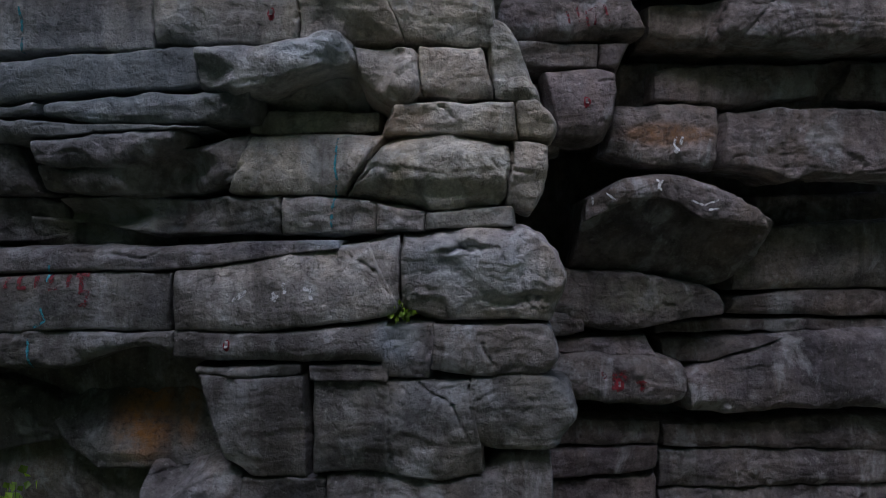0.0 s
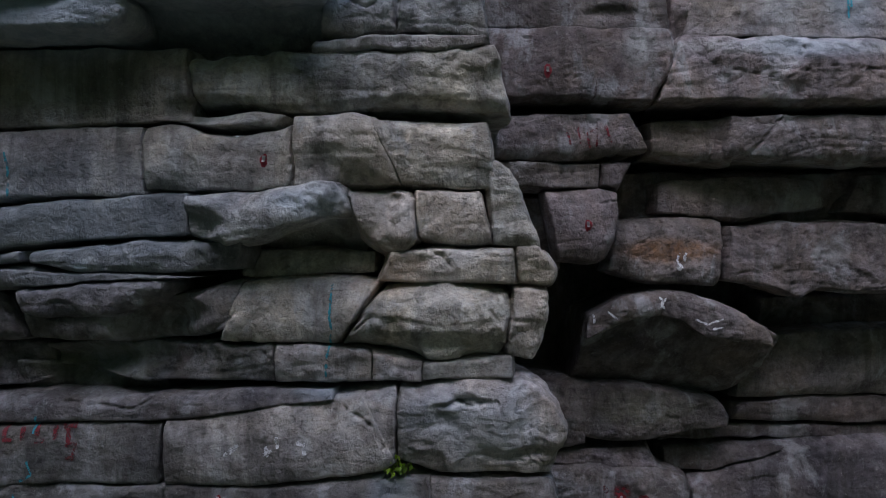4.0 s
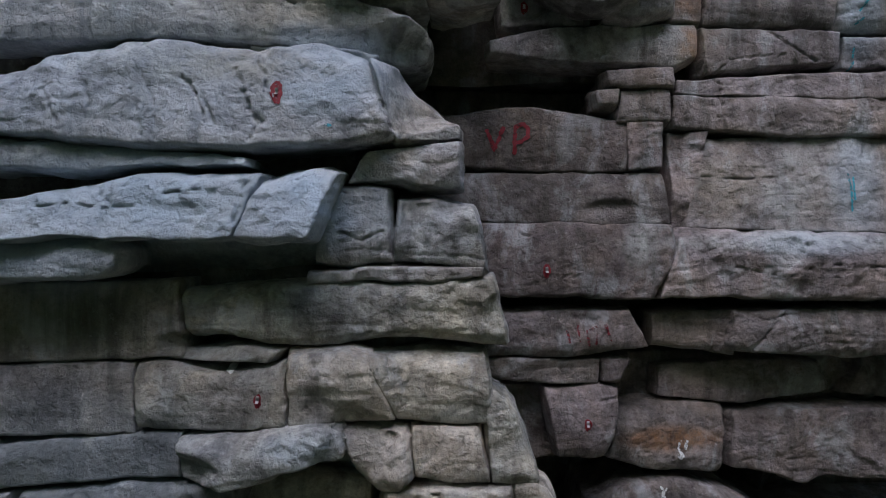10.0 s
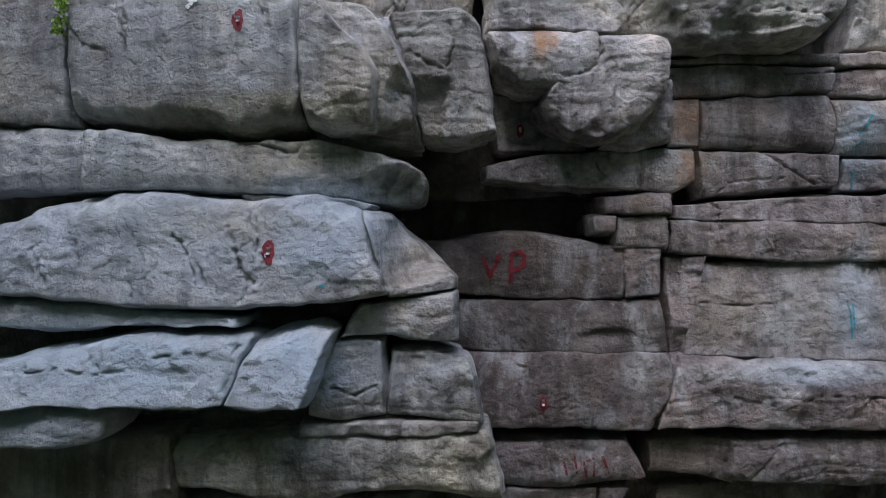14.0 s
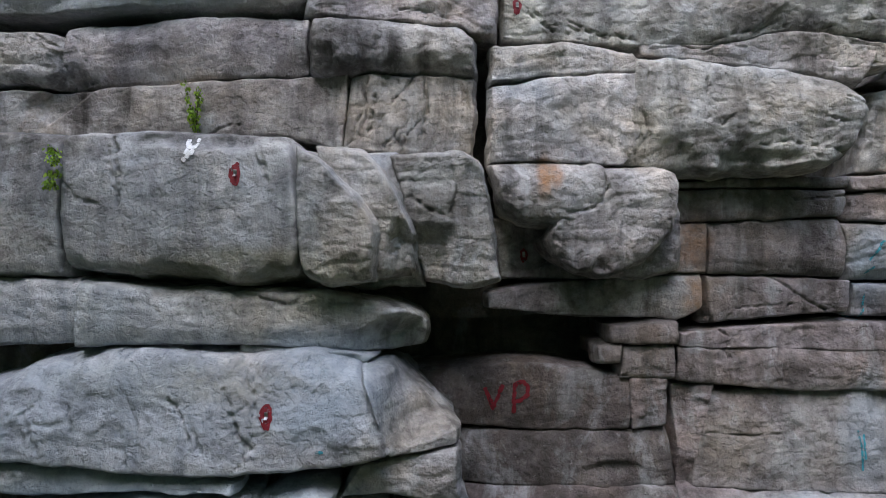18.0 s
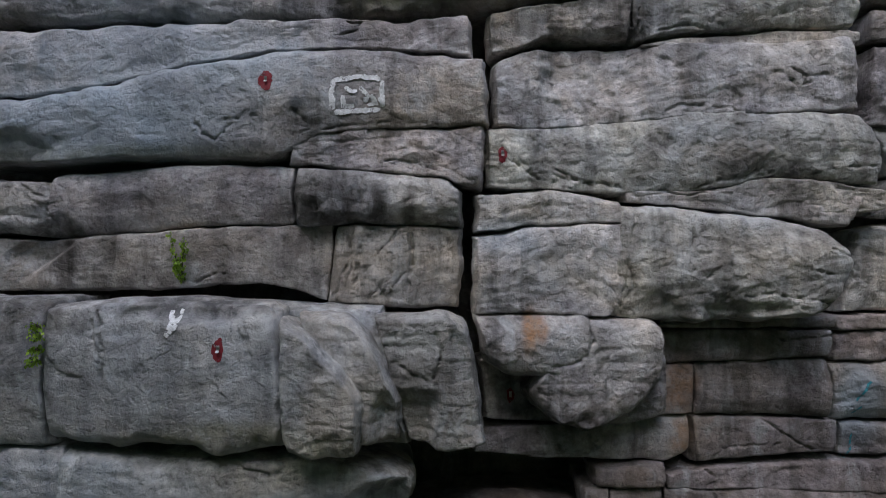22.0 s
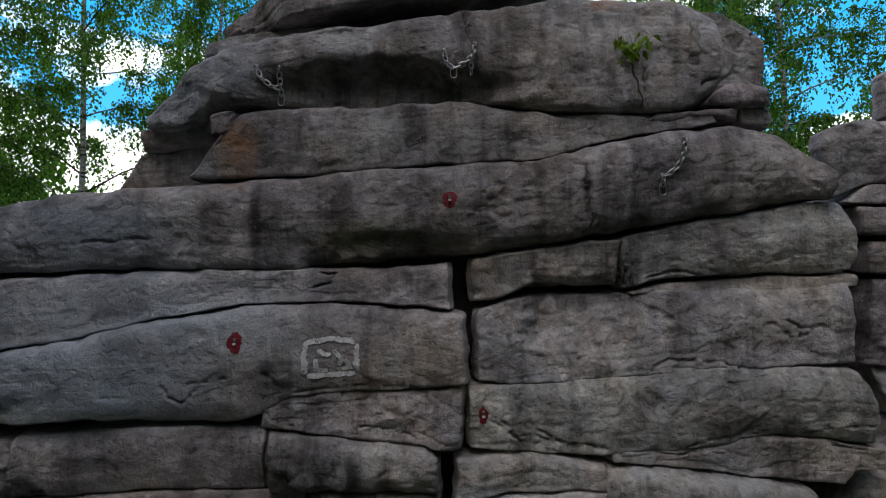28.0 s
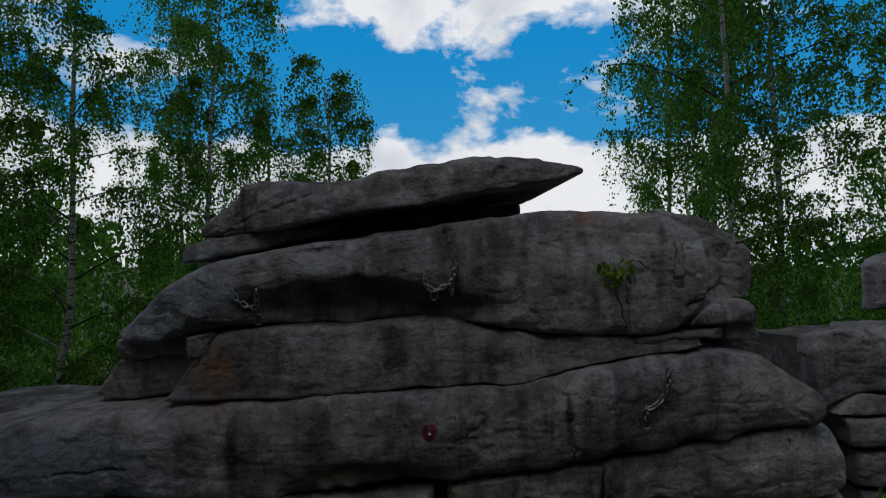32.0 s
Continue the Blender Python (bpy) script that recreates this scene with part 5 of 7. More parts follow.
rock(wall, 6.12, [(-1.18, 11.21), (-0.42, 11.27), (0.59, 11.31)], [(-1.24, 10.96), (-0.42, 10.87), (0.10, 10.82), (0.56, 10.72)], rs=0.08, rough=1.4)
rock(wall, 6.25, [(-4.92, 12.19), (-3.60, 12.27), (-2.81, 12.32), (-2.02, 12.35), (-0.97, 12.36), (-0.44, 12.36), (0.09, 12.38), (0.47, 12.42)], [(-4.92, 11.52), (-3.60, 11.64), (-2.81, 11.78), (-2.02, 11.97), (-1.39, 12.06), (-0.44, 12.09), (0.48, 12.01)], rs=0.06, rt=0.08, rough=0.7)
rock(crown, 6.24, [(-5.09, 12.77), (-3.52, 13.02), (-2.78, 13.14), (-2.31, 13.11), (-1.94, 13.22), (-1.42, 13.23), (-0.89, 13.25), (-0.37, 13.31), (0.16, 13.36), (0.68, 13.37), (1.38, 13.39), (1.74, 13.52), (2.26, 13.64), (2.79, 13.71), (3.11, 13.74), (3.48, 13.70), (3.84, 13.58), (4.05, 13.37)], [(-4.98, 12.31), (-3.44, 12.35), (-2.41, 12.39), (-1.28, 12.36), (-0.76, 12.38), (-0.35, 12.47), (0.17, 12.51), (0.68, 12.50), (1.38, 12.61), (1.97, 12.72), (2.49, 12.82), (3.27, 12.92), (4.08, 13.06)], rs=0.1, er=0.08, rt=0.1, rb=0.1, roll=0.4, rough=0.9, cracks=[[(1.73, 13.31), (1.76, 13.13), (1.77, 12.95)], [(-2.93, 12.62), (-2.31, 12.66)]])
rock(wall, 6.36, [(0.69, 12.46), (1.21, 12.55), (1.74, 12.63), (2.08, 12.65)], [(0.71, 12.08), (0.95, 12.09), (1.26, 12.25), (1.74, 12.23), (2.06, 12.23)], rs=0.06, rough=1.2)
rock(wall, 6.35, [(2.09, 12.66), (2.53, 12.78), (3.32, 12.91), (4.11, 13.02), (4.27, 13.00)], [(2.13, 12.19), (2.53, 12.29), (3.16, 12.34), (3.84, 12.33), (4.32, 12.37)], rs=0.08, er=0.05)
rock(wall, 6.5, [(2.19, 12.15), (2.58, 12.24), (3.39, 12.29), (4.38, 12.32)], [(2.21, 12.13), (2.85, 12.15), (3.66, 12.16), (4.38, 12.22)])
rock(wall, 6.3, [(0.74, 11.98), (0.94, 12.06), (1.31, 12.13), (2.25, 12.15), (3.03, 12.18), (3.81, 12.18), (4.25, 12.24)], [(0.75, 11.34), (1.46, 11.31), (1.98, 11.36), (2.77, 11.45), (3.55, 11.47), (4.28, 11.51)], rs=0.08, rough=1, cracks=[[(3.45, 11.86), (3.55, 11.84), (3.65, 11.73), (3.73, 11.82), (4.02, 11.82)]])
rock(wall, 6.22, [(0.66, 11.29), (1.14, 11.31), (1.92, 11.36), (2.71, 11.47), (3.39, 11.47), (4.30, 11.44)], [(0.66, 10.74), (1.13, 10.71), (1.92, 10.67), (2.70, 10.69), (3.43, 10.86), (4.45, 10.74)], rs=0.09, er=0.08, rough=1, cracks=[[(2.60, 10.71), (3.02, 10.82), (3.43, 10.87)], [(1.29, 10.90), (1.66, 10.74)], [(0.98, 10.98), (1.13, 10.80), (1.45, 10.73)]])
rock(wall, 6.3, [(2.68, 10.67), (3.26, 10.83), (3.79, 10.80), (4.63, 10.67)], [(2.68, 10.61), (3.26, 10.53), (4.05, 10.48), (4.53, 10.52)], rs=0.06, er=0.03)
rock(wall, 6.15, [(0.56, 10.64), (1.04, 10.67), (1.31, 10.69), (1.91, 10.59)], [(0.55, 10.30), (1.04, 10.36), (1.91, 10.39)], rs=0.06)
rock(wall, 6.3, [(1.98, 10.70), (2.60, 10.69), (3.52, 10.72), (4.34, 10.67)], [(2.00, 10.60), (2.98, 10.50), (3.79, 10.40), (4.18, 10.37)], rough=1.5)
rock(wall, 6.08, [(0.54, 10.24), (1.03, 10.33), (1.90, 10.36)], [(0.53, 9.53), (1.03, 9.54), (1.78, 9.51), (1.90, 9.68)], rs=0.07, rough=0.8)
rock(wall, 6.05, [(1.92, 10.53), (2.60, 10.47), (3.38, 10.40), (3.80, 10.30), (3.94, 10.19)], [(1.79, 9.53), (2.07, 9.46), (2.59, 9.45), (3.63, 9.47), (3.88, 9.59)], rs=0.1, er=0.12, rt=0.12, rb=0.2, rough=0.9, cracks=[[(2.60, 10.47), (2.54, 10.13)], [(3.59, 9.97), (3.90, 9.86)]])
rock(wall, 5.96, [(0.53, 9.48), (1.01, 9.53), (1.53, 9.52), (1.60, 9.44)], [(0.64, 9.09), (0.86, 8.95), (1.27, 8.92), (1.54, 9.18)], rs=0.05, rt=0.08, rb=0.1, rough=0.9, roll=0.4)
rock(wall, 6.42, [(0.60, 9.02), (1.34, 9.07), (1.55, 9.07)], [(0.67, 8.44), (1.33, 8.41), (1.55, 8.42)], rough=1.2)
rock(wall, 5.97, [(1.32, 9.22), (1.50, 9.43), (1.69, 9.47), (2.05, 9.48), (2.23, 9.39)], [(1.02, 8.74), (1.25, 8.53), (1.53, 8.47), (1.85, 8.53), (2.16, 8.77)], rs=0.02, rt=0.08, rb=0.14, er=0.05, rough=1.1, roll=0.4)
rock(wall, 6.25, [(1.93, 8.75), (2.14, 8.96), (2.36, 9.10)], [(1.66, 8.44), (1.97, 8.45), (2.38, 8.53)], rough=1.5)
rock(wall, 6.58, [(2.42, 9.39), (3.11, 9.44), (4.19, 9.45)], [(2.42, 9.34), (3.39, 9.34), (4.19, 9.35)])
rock(wall, 6.56, [(2.41, 9.31), (3.38, 9.32), (4.15, 9.31)], [(2.41, 8.99), (3.38, 9.01), (4.12, 9.06)], rough=0.6)
rock(wall, 6.56, [(2.78, 8.97), (4.12, 9.03)], [(2.77, 8.47), (4.11, 8.43)], rough=0.7)
rock(wall, 6.5, [(2.39, 8.96), (2.73, 8.97)], [(2.39, 8.48), (2.73, 8.48)])
rock(wall, 6.58, [(4.21, 9.45), (5.73, 9.48)], [(4.22, 9.31), (5.73, 9.34)])
rock(wall, 6.58, [(4.21, 9.28), (5.73, 9.31)], [(4.20, 9.00), (5.73, 9.02)])
rock(wall, 6.56, [(4.15, 8.97), (5.71, 8.99)], [(4.18, 8.40), (5.70, 8.42)])
rock(wall, 6.55, [(4.46, 10.30), (4.80, 10.36), (5.71, 10.39)], [(4.30, 9.51), (5.70, 9.52)], rs=0.15)
rock(wall, 6.45, [(0.53, 8.27), (0.97, 8.36), (1.92, 8.43), (2.68, 8.47)], [(0.53, 8.14), (1.36, 8.05), (1.92, 8.05), (2.48, 8.00), (2.68, 8.13)], rs=0.06, turn=0.03, rough=0.7)
rock(wall, 6.6, [(2.76, 8.44), (4.21, 8.39)], [(2.80, 7.96), (3.39, 8.02), (4.20, 8.08)], rough=0.6)
rock(wall, 6.65, [(4.27, 8.36), (5.78, 8.35)], [(4.27, 8.04), (5.78, 8.04)])
rock(wall, 6.42, [(1.72, 7.95), (2.41, 7.99)], [(1.75, 7.79), (2.41, 7.77)])
rock(wall, 6.45, [(1.88, 7.75), (2.38, 7.75)], [(1.85, 7.44), (2.38, 7.41)])
rock(wall, 6.42, [(1.62, 7.75), (1.85, 7.76)], [(1.63, 7.59), (1.83, 7.59)])
rock(wall, 6.55, [(2.47, 7.86), (3.08, 7.92), (4.22, 7.97), (5.69, 8.00)], [(2.47, 7.73), (3.65, 7.71), (4.21, 7.68), (5.69, 7.70)])
rock(wall, 6.5, [(2.44, 7.71), (2.78, 7.73), (3.62, 7.71), (5.64, 7.67)], [(2.43, 7.39), (3.06, 7.34), (3.62, 7.29), (5.64, 7.31)], rs=0.06, rough=1.3)
rock(wall, 7.6, [(-0.40, 7.68), (1.89, 7.68)], [(-0.40, 7.26), (1.89, 7.26)])
rock(wall, 6.46, [(-0.39, 7.49), (0.18, 7.51), (0.75, 7.59), (1.32, 7.54), (1.94, 7.45)], [(-0.39, 6.96), (0.18, 6.97), (0.75, 6.93), (1.61, 6.91), (1.94, 6.93)], rs=0.05, rough=0.5)
rock(wall, 6.47, [(1.95, 7.44), (2.31, 7.42)], [(1.95, 6.93), (2.30, 6.96)])
rock(wall, 6.62, [(2.41, 7.33), (2.80, 7.35)], [(2.46, 6.34), (2.59, 6.34)])
rock(wall, 6.5, [(2.76, 7.28), (3.62, 7.30), (4.20, 7.30), (5.69, 7.28)], [(2.57, 6.34), (3.47, 6.31), (4.19, 6.29), (5.68, 6.27)], lean=0.1, rough=0.8, cracks=[[(2.68, 6.86), (3.05, 6.85), (3.48, 6.87)]])
rock(wall, 6.42, [(-0.38, 6.91), (1.03, 6.90), (1.88, 6.91), (2.31, 6.90)], [(-0.39, 6.41), (1.03, 6.39), (1.88, 6.36), (2.39, 6.38)], rs=0.06, dents=[(1.76, 6.53, 0.26, 0.06, 0.05)], rough=0.55)
rock(wall, 6.3, [(-0.04, 6.37), (1.01, 6.39), (1.84, 6.37), (2.39, 6.37)], [(-0.04, 5.67), (1.29, 5.65), (1.84, 5.63), (2.18, 5.62)], rs=0.06, er=0.09, rough=0.6)
rock(wall, 6.3, [(2.48, 6.30), (3.23, 6.30), (4.06, 6.29), (5.50, 6.26)], [(2.24, 5.62), (2.95, 5.64), (3.78, 5.61), (5.50, 5.64)], rs=0.1, rt=0.18, rough=1.3)
rock(wall, 6.36, [(0.45, 5.48), (1.30, 5.49), (1.92, 5.50)], [(0.44, 5.03), (1.30, 5.02), (2.13, 5.13)], rs=0.06)
rock(wall, 6.6, [(2.24, 5.45), (3.08, 5.48)], [(2.24, 5.11), (2.66, 5.08), (3.06, 5.01)], lean=-0.1)
rock(wall, 6.4, [(3.03, 5.48), (3.90, 5.50), (5.68, 5.50)], [(3.01, 5.07), (3.61, 5.04), (4.47, 5.02), (5.68, 5.04)], rs=0.07, rough=1.3)
rock(wall, 6.5, [(0.45, 5.00), (1.66, 4.99)], [(0.45, 4.77), (1.63, 4.74)])
rock(wall, 6.52, [(1.68, 4.99), (1.98, 5.01)], [(1.68, 4.76), (1.86, 4.74)])
rock(wall, 6.9, [(2.40, 4.83), (3.27, 4.92), (4.27, 4.89)], [(2.40, 4.52), (3.21, 4.43), (3.65, 4.49), (4.33, 4.55)], rs=0.1, rough=1.2)
rock(wall, 6.9, [(4.67, 4.92), (5.14, 4.95), (6.13, 4.95)], [(4.52, 4.52), (5.14, 4.48), (6.13, 4.46)], rs=0.12)
rock(wall, 6.42, [(1.09, 4.69), (1.31, 4.72), (1.66, 4.74), (1.85, 4.67)], [(1.23, 4.00), (1.54, 3.97), (1.73, 4.00)], rs=0.06, er=0.02, rough=0.6)
rock(wall, 6.8, [(0.53, 4.69), (1.14, 4.66)], [(0.53, 3.78), (1.30, 3.89)], rough=1.2)
rock(wall, 6.76, [(1.94, 4.38), (2.48, 4.44), (3.11, 4.41)], [(1.81, 3.86), (2.29, 3.75), (3.05, 3.71)], rs=0.1, rt=0.12)
rock(wall, 6.8, [(3.21, 4.34), (3.84, 4.39), (6.04, 4.37)], [(3.16, 3.77), (3.71, 3.68), (3.96, 3.55), (4.14, 3.67), (6.04, 3.58)], rs=0.1, rough=1.2)
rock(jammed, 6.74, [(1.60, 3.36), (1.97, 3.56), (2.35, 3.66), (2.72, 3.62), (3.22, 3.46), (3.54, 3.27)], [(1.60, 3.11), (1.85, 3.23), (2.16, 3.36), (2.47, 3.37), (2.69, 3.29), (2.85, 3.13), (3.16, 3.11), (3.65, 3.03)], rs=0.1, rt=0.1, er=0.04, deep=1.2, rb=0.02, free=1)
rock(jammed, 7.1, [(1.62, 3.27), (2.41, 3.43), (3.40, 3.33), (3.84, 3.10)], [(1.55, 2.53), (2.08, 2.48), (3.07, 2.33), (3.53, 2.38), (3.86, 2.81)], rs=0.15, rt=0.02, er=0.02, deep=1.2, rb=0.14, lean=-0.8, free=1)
rock(wall, 7.5, [(3.59, 3.00), (4.63, 3.11), (6.78, 3.21)], [(3.59, 2.29), (4.63, 2.32), (6.78, 2.35)], rs=0.1, rough=0.7)
rock(wall, 7.25, [(0.98, 2.54), (2.12, 2.49), (2.79, 2.39), (3.27, 2.29), (3.40, 2.16)], [(0.98, 2.03), (1.79, 1.87), (2.32, 1.83), (2.79, 1.96), (3.40, 2.03)], rs=0.1, rt=0.15)
rock(wall, 7.6, [(3.62, 2.19), (4.34, 2.29), (6.87, 2.31)], [(3.58, 2.00), (4.34, 1.98), (6.87, 1.95)], rs=0.06)
rock(wall, 7.7, [(2.68, 1.87), (3.68, 1.93), (6.96, 1.89)], [(2.68, 1.74), (3.68, 1.77), (6.96, 1.77)])
rock(wall, 7.6, [(2.72, 1.67), (3.63, 1.70), (4.25, 1.72)], [(2.75, 1.40), (3.28, 1.40), (3.81, 1.58)])
rock(wall, 7.45, [(3.02, 1.27), (3.77, 1.59), (4.25, 1.74), (4.94, 1.78), (6.74, 1.79)], [(3.08, 0.77), (3.56, 0.73), (4.60, 0.80), (6.74, 0.79)], rs=0.1, rt=0.16, rb=0.14, rough=0.7)
rock(wall, 7.4, [(1.00, 1.65), (1.89, 1.73), (2.46, 1.75)], [(1.00, 1.56), (2.17, 1.52), (2.58, 1.50)])
rock(wall, 7.3, [(0.99, 2.05), (1.46, 2.04), (1.66, 1.98)], [(0.99, 1.74), (1.46, 1.74), (1.70, 1.81)], rs=0.1)
rock(wall, 7.2, [(0.97, 1.47), (1.84, 1.56), (2.44, 1.52), (2.90, 1.43)], [(0.97, 1.07), (1.98, 0.97), (2.64, 0.93), (2.86, 1.00)], rs=0.1, er=0.06)
rock(wall, 7.6, [(1.03, 0.68), (2.72, 0.64)], [(1.03, 0.37), (1.94, 0.34), (2.69, 0.38)])
rock(wall, 7.6, [(1.03, 0.26), (2.69, 0.33)], [(1.03, -0.09), (2.23, -0.05), (2.69, 0.05)])
rock(wall, 7.8, [(2.79, 0.19), (3.73, 0.23), (7.05, 0.19)], [(2.79, -0.27), (3.73, -0.27), (7.05, -0.17)])
rock(wall, 7.8, [(2.85, 0.52), (4.09, 0.57), (5.18, 0.66), (7.05, 0.66)], [(2.85, 0.26), (3.95, 0.26), (5.67, 0.21), (7.05, 0.21)], rt=0.08)
rock(wall, 7.65, [(1.04, -0.17), (2.24, -0.11), (2.71, -0.08)], [(1.04, -1.73), (2.71, -1.73)])
rock(wall, 7.8, [(2.79, -0.32), (5.67, -0.23), (7.05, -0.21)], [(2.79, -1.82), (7.05, -1.82)])
rock(tower, 6.75, [(4.28, 13.68), (4.42, 13.83), (4.71, 13.90), (6.32, 13.94)], [(4.36, 13.08), (4.64, 13.22), (4.98, 13.26), (6.22, 13.27)], rs=0.15, rt=0.2, el=0.01, deep=0.22)
rock(tower, 6.75, [(4.46, 13.04), (4.71, 13.21), (6.22, 13.23)], [(4.52, 13.03), (4.98, 13.03), (6.22, 13.03)], rs=0.04)
rock(tower, 6.72, [(4.59, 12.99), (6.19, 13.00)], [(4.62, 12.72), (6.19, 12.69)], rs=0.08)
rock(tower, 6.72, [(4.72, 12.65), (6.19, 12.65)], [(4.70, 12.33), (6.19, 12.30)], rs=0.08)
rock(tower, 6.7, [(4.74, 12.27), (6.17, 12.28)], [(4.64, 11.41), (6.16, 11.38)], rs=0.1)
rock(tower, 6.66, [(4.66, 11.42), (6.14, 11.44)], [(4.91, 10.91), (6.14, 10.91)], rs=0.08)
rock(tower, 6.66, [(4.93, 10.87), (6.14, 10.89)], [(4.61, 10.47), (6.13, 10.40)], rs=0.1)
rock(tower, 7.3, [(5.29, 14.49), (5.51, 14.62), (6.75, 14.68)], [(5.27, 14.01), (6.74, 14.00)], rs=0.1, deep=0.2)
rock(crown, 6.42, [(-1.51, 13.88), (-0.91, 13.94), (-0.27, 13.93), (0.47, 14.01), (0.79, 13.99), (0.95, 13.93), (1.75, 13.86), (2.29, 13.85), (2.96, 13.87)], [(-2.02, 13.24), (-1.45, 13.26), (-0.81, 13.27), (-0.27, 13.33), (0.26, 13.38), (1.38, 13.42), (1.65, 13.51), (2.18, 13.65), (2.71, 13.71), (3.01, 13.76)], rs=0.08, rt=0.07, rough=0.8)
rock(crown, 6.95, [(-2.71, 13.52), (-2.22, 13.61), (-1.81, 13.68)], [(-2.96, 13.18), (-2.62, 13.15), (-2.04, 13.24)], rs=0.12)
rock(crown, 6.8, [(-2.66, 13.77), (-2.15, 13.82), (-1.58, 13.88)], [(-2.63, 13.55), (-2.15, 13.62), (-1.58, 13.68)], rs=0.08)
rock(crown, 6.38, [(-2.56, 13.88), (-2.35, 14.13), (-2.08, 14.27), (-1.80, 14.48), (-1.25, 14.63), (-0.86, 14.69), (-0.42, 14.75), (0.14, 14.81), (0.71, 14.91), (1.24, 14.99), (1.80, 15.05), (2.35, 15.03), (2.91, 14.99), (3.06, 14.85)], [(-2.48, 13.74), (-2.17, 13.77), (-1.75, 13.88), (-1.43, 13.97), (-0.90, 13.96), (-0.37, 13.94), (0.42, 14.02), (0.70, 14.01), (1.22, 13.93), (1.75, 13.87), (2.54, 13.86), (2.86, 13.92), (3.08, 14.11)], rs=0.06, lean=0.2, rt=0.07, rb=0.1, er=0.04, deep=1.5, roll=0.4, dents=[(-0.16, 14.07, 1.1, 0.26, 0.36), (2.33, 14.04, 0.02, 0.22, 0.05), (-2.41, 13.83, 0.5, 0.5, 0.35)], rough=0.9)
rock(crown, 6.72, [(2.82, 15.06), (3.22, 14.97), (3.51, 14.78), (3.64, 14.66)], [(2.74, 14.19), (3.28, 14.19), (3.63, 14.22)], rs=0.05, er=0.03, rt=0.05, rough=1.3)
rock(crown, 6.5, [(2.99, 14.04), (3.18, 14.17), (3.56, 14.17)], [(2.92, 13.95), (3.23, 13.95), (3.61, 13.97)], rs=0.08, er=0.03)
rock(crown, 6.52, [(3.32, 13.94), (3.62, 13.95)], [(3.34, 13.81), (3.64, 13.79)], rs=0.07, er=0.02)
rock(crown, 6.45, [(2.46, 13.85), (3.10, 13.91), (3.27, 13.92)], [(2.35, 13.78), (3.10, 13.83), (3.28, 13.83)])
rock(cap, 6.95, [(-2.04, 14.70), (-1.57, 14.82), (-0.97, 14.89), (-0.50, 14.94)], [(-2.02, 14.53), (-1.52, 14.63), (-0.94, 14.75), (-0.47, 14.86)], rs=0.04, lean=0.3)
rock(cap, 6.65, [(-1.92, 14.89), (-1.68, 15.16), (-1.39, 15.34), (-0.89, 15.36), (-0.43, 15.36), (0.08, 15.47), (0.47, 15.55), (0.98, 15.62), (1.38, 15.62), (1.83, 15.53), (2.03, 15.48)], [(-1.88, 14.80), (-1.39, 14.85), (-0.95, 14.88), (-0.40, 15.00), (0.15, 15.07), (0.69, 15.17), (1.24, 15.29), (1.79, 15.37), (2.01, 15.41)], rs=0.1, rt=0.14, deep=3, lean=0.3, cracks=[[(-1.52, 14.94), (-1.11, 15.04), (-0.70, 15.19)]], dents=[(-1.80, 14.85, 0.55, 0.5, 0.5)], roll=0.15, rb=0.06)
rock(crown, 7.8, [(-2.23, 14.80), (-1.58, 14.96), (-0.60, 14.99), (0.71, 15.02)], [(-2.23, 14.44), (0.71, 14.43)])
rock(crown, 7.9, [(-0.88, 14.99), (0.71, 15.12), (1.5, 15.22)], [(-0.88, 14.80), (0.71, 14.86), (1.5, 14.9)])
rock(buttress, 5.62, [(-2.95, 6.35), (-2.12, 6.33), (-1.06, 6.33)], [(-2.92, 5.92), (-2.12, 5.90), (-1.06, 5.98)], lean=-1.3, rough=0.8, roll=0)
rock(buttress, 5.7, [(-1.74, 4.34), (-1.39, 4.50), (-0.76, 4.55)], [(-1.74, 4.08), (-1.18, 4.10), (-0.71, 4.09)], lean=-1.3, rough=0.8, roll=0)
rock(buttress, 5.75, [(-3.80, 3.10), (-2.58, 3.05), (-2.47, 2.94)], [(-3.80, 2.78), (-2.47, 2.78)], lean=-0.5)
rock(wall, 7.9, [(4.07, 3.50), (7.15, 3.54)], [(4.07, 3.01), (7.15, 3.11)], lean=-0.3)
rock(wall, 7.15, [(2.04, 4.97), (4.94, 4.97)], [(2.04, 4.26), (4.94, 4.26)], lean=-0.2)


lay_out()
for k, (owner, y, top, bottom, shape) in enumerate(BLOCKS):
    block(owner, y, top, bottom, seed=k + 1, **shape)


def core(owner, x0, x1, y0, y1, z0, z1):
    """The unbroken rock behind the blocks."""
    n = 14
    s = np.linspace(0, 1, n)
    a, b = np.meshgrid(s, s)
    o = np.ones_like(a)
    sides = [(a, 0 * o, b), (a, o, b), (0 * o, a, b), (o, a, b), (a, b, 0 * o), (a, b, o)]
    verts, faces = [], []
    for k, (fx, fy, fz) in enumerate(sides):
        q = np.stack([x0 + (x1 - x0) * fx, y0 + (y1 - y0) * fy, z0 + (z1 - z0) * fz], -1).reshape(-1, 3)
        i = np.arange(n * n).reshape(n, n) + k * n * n
        verts.append(q)
        faces.append(np.stack([i[:-1, :-1], i[:-1, 1:], i[1:, 1:], i[1:, :-1]], -1).reshape(-1, 4))
    verts = np.concatenate(verts)
    for ax in range(3):
        verts[:, ax] += 0.07 * field(verts * 1.7 + 9 * ax, 20 + ax)
    ob = mesh_object("rock_core", verts, np.concatenate(faces), GRIT, owner)
    ob.color = (0.2, 0.185, 0.17, 0.8)
    return ob


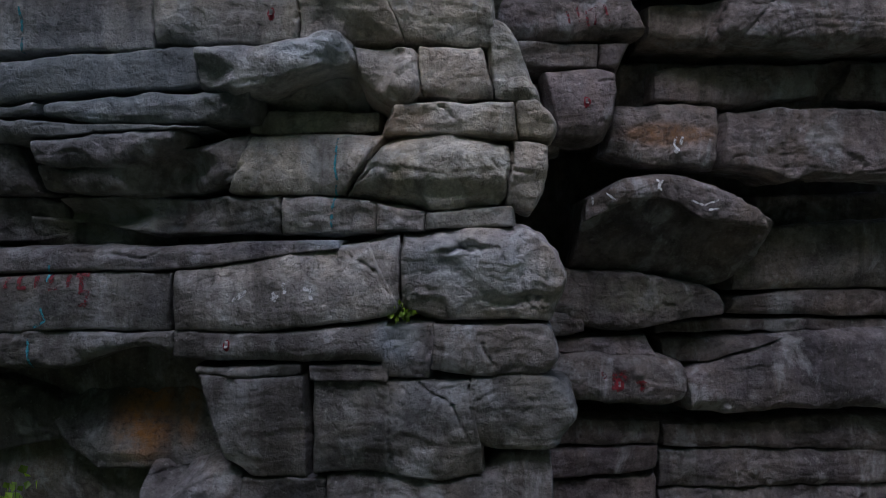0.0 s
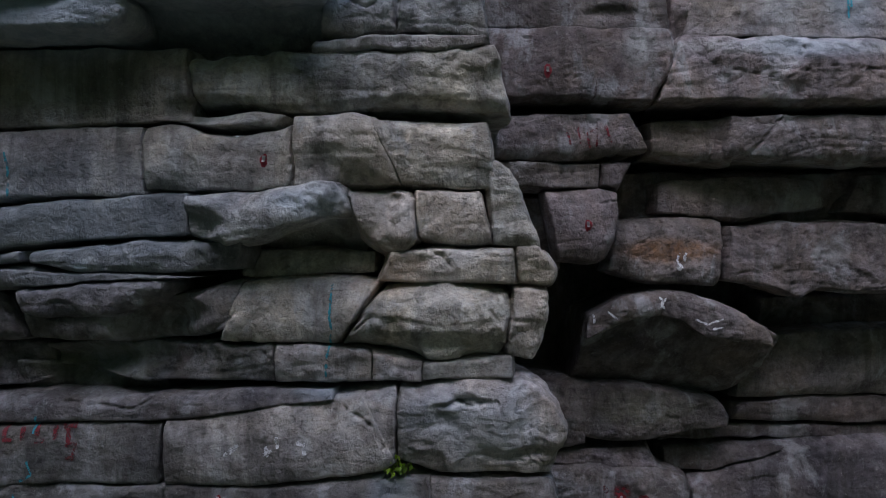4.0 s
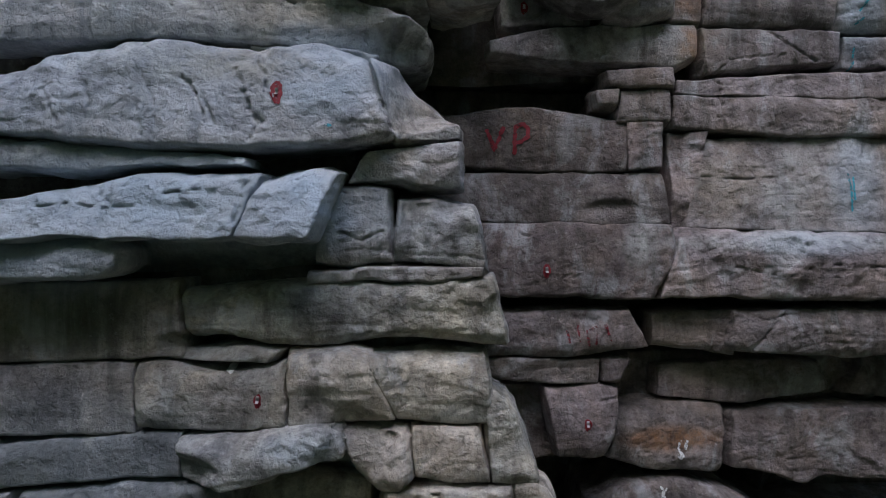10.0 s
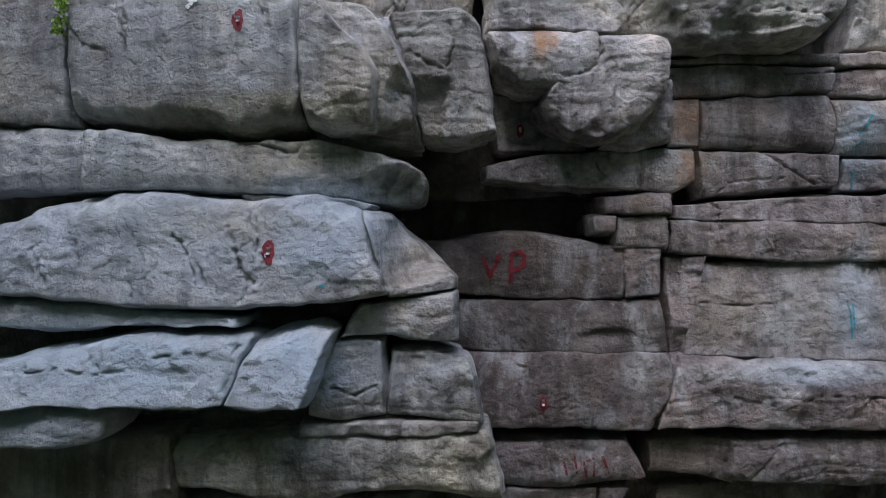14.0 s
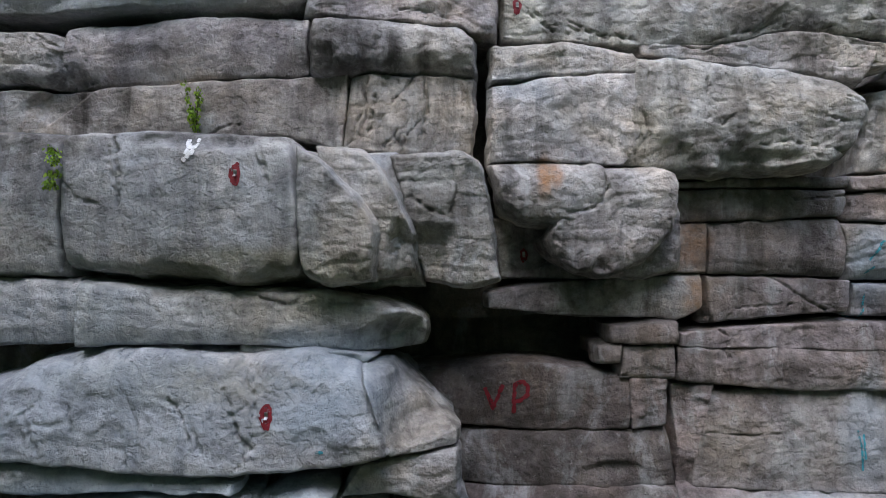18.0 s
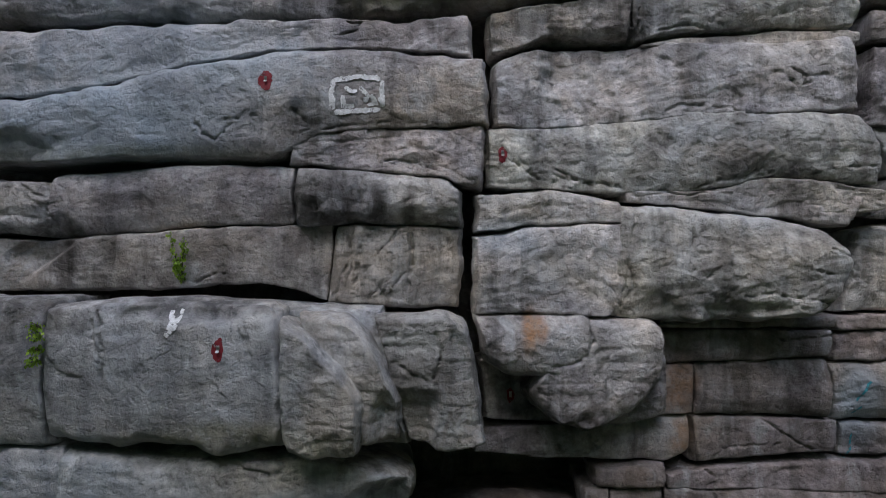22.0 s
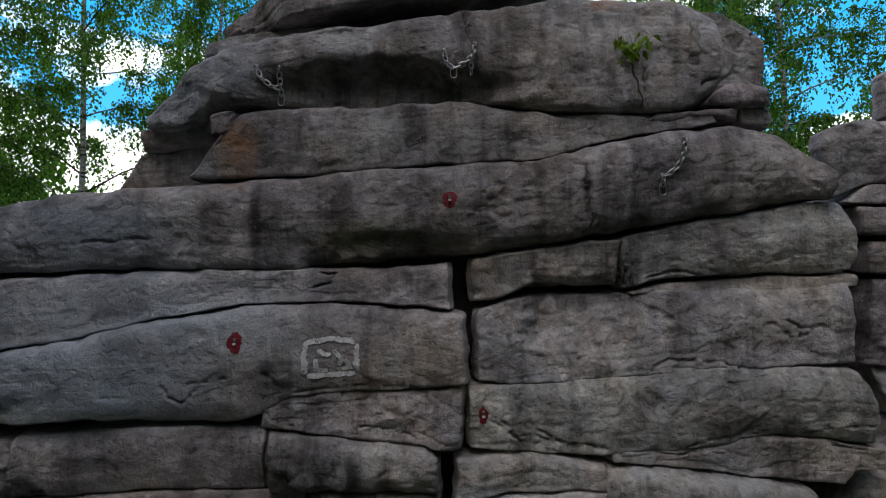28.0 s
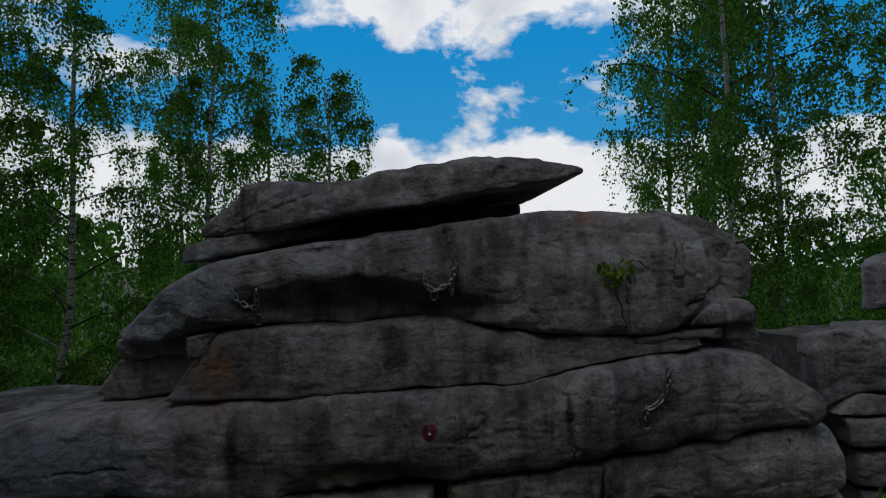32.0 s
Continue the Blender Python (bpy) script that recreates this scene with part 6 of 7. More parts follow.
core(buttress, -6.4, 0.45, 5.95, 9.4, -1.0, 5.7)
core(buttress, -6.4, -0.75, 5.95, 9.4, 5.6, 9.45)
core(wall, -6.6, 7.2, 8.5, 11.4, -1.0, 4.3)
core(wall, -6.6, 6.6, 7.6, 10.8, 4.1, 8.2)
core(wall, -6.6, 6.4, 7.15, 10.6, 8.0, 11.6)
core(wall, -6.0, 4.6, 7.0, 10.2, 11.4, 12.6)
core(crown, -2.6, 4.0, 7.2, 9.8, 12.4, 13.7)
core(crown, -1.8, 3.0, 8.0, 9.6, 13.5, 14.6)
core(tower, 4.9, 6.8, 7.3, 9.5, 5.0, 13.6)

# ---- surface of the finished rock, to set things on it ----
from mathutils.bvhtree import BVHTree
pts, polys, start = [], [], 0
for vs, fs in SKIN:
    pts.extend(vs.tolist())
    polys.extend([i + start for i in f] for f in fs)
    start += len(vs)
ROCK = BVHTree.FromPolygons(pts, polys)


def on_rock(x, z, out=0.0):
    hit, normal, _, _ = ROCK.ray_cast(Vector((x, 0, z)), Vector((0, 1, 0)), 12)
    if hit is None:
        return None, None
    if normal.y > 0:
        normal = -normal
    return hit + normal * out, normal


def thing(name, label, category, group="", kind="", at=(0, 0, 0)):
    ob = tagged(new(name), label, category, group, kind)
    ob.location = at
    return ob


def part(name, bm, mat, parent, label="", smooth=True):
    me = bpy.data.meshes.new(name)
    bm.to_mesh(me)
    bm.free()
    if smooth:
        me.polygons.foreach_set("use_smooth", np.ones(len(me.polygons), bool))
    me.materials.append(mat)
    ob = new(name, me)
    ob.parent = parent
    return tagged(ob, label)


def stroke(points, width, seed=0, out=0.011):
    """A brush stroke laid on the rock along points (x, z): vertices and faces."""
    rnd = random.Random(seed)
    line = []
    for (x0, z0), (x1, z1) in zip(points, points[1:]):
        n = max(2, int(math.hypot(x1 - x0, z1 - z0) / 0.018))
        line += [(x0 + (x1 - x0) * i / n, z0 + (z1 - z0) * i / n) for i in range(n)]
    line.append(points[-1])
    line = [(x + rnd.gauss(0, 0.08) * width, z + rnd.gauss(0, 0.08) * width) for x, z in line]
    verts, faces = [], []
    for i, (x, z) in enumerate(line):
        xa, za = line[max(i - 1, 0)]
        xb, zb = line[min(i + 1, len(line) - 1)]
        d = math.hypot(xb - xa, zb - za) or 1
        nx, nz = -(zb - za) / d, (xb - xa) / d
        w = width * (0.36 + 0.3 * rnd.random()) * (0.7 if i in (0, len(line) - 1) else 1)
        for s in (-1, -0.5, 0, 0.5, 1):
            hit, _ = on_rock(x + nx * w * s, z + nz * w * s, out)
            verts.append(tuple(hit) if hit else (x, 7, z))
        if i:
            k = 5 * i
            faces += [(k + j - 5, k + j - 4, k + j + 1 - 0, k + j) for j in range(4)]
    return verts, faces


def painted(name, label, strokes, width, mat, category="graffiti"):
    """A painted mark: each stroke is a part."""
    ob = thing(name, label, category)
    for k, pts_ in enumerate(strokes):
        v, f = stroke(pts_, width, k)
        mesh_object("brush_stroke", v, f, mat, ob)
    return ob


# ---- ground ----
def ground():
    n = 90
    s = np.sinh(np.linspace(-1, 1, n) * 7) / np.sinh(7) * 1500
    a, b = np.meshgrid(s, s + 4)
    p = np.stack([a.ravel(), b.ravel(), np.zeros(n * n)], 1)
    near = np.exp(-(a.ravel() ** 2 + b.ravel() ** 2) / 4000)
    p[:, 2] = 0.07 * field(p * 0.6, 40) * near + 0.8 * field(p * 0.05, 41) * (1 - near) - 0.58
    i = np.arange(n * n).reshape(n, n)
    f = np.stack([i[:-1, :-1], i[:-1, 1:], i[1:, 1:], i[1:, :-1]], -1).reshape(-1, 4)
    return tagged(mesh_object("ground", p, f, SOIL), "dark forest floor of soil and grass", "ground", kind="structure")


ground()


def forest_blocker():
    """Unseen added woods that close the clearing behind and beside the camera, blocking light."""
    n, k = 160, 26
    ang = np.linspace(radians(158), radians(382), n)
    h = np.linspace(-0.3, 1, k)
    a, b = np.meshgrid(ang, h)
    # height tuned to darken the cliff's foot and left side
    top = 28 - 6 * np.cos(ang) + 2.5 * field(np.stack([ang * 9, 0 * ang, 0 * ang], 1), 60) + 1.2 * field(np.stack([ang * 31, 0 * ang, 0 * ang], 1), 61)
    q = np.stack([np.cos(a).ravel() * 4, np.sin(a).ravel() * 4, b.ravel() * 5], 1)
    r = 15.5 + 1.5 * field(q * 3, 62) + 0.7 * field(q * 9, 63)
    p = np.stack([r * np.cos(a).ravel(), 1 + r * np.sin(a).ravel(), (b * np.maximum(top, 3)).ravel()], 1)
    i = np.arange(n * k).reshape(k, n)
    f = np.stack([i[:-1, :-1], i[:-1, 1:], i[1:, 1:], i[1:, :-1]], -1).reshape(-1, 4)
    m = plain("deep_foliage", (0.1, 0.12, 0.055), 0.9, 0, 0.5, 3, 0.8)
    return tagged(mesh_object("backdrop_forest", p, f, m), "unseen dark green wall of forest added to block light round the clearing", "forest", kind="structure")


forest_blocker()


def far_sky():
    n, k = 72, 12
    ang = np.linspace(radians(20), radians(160), n)
    h = np.linspace(-60, 480, k)
    a, b = np.meshgrid(ang, h)
    p = np.stack([900 * np.cos(a).ravel(), 900 * np.sin(a).ravel(), b.ravel()], 1)
    i = np.arange(n * k).reshape(k, n)
    f = np.stack([i[:-1, :-1], i[:-1, 1:], i[1:, 1:], i[1:, :-1]], -1).reshape(-1, 4)
    return tagged(mesh_object("backdrop", p, f, cloud_material()), "blue summer sky with white clouds", "sky", kind="structure")


far_sky()


# ---- trees ----
def tube(path, radii, sides=7):
    path = np.array(path, float)
    verts, faces = [], []
    ring = np.linspace(0, 2 * np.pi, sides, endpoint=False)
    for i, c in enumerate(path):
        d = path[min(i + 1, len(path) - 1)] - path[max(i - 1, 0)]
        d /= np.linalg.norm(d) + 1e-9
        a = np.cross(d, (0.31, 0.95, 0.07))
        a /= np.linalg.norm(a) + 1e-9
        b = np.cross(d, a)
        verts.append(c + radii[i] * (np.cos(ring)[:, None] * a + np.sin(ring)[:, None] * b))
        if i:
            k, m = (i - 1) * sides, i * sides
            faces += [(k + j, k + (j + 1) % sides, m + (j + 1) % sides, m + j) for j in range(sides)]
    faces.append(tuple(range(sides))[::-1])
    faces.append(tuple(range((len(path) - 1) * sides, len(path) * sides)))
    return np.concatenate(verts), faces


def leaves(at, size, rnd):
    """Pointed leaves, each of two bent halves, hanging at the places given."""
    n = len(at)
    down = np.stack([rnd.normal(0, 0.5, n), rnd.normal(0, 0.5, n), -np.ones(n)], 1)
    down /= np.linalg.norm(down, axis=1)[:, None]
    side = np.cross(down, rnd.normal(0, 1, (n, 3)))
    side /= np.linalg.norm(side, axis=1)[:, None] + 1e-9
    bend = np.cross(down, side)
    s = (size * rnd.uniform(0.7, 1.3, n))[:, None]
    v = np.stack([at, at + s * (0.45 * down + 0.42 * side + 0.12 * bend), at + s * 1.1 * down, at + s * (0.45 * down - 0.42 * side + 0.12 * bend)], 1)
    k = 4 * np.arange(n)[:, None]
    f = np.concatenate([k + (0, 1, 2), k + (0, 2, 3)], 1).reshape(-1, 3)
    return v.reshape(-1, 3), f


def birch(x, y, height, lean, seed, limbs=34, spread=2.6, low=0.3, thick=0.13, per=56, size=0.073):
    rnd = np.random.RandomState(seed)
    tree = thing("birch_tree", "tall silver birch with white bark and hanging green foliage", "tree", "birches behind the cliff")
    n = 16
    h = np.linspace(0, 1, n)
    sway = np.cumsum(rnd.normal(0, 0.07, (n, 2)), 0)
    path = np.stack([x + lean * h ** 1.4 + sway[:, 0], y + sway[:, 1], -0.2 + height * h], 1)
    v, f = tube(path[:-1], (thick * (1 - h) ** 0.8 + 0.008)[:-1], 9)
    mesh_object("trunk", v, f, BARK, tree)
    spots = []
    for i in range(limbs):
        t = low + (0.97 - low) * (i + rnd.rand()) / limbs
        o = np.array([np.interp(t, h, path[:, k]) for k in range(3)])
        az = i * 2.4 + rnd.normal(0, 0.4)
        reach = spread * (0.45 + 0.75 * (1 - (t - low) / (1 - low))) * rnd.uniform(0.6, 1.15)
        d = np.array([math.cos(az), math.sin(az), 0])
        m = 7
        s = np.linspace(0, 1, m)
        rise = reach * rnd.uniform(0.45, 0.9)
        limb = o + s[:, None] * d * reach + np.stack([0 * s, 0 * s, rise * (s - 0.55 * s ** 2.5)], 1) + rnd.normal(0, 0.06, (m, 3)) * s[:, None]
        v, f = tube(limb, 0.32 * thick * (1 - 0.9 * s) * (1.1 - t) + 0.006, 5)
        mesh_object("limb", v, f, BARK if i % 3 == 0 else TWIG, tree)
        for _ in range(17):
            q = rnd.uniform(0.3, 1.0)
            b = np.array([np.interp(q, s, limb[:, k]) for k in range(3)])
            drop = rnd.uniform(0.7, 1.9)
            w = np.sort(rnd.rand(per)) ** 0.8
            off = rnd.normal(0, 0.35, 2)
            tw = b + np.stack([off[0] * w, off[1] * w, 0.25 * np.sin(w * 3) - drop * w ** 1.3], 1)
            spots.append(tw + rnd.normal(0, 0.07, (per, 3)))
    v, f = leaves(np.concatenate(spots), size, rnd)
    mesh_object("crown", v, f, LEAF, tree, smooth=False)
    return tree


for k, (x, y, height, lean, limbs, spread) in enumerate([
        (-8.6, 15.5, 25, 0.3, 42, 2.9), (-11.8, 17, 26, -0.3, 38, 3.0), (-5.9, 16.6, 23, 0.4, 38, 2.5), (-3.0, 17.5, 20.8, 0.3, 34, 2.0),
        (-14, 14, 24, 0.2, 34, 2.8), (-7.4, 20, 23.5, -0.4, 34, 2.6), (-10.2, 14.6, 21, 0.2, 34, 2.4), (-4.6, 19.5, 21, -0.2, 32, 2.2),
        (6.9, 13.6, 26, 0.4, 44, 3.2), (9.4, 16, 27, -0.4, 40, 3.2), (12.2, 14, 25, 0.3, 38, 3.0), (7.4, 19, 25, 0.2, 36, 3.0),
        (14.5, 18, 26, 0, 34, 3.0), (10.6, 12.6, 21, 0.2, 34, 2.6), (8.3, 17.2, 24, 0.2, 36, 2.6)]):
    birch(x, y, height, lean, 50 + k, limbs, spread)


def far_woods():
    """A belt of woodland behind the birches, too dense to count."""
    rnd = np.random.RandomState(5)
    spots = []
    for k in range(200):
        x, y = rnd.uniform(-60, 60), rnd.uniform(27, 62)
        top = rnd.uniform(11.5, 15.5 if x > 0 else 18) + (y - 27) * 0.03
        n = 420
        h = rnd.rand(n) ** 0.7
        w = 2.9 * np.sqrt(np.clip(1 - h, 0.03, 1)) * (0.4 + 0.6 * rnd.rand(n))
        az = rnd.uniform(0, 6.283, n)
        spots.append(np.stack([x + w * np.cos(az), y + w * np.sin(az), 0.5 + top * h], 1))
    v, f = leaves(np.concatenate(spots), 0.42, rnd)
    return tagged(mesh_object("far_woods", v, f, LEAF, smooth=False), "dense green woodland behind the cliff", "woods", kind="stuff")


far_woods()


# ---- fixings on the rock ----
def ring_mesh(half_long, half_wide, wire, n=18, m=6):
    """A chain link or ring lying in the xz plane, long in z."""
    straight = half_long - half_wide
    path = []
    for i in range(n):
        a = 2 * math.pi * i / n
        path.append((half_wide * math.cos(a), 0, half_wide * math.sin(a) + (straight if math.sin(a) >= 0 else -straight)))
    bm = bmesh.new()
    rows = []
    for i, c in enumerate(path):
        p, q = Vector(path[i - 1]), Vector(path[(i + 1) % n])
        d = (q - p).normalized()
        s = Vector((0, 1, 0))
        o = d.cross(s)
        rows.append([bm.verts.new(Vector(c) + wire * (math.cos(b) * s + math.sin(b) * o)) for b in [2 * math.pi * k / m for k in range(m)]])
    for i in range(n):
        for k in range(m):
            bm.faces.new((rows[i][k], rows[i][(k + 1) % m], rows[(i + 1) % n][(k + 1) % m], rows[(i + 1) % n][k]))
    return bm


def hanger_on(owner, x, z):
    """A bent steel hanger with its nut, as parts of owner; returns where its eye is."""
    hit, normal = on_rock(x, z, 0.002)
    hit = hit or Vector((x, 6.2, z))
    bm = bmesh.new()
    bmesh.ops.create_cube(bm, size=1, matrix=Matrix.Translation(hit + Vector((0, -0.004, 0.012))) @ Matrix.Diagonal((0.028, 0.004, 0.036, 1)))
    bmesh.ops.create_cube(bm, size=1, matrix=Matrix.Translation(hit + Vector((0, -0.018, -0.018))) @ Matrix.Rotation(0.6, 4, "X") @ Matrix.Diagonal((0.028, 0.03, 0.004, 1)))
    bmesh.ops.bevel(bm, geom=bm.edges[:], offset=0.0012, segments=1, affect="EDGES")
    plate = part("hanger", bm, STEEL, owner, smooth=False)
    bm = bmesh.new()
    bmesh.ops.create_cone(bm, cap_ends=True, segments=6, radius1=0.0095, radius2=0.0085, depth=0.014, matrix=Matrix.Translation(hit + Vector((0, -0.012, 0.016))) @ Matrix.Rotation(math.pi / 2, 4, "X"))
    part("nut", bm, STEEL, plate, smooth=False)
    return hit + Vector((0, -0.03, -0.024))


def climbing_bolt(x, z, rx, rz):
    bolt = thing("climbing_bolt", "steel climbing bolt in a daub of red paint on the rock", "climbing bolt", "bolts on the cliff")
    hanger_on(bolt, x, z)
    rnd = random.Random(int(x * 100 + z * 1000))
    verts, faces, n = [], [], 26
    for r in (0, 0.35, 0.7, 1.0):
        for i in range(n):
            a = 2 * math.pi * i / n
            k = 0.95 * r * (1 + (0.24 * (rnd.random() - 0.5) + 0.08 * math.sin(3 * a + x) if r == 1 else 0))
            hit, _ = on_rock(x + rx * k * math.cos(a), z - 0.01 + rz * k * math.sin(a), 0.005)
            verts.append(tuple(hit) if hit else (x, 7, z))
    for j in range(3):
        faces += [(j * n + i, j * n + (i + 1) % n, (j + 1) * n + (i + 1) % n, (j + 1) * n + i) for i in range(n)]
    tagged(mesh_object("paint_daub", verts, faces, RED, bolt), "dried red paint")
    return bolt


def anchor(lines):
    """A belay chain: hangers at the first points of the first two lines, links along all."""
    ob = thing("anchor_chain", "galvanised steel belay chain hanging from bolts on the summit rock", "climbing anchor", "belay chains")
    for line in lines:
        if line is not lines[-1] or len(lines) == 2:
            hanger_on(ob, line[0][0], line[0][1] + 0.02)
        count = 0
        pos = [Vector((x, 0, z)) for x, z in line]
        run = [0.0]
        for a_, b_ in zip(pos, pos[1:]):
            run.append(run[-1] + (b_ - a_).length)
        d = 0.0
        while d < run[-1]:
            k = max(i for i in range(len(run)) if run[i] <= d)
            k = min(k, len(pos) - 2)
            way = pos[k + 1] - pos[k]
            c = pos[k] + way * ((d - run[k]) / (run[k + 1] - run[k]))
            hit, _ = on_rock(c.x, c.z)
            c.y = (hit.y if hit else 6.3) - 0.036
            bm = ring_mesh(0.036, 0.021, 0.0078)
            turn_ = (-way).to_track_quat("Z", "Y").to_matrix().to_4x4()
            bm.transform(Matrix.Translation(c) @ turn_ @ Matrix.Rotation(math.pi / 2 * (count % 2) + 0.4, 4, "Z"))
            part("link", bm, STEEL, ob)
            d += 0.047
            count += 1
    x, z = lines[1][-1]
    hit, _ = on_rock(x, z)
    bm = ring_mesh(0.055, 0.03, 0.0055, 24)
    bm.transform(Matrix.Translation((x, (hit.y if hit else 6.3) - 0.035, z - 0.03)))
    part("ring", bm, STEEL, ob)
    return ob


# ---- plants ----
def plant(name, label, root, stems, reach, size, count, mat=None, rise=0.7, out=0.08, seed=1):
    """Thin stems out of a crack, with leaves along them."""
    rnd = np.random.RandomState(seed)
    around = [on_rock(root[0] + dx, root[1] + dz)[0] for dx in (-0.05, 0, 0.05) for dz in (-0.05, 0, 0.05)]
    front = min((h.y for h in around if h), default=6.2)
    base = np.array((root[0], front - 0.01, root[1]))
    ob = thing(name, label, "plant")
    spots = []
    for i in range(stems):
        end = base + np.array([rnd.uniform(-1, 1) * reach * max(0.25, 1 - rise * 0.5), -out * rnd.uniform(0.4, 1.4), reach * (rise * rnd.uniform(0.6, 1.2) + (1 - rise) * rnd.uniform(-1, 1))])
        s = np.linspace(0, 1, 6)[:, None]
        path = base + (end - base) * s + np.array([0, -0.3 * reach, 0.1 * reach]) * s * (1 - s) + rnd.normal(0, 0.008, (6, 3)) * s
        v, f = tube(path, np.linspace(0.004, 0.0015, 6), 5)
        mesh_object("stem", v, f, TWIG, ob)
        q = rnd.rand(count) ** 0.7
        spots.append(np.stack([np.interp(q, s[:, 0], path[:, k]) for k in range(3)], 1) + rnd.normal(0, size * 0.5, (count, 3)))
    v, f = leaves(np.concatenate(spots), size, rnd)
    mesh_object("foliage", v, f, mat or FRESH, ob, smooth=False)
    return ob


sapling = plant("birch_sapling", "young birch seedling with bright green leaves in a summit crack", (2.20, 14.36), 6, 0.32, 0.085, 7, rise=0.75, seed=3)
trail = [on_rock(2.2 + 0.1 * k / 9 + 0.012 * math.sin(k * 1.9), 14.36 - 0.46 * k / 9, 0.004)[0] for k in range(10)]
v, f = tube([tuple(p) for p in trail if p], np.linspace(0.011, 0.005, 10)[:len([p for p in trail if p])], 6)
tagged(mesh_object("root", v, f, TWIG, sapling), "thin dark root running down the rock")
plant("fern", "small green fern growing on the ledge", (-2.27, 9.82), 6, 0.27, 0.034, 36, rise=1.5, seed=4)
plant("yellow_herb", "small yellow-green weed in a rock joint", (-0.36, 2.18), 6, 0.16, 0.045, 9, rise=0.5, seed=5)
for k, z in enumerate((9.22, 9.32, 9.42, 9.5)):
    plant("moss_tuft", "green moss and weeds in a vertical joint", (-3.07, z), 6, 0.055, 0.028, 10, rise=0.4, out=0.09, seed=20 + k)
for k, z in enumerate((12.05, 12.15, 12.25, 12.36, 12.46)):
    plant("moss_tuft", "green moss and weeds in a vertical joint", (4.56, z), 4, 0.09, 0.05, 9, rise=0.4, out=0.03, seed=30 + k)


def undergrowth():
    """Leafy plants at the foot of the cliff."""
    for k in range(16):
        rnd = np.random.RandomState(80 + k)
        x, y = rnd.uniform(-4.4, -2.8), rnd.uniform(4.45, 4.9)
        top = rnd.uniform(0.86, 1.02) if x < -3.05 else rnd.uniform(0.72, 0.86)
        ob = thing("ground_plant", "low bright green leafy plant at the foot of the rock", "plant", "plants at the foot of the cliff")
        spots = []
        for i in range(7):
            end = np.array([x + rnd.normal(0, 0.16), y + rnd.normal(0, 0.16), top * rnd.uniform(0.75, 1.0)])
            s = np.linspace(0, 1, 5)[:, None]
            path = np.array([x, y, -0.62]) + (end - (x, y, -0.62)) * s
            v, f = tube(path, np.linspace(0.005, 0.002, 5), 5)
            mesh_object("stem", v, f, TWIG, ob)
            q = 0.35 + 0.65 * rnd.rand(14)
            spots.append(np.stack([np.interp(q, s[:, 0], path[:, j]) for j in range(3)], 1) + rnd.normal(0, 0.05, (14, 3)))
        v, f = leaves(np.concatenate(spots), 0.075, rnd)
        mesh_object("foliage", v, f, FRESH, ob, smooth=False)


undergrowth()

# ---- paint on the rock, bolts and chains ----
painted("painted_letters", "red hand-painted letters VP on a dark rock face", [[(0.49, 7.35), (0.54, 7.23), (0.57, 7.13), (0.62, 7.25), (0.67, 7.37)], [(0.79, 7.37), (0.78, 7.22), (0.78, 7.08)], [(0.77, 7.35), (0.82, 7.39), (0.88, 7.40), (0.92, 7.35), (0.92, 7.27), (0.85, 7.22), (0.79, 7.21)]], 0.036, RED)
painted("faded_writing", "faded red unreadable writing on dark rock", [[(-3.87, 2.55), (-3.87, 2.45)], [(-3.76, 2.56), (-3.76, 2.45), (-3.69, 2.45)], [(-3.60, 2.56), (-3.60, 2.45)], [(-3.47, 2.57), (-3.47, 2.45), (-3.40, 2.46)], [(-3.32, 2.57), (-3.32, 2.46)], [(-3.26, 2.57), (-3.14, 2.57)], [(-3.21, 2.56), (-3.20, 2.43)], [(-3.22, 2.41), (-3.14, 2.42), (-3.15, 2.31), (-3.22, 2.30)]], 0.035, FADED)
painted("faded_marks", "faded red brush marks round a bolt", [[(2.03, 1.13), (2.04, 1.31), (2.16, 1.33), (2.19, 1.22)], [(2.30, 1.23), (2.39, 1.21), (2.36, 1.09)], [(1.89, 1.34), (1.94, 1.26)]], 0.05, FADED)
painted("scratched_writing", "pale reddish unreadable scratches on dark rock", [[(1.30, 5.30), (1.33, 5.16)], [(1.41, 5.35), (1.43, 5.18)], [(1.50, 5.30), (1.53, 5.13)], [(1.60, 5.33), (1.60, 5.15)], [(1.68, 5.36), (1.75, 5.18)], [(1.53, 5.30), (1.60, 5.33)]], 0.022, FADED)
painted("chalk_marks", "small white paint dabs on dark rock", [[(-1.84, 2.34), (-1.73, 2.41)], [(-1.72, 2.43), (-1.82, 2.37)], [(-1.49, 2.43), (-1.46, 2.34)], [(-1.39, 2.50), (-1.38, 2.41)], [(-1.22, 2.45), (-1.15, 2.44), (-1.15, 2.35)], [(-1.50, 2.36), (-1.43, 2.39)]], 0.03, CHALK)
painted("white_symbol", "small white painted symbol on the boulder", [[(2.37, 3.57), (2.41, 3.54), (2.39, 3.49), (2.43, 3.45)], [(2.44, 3.56), (2.38, 3.46)]], 0.02, WHITE)
painted("white_scratches", "thin white scratches on the boulder's rim", [[(2.75, 3.34), (2.88, 3.28), (3.05, 3.34)], [(2.93, 3.23), (3.06, 3.25)], [(1.66, 3.38), (1.67, 3.29)], [(1.81, 3.42), (1.90, 3.34)]], 0.02, CHALK)
painted("white_scrawl", "white paint drips on rusty rock", [[(2.61, 4.06), (2.58, 3.97), (2.62, 3.89)], [(2.68, 4.05), (2.65, 3.96)], [(2.56, 3.91), (2.61, 3.87)]], 0.03, CHALK)
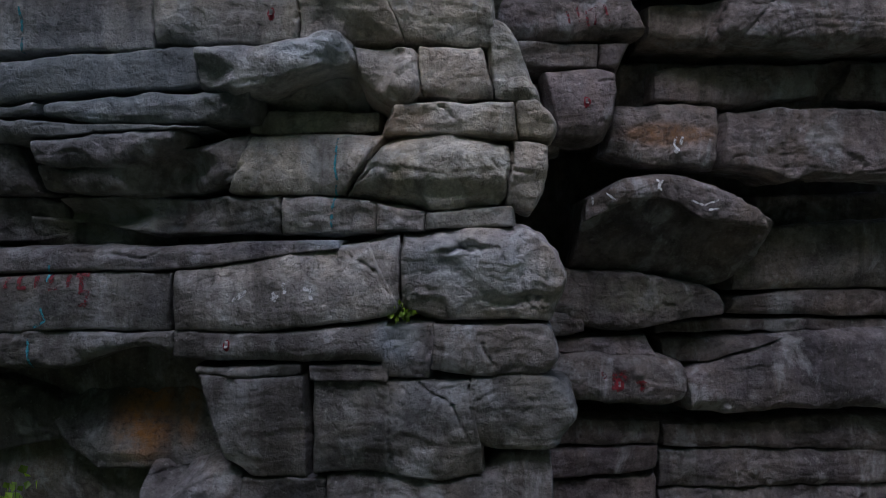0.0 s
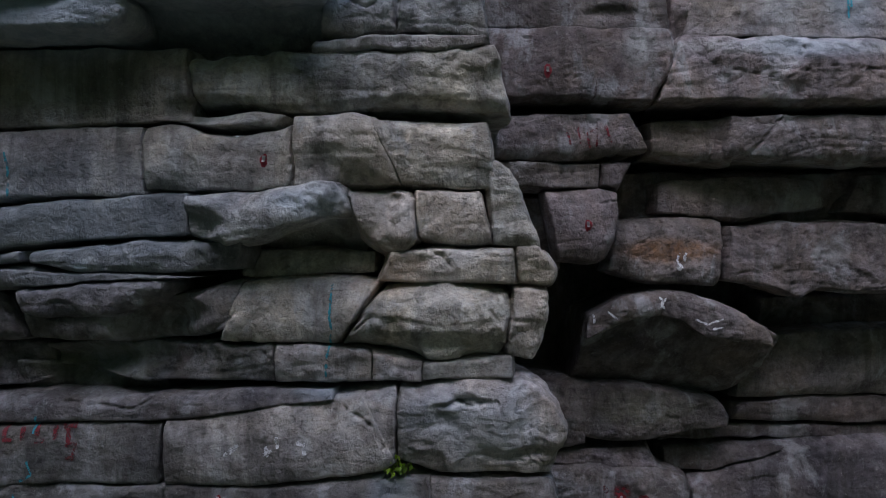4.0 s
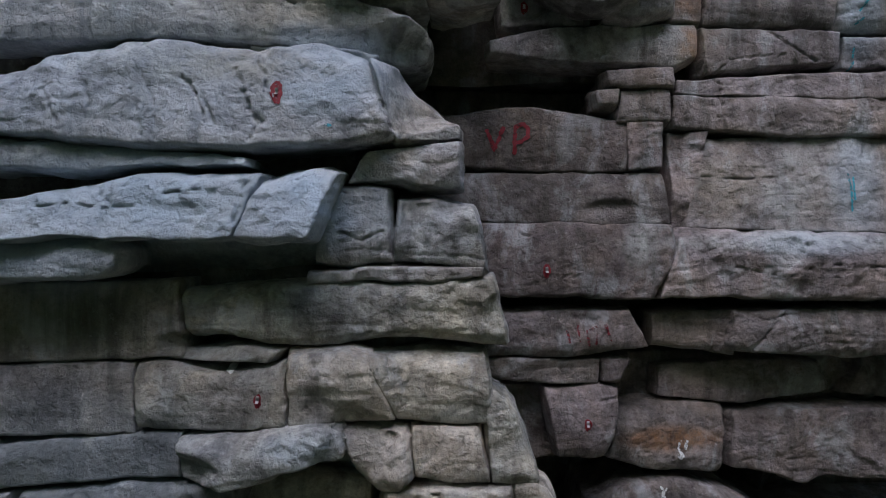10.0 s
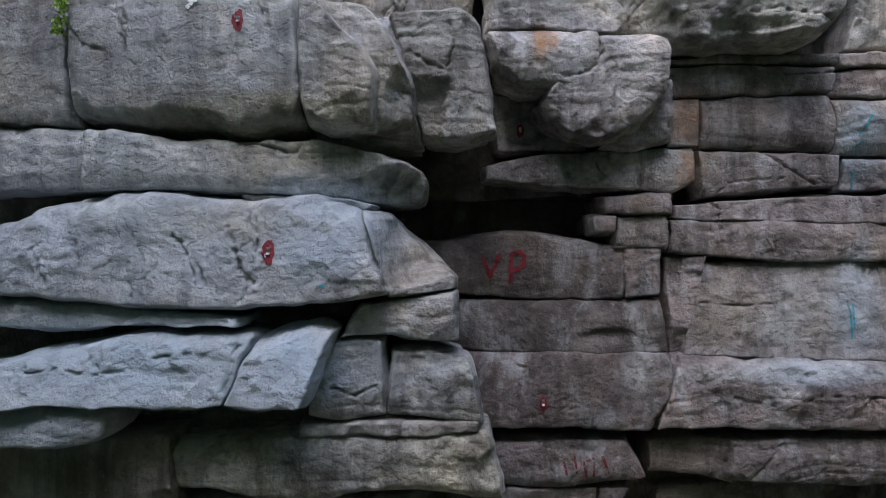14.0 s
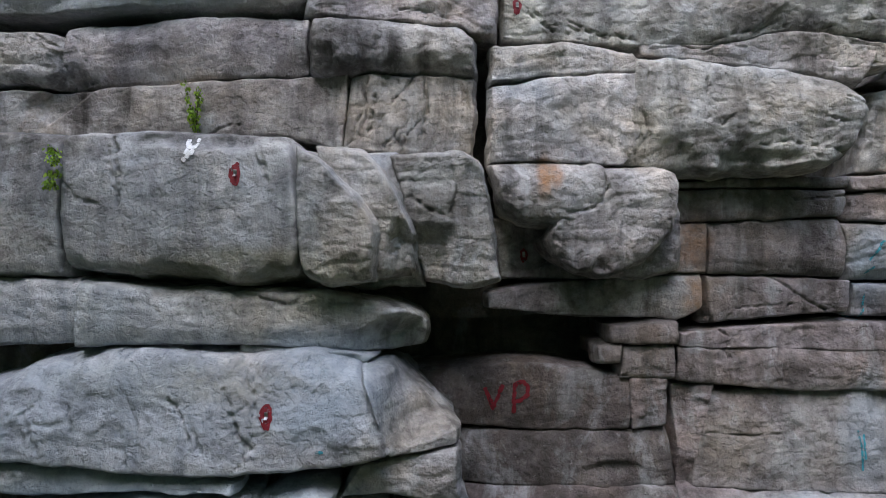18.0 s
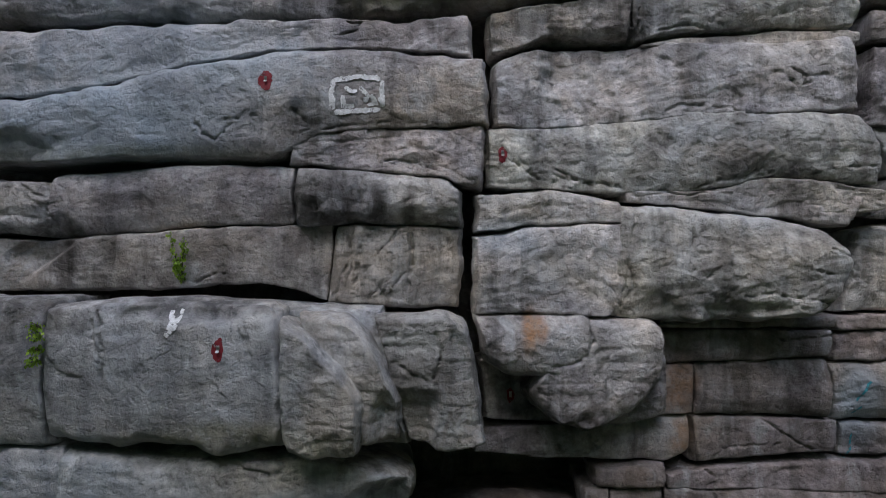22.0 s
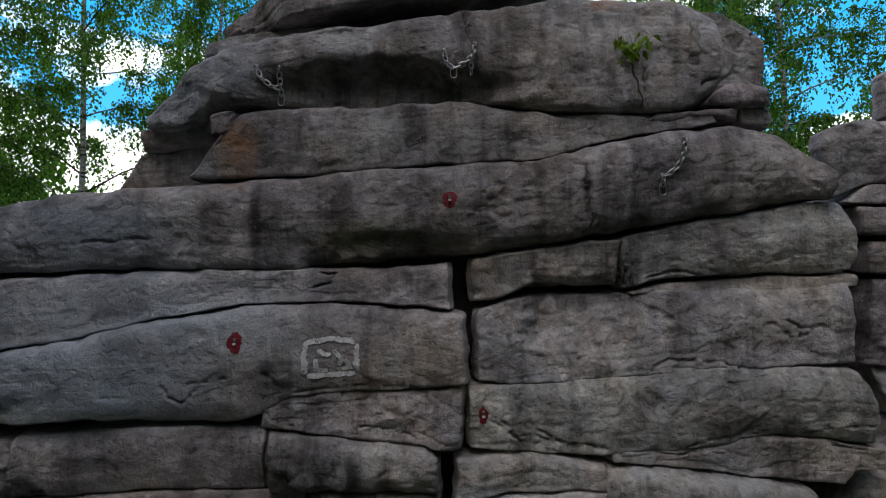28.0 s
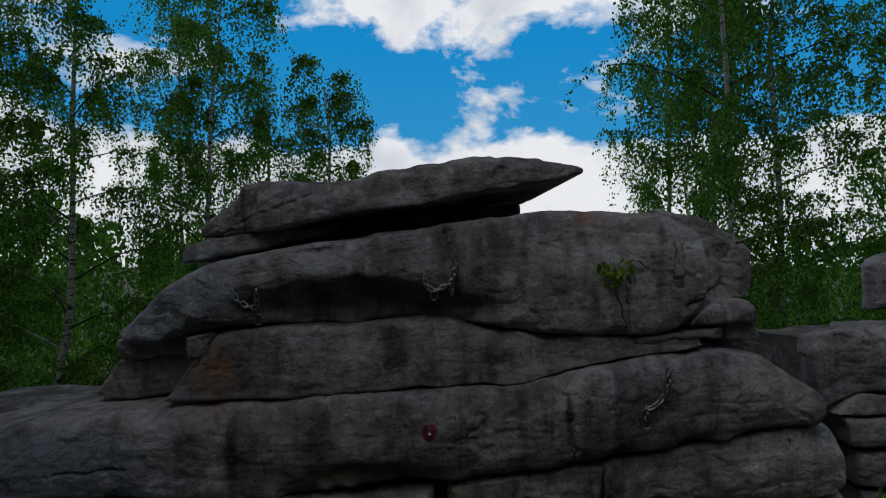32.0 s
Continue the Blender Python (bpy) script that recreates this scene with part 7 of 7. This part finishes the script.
painted("painted_sign", "worn white painted square with illegible marks on grey rock", [[(-0.82, 11.68), (-0.81, 11.72), (-0.59, 11.76), (-0.37, 11.73)], [(-0.35, 11.71), (-0.35, 11.47)], [(-0.38, 11.45), (-0.80, 11.42)], [(-0.83, 11.44), (-0.83, 11.64)], [(-0.81, 11.72), (-0.62, 11.75)], [(-0.58, 11.77), (-0.38, 11.73)], [(-0.35, 11.70), (-0.36, 11.59)], [(-0.37, 11.56), (-0.35, 11.47)], [(-0.40, 11.45), (-0.62, 11.43)], [(-0.66, 11.44), (-0.80, 11.42)], [(-0.82, 11.45), (-0.81, 11.56)], [(-0.83, 11.60), (-0.81, 11.69)], [(-0.70, 11.66), (-0.66, 11.62), (-0.59, 11.62)], [(-0.72, 11.57), (-0.72, 11.48), (-0.62, 11.48)], [(-0.56, 11.66), (-0.48, 11.57), (-0.52, 11.52)], [(-0.46, 11.58), (-0.41, 11.51), (-0.49, 11.49)]], 0.04, SIGN)
painted("white_dabs", "white painted mark on the ledge block", [[(-2.03, 9.62), (-2.02, 9.57), (-1.99, 9.54)], [(-2.02, 9.52), (-1.95, 9.54), (-1.94, 9.58)], [(-1.95, 9.63), (-1.95, 9.59)], [(-2.02, 9.49), (-1.96, 9.48), (-1.95, 9.51)], [(-2.03, 9.42), (-2.01, 9.44)], [(-1.99, 9.48), (-2.00, 9.45)]], 0.036, WHITE)
painted("white_smear", "white paint smear on the rock edge", [[(-1.81, 5.09), (-1.73, 5.08)]], 0.05, WHITE)
painted("blue_drips", "thin turquoise paint drips running down the rock", [[(-0.94, 3.79), (-0.95, 3.51), (-0.93, 3.41)], [(-0.94, 3.37), (-0.95, 3.28), (-0.99, 3.15)], [(-0.99, 3.11), (-0.99, 2.99)]], 0.02, CYAN)
painted("blue_drips", "thin turquoise paint drips running down the rock", [[(-3.72, 4.93), (-3.69, 4.81), (-3.70, 4.71)], [(-3.70, 4.66), (-3.71, 4.54)]], 0.02, CYAN)
painted("blue_drips", "thin turquoise paint drips running down the rock", [[(4.23, 6.90), (4.25, 6.72), (4.26, 6.50)], [(4.28, 6.86), (4.28, 6.62)]], 0.02, CYAN)
painted("blue_drips", "thin turquoise paint drips running down the rock", [[(-0.92, 7.12), (-0.86, 7.12)]], 0.02, CYAN)
painted("blue_drips", "thin turquoise paint drips running down the rock", [[(-3.49, 2.66), (-3.51, 2.51)], [(-3.55, 2.28), (-3.51, 2.16), (-3.61, 2.11)], [(-3.65, 2.01), (-3.64, 1.87), (-3.62, 1.76)]], 0.02, CYAN)
painted("blue_drips", "thin turquoise paint drips running down the rock", [[(4.52, 8.80), (4.40, 8.60)], [(4.45, 8.54), (4.35, 8.47)], [(4.38, 8.26), (4.39, 8.08), (4.34, 7.98)]], 0.02, CYAN)
for x, z, rx, rz in ((-1.50, 4.86, 0.035, 0.06), (1.51, 4.35, 0.04, 0.06), (1.08, 5.91, 0.04, 0.075), (-1.31, 7.40, 0.055, 0.1), (0.90, 8.66, 0.04, 0.075), (-1.60, 9.32, 0.05, 0.1), (0.79, 11.05, 0.045, 0.08), (-1.45, 11.73, 0.07, 0.1), (0.48, 13.03, 0.07, 0.08), (-1.90, 1.96, 0.03, 0.05), (2.10, 1.19, 0.06, 0.08)):
    climbing_bolt(x, z, rx, rz)
anchor([[(2.64, 13.55), (2.62, 13.43), (2.57, 13.32), (2.49, 13.25), (2.43, 13.23)], [(2.43, 13.21), (2.43, 13.14)]])
anchor([[(-1.34, 14.27), (-1.31, 14.19), (-1.23, 14.13), (-1.16, 14.12)], [(-1.14, 14.27), (-1.15, 14.19), (-1.15, 14.04)]])
anchor([[(0.43, 14.42), (0.45, 14.33), (0.52, 14.28)], [(0.72, 14.50), (0.69, 14.38), (0.61, 14.32), (0.52, 14.28)], [(0.68, 14.36), (0.69, 14.25)]])
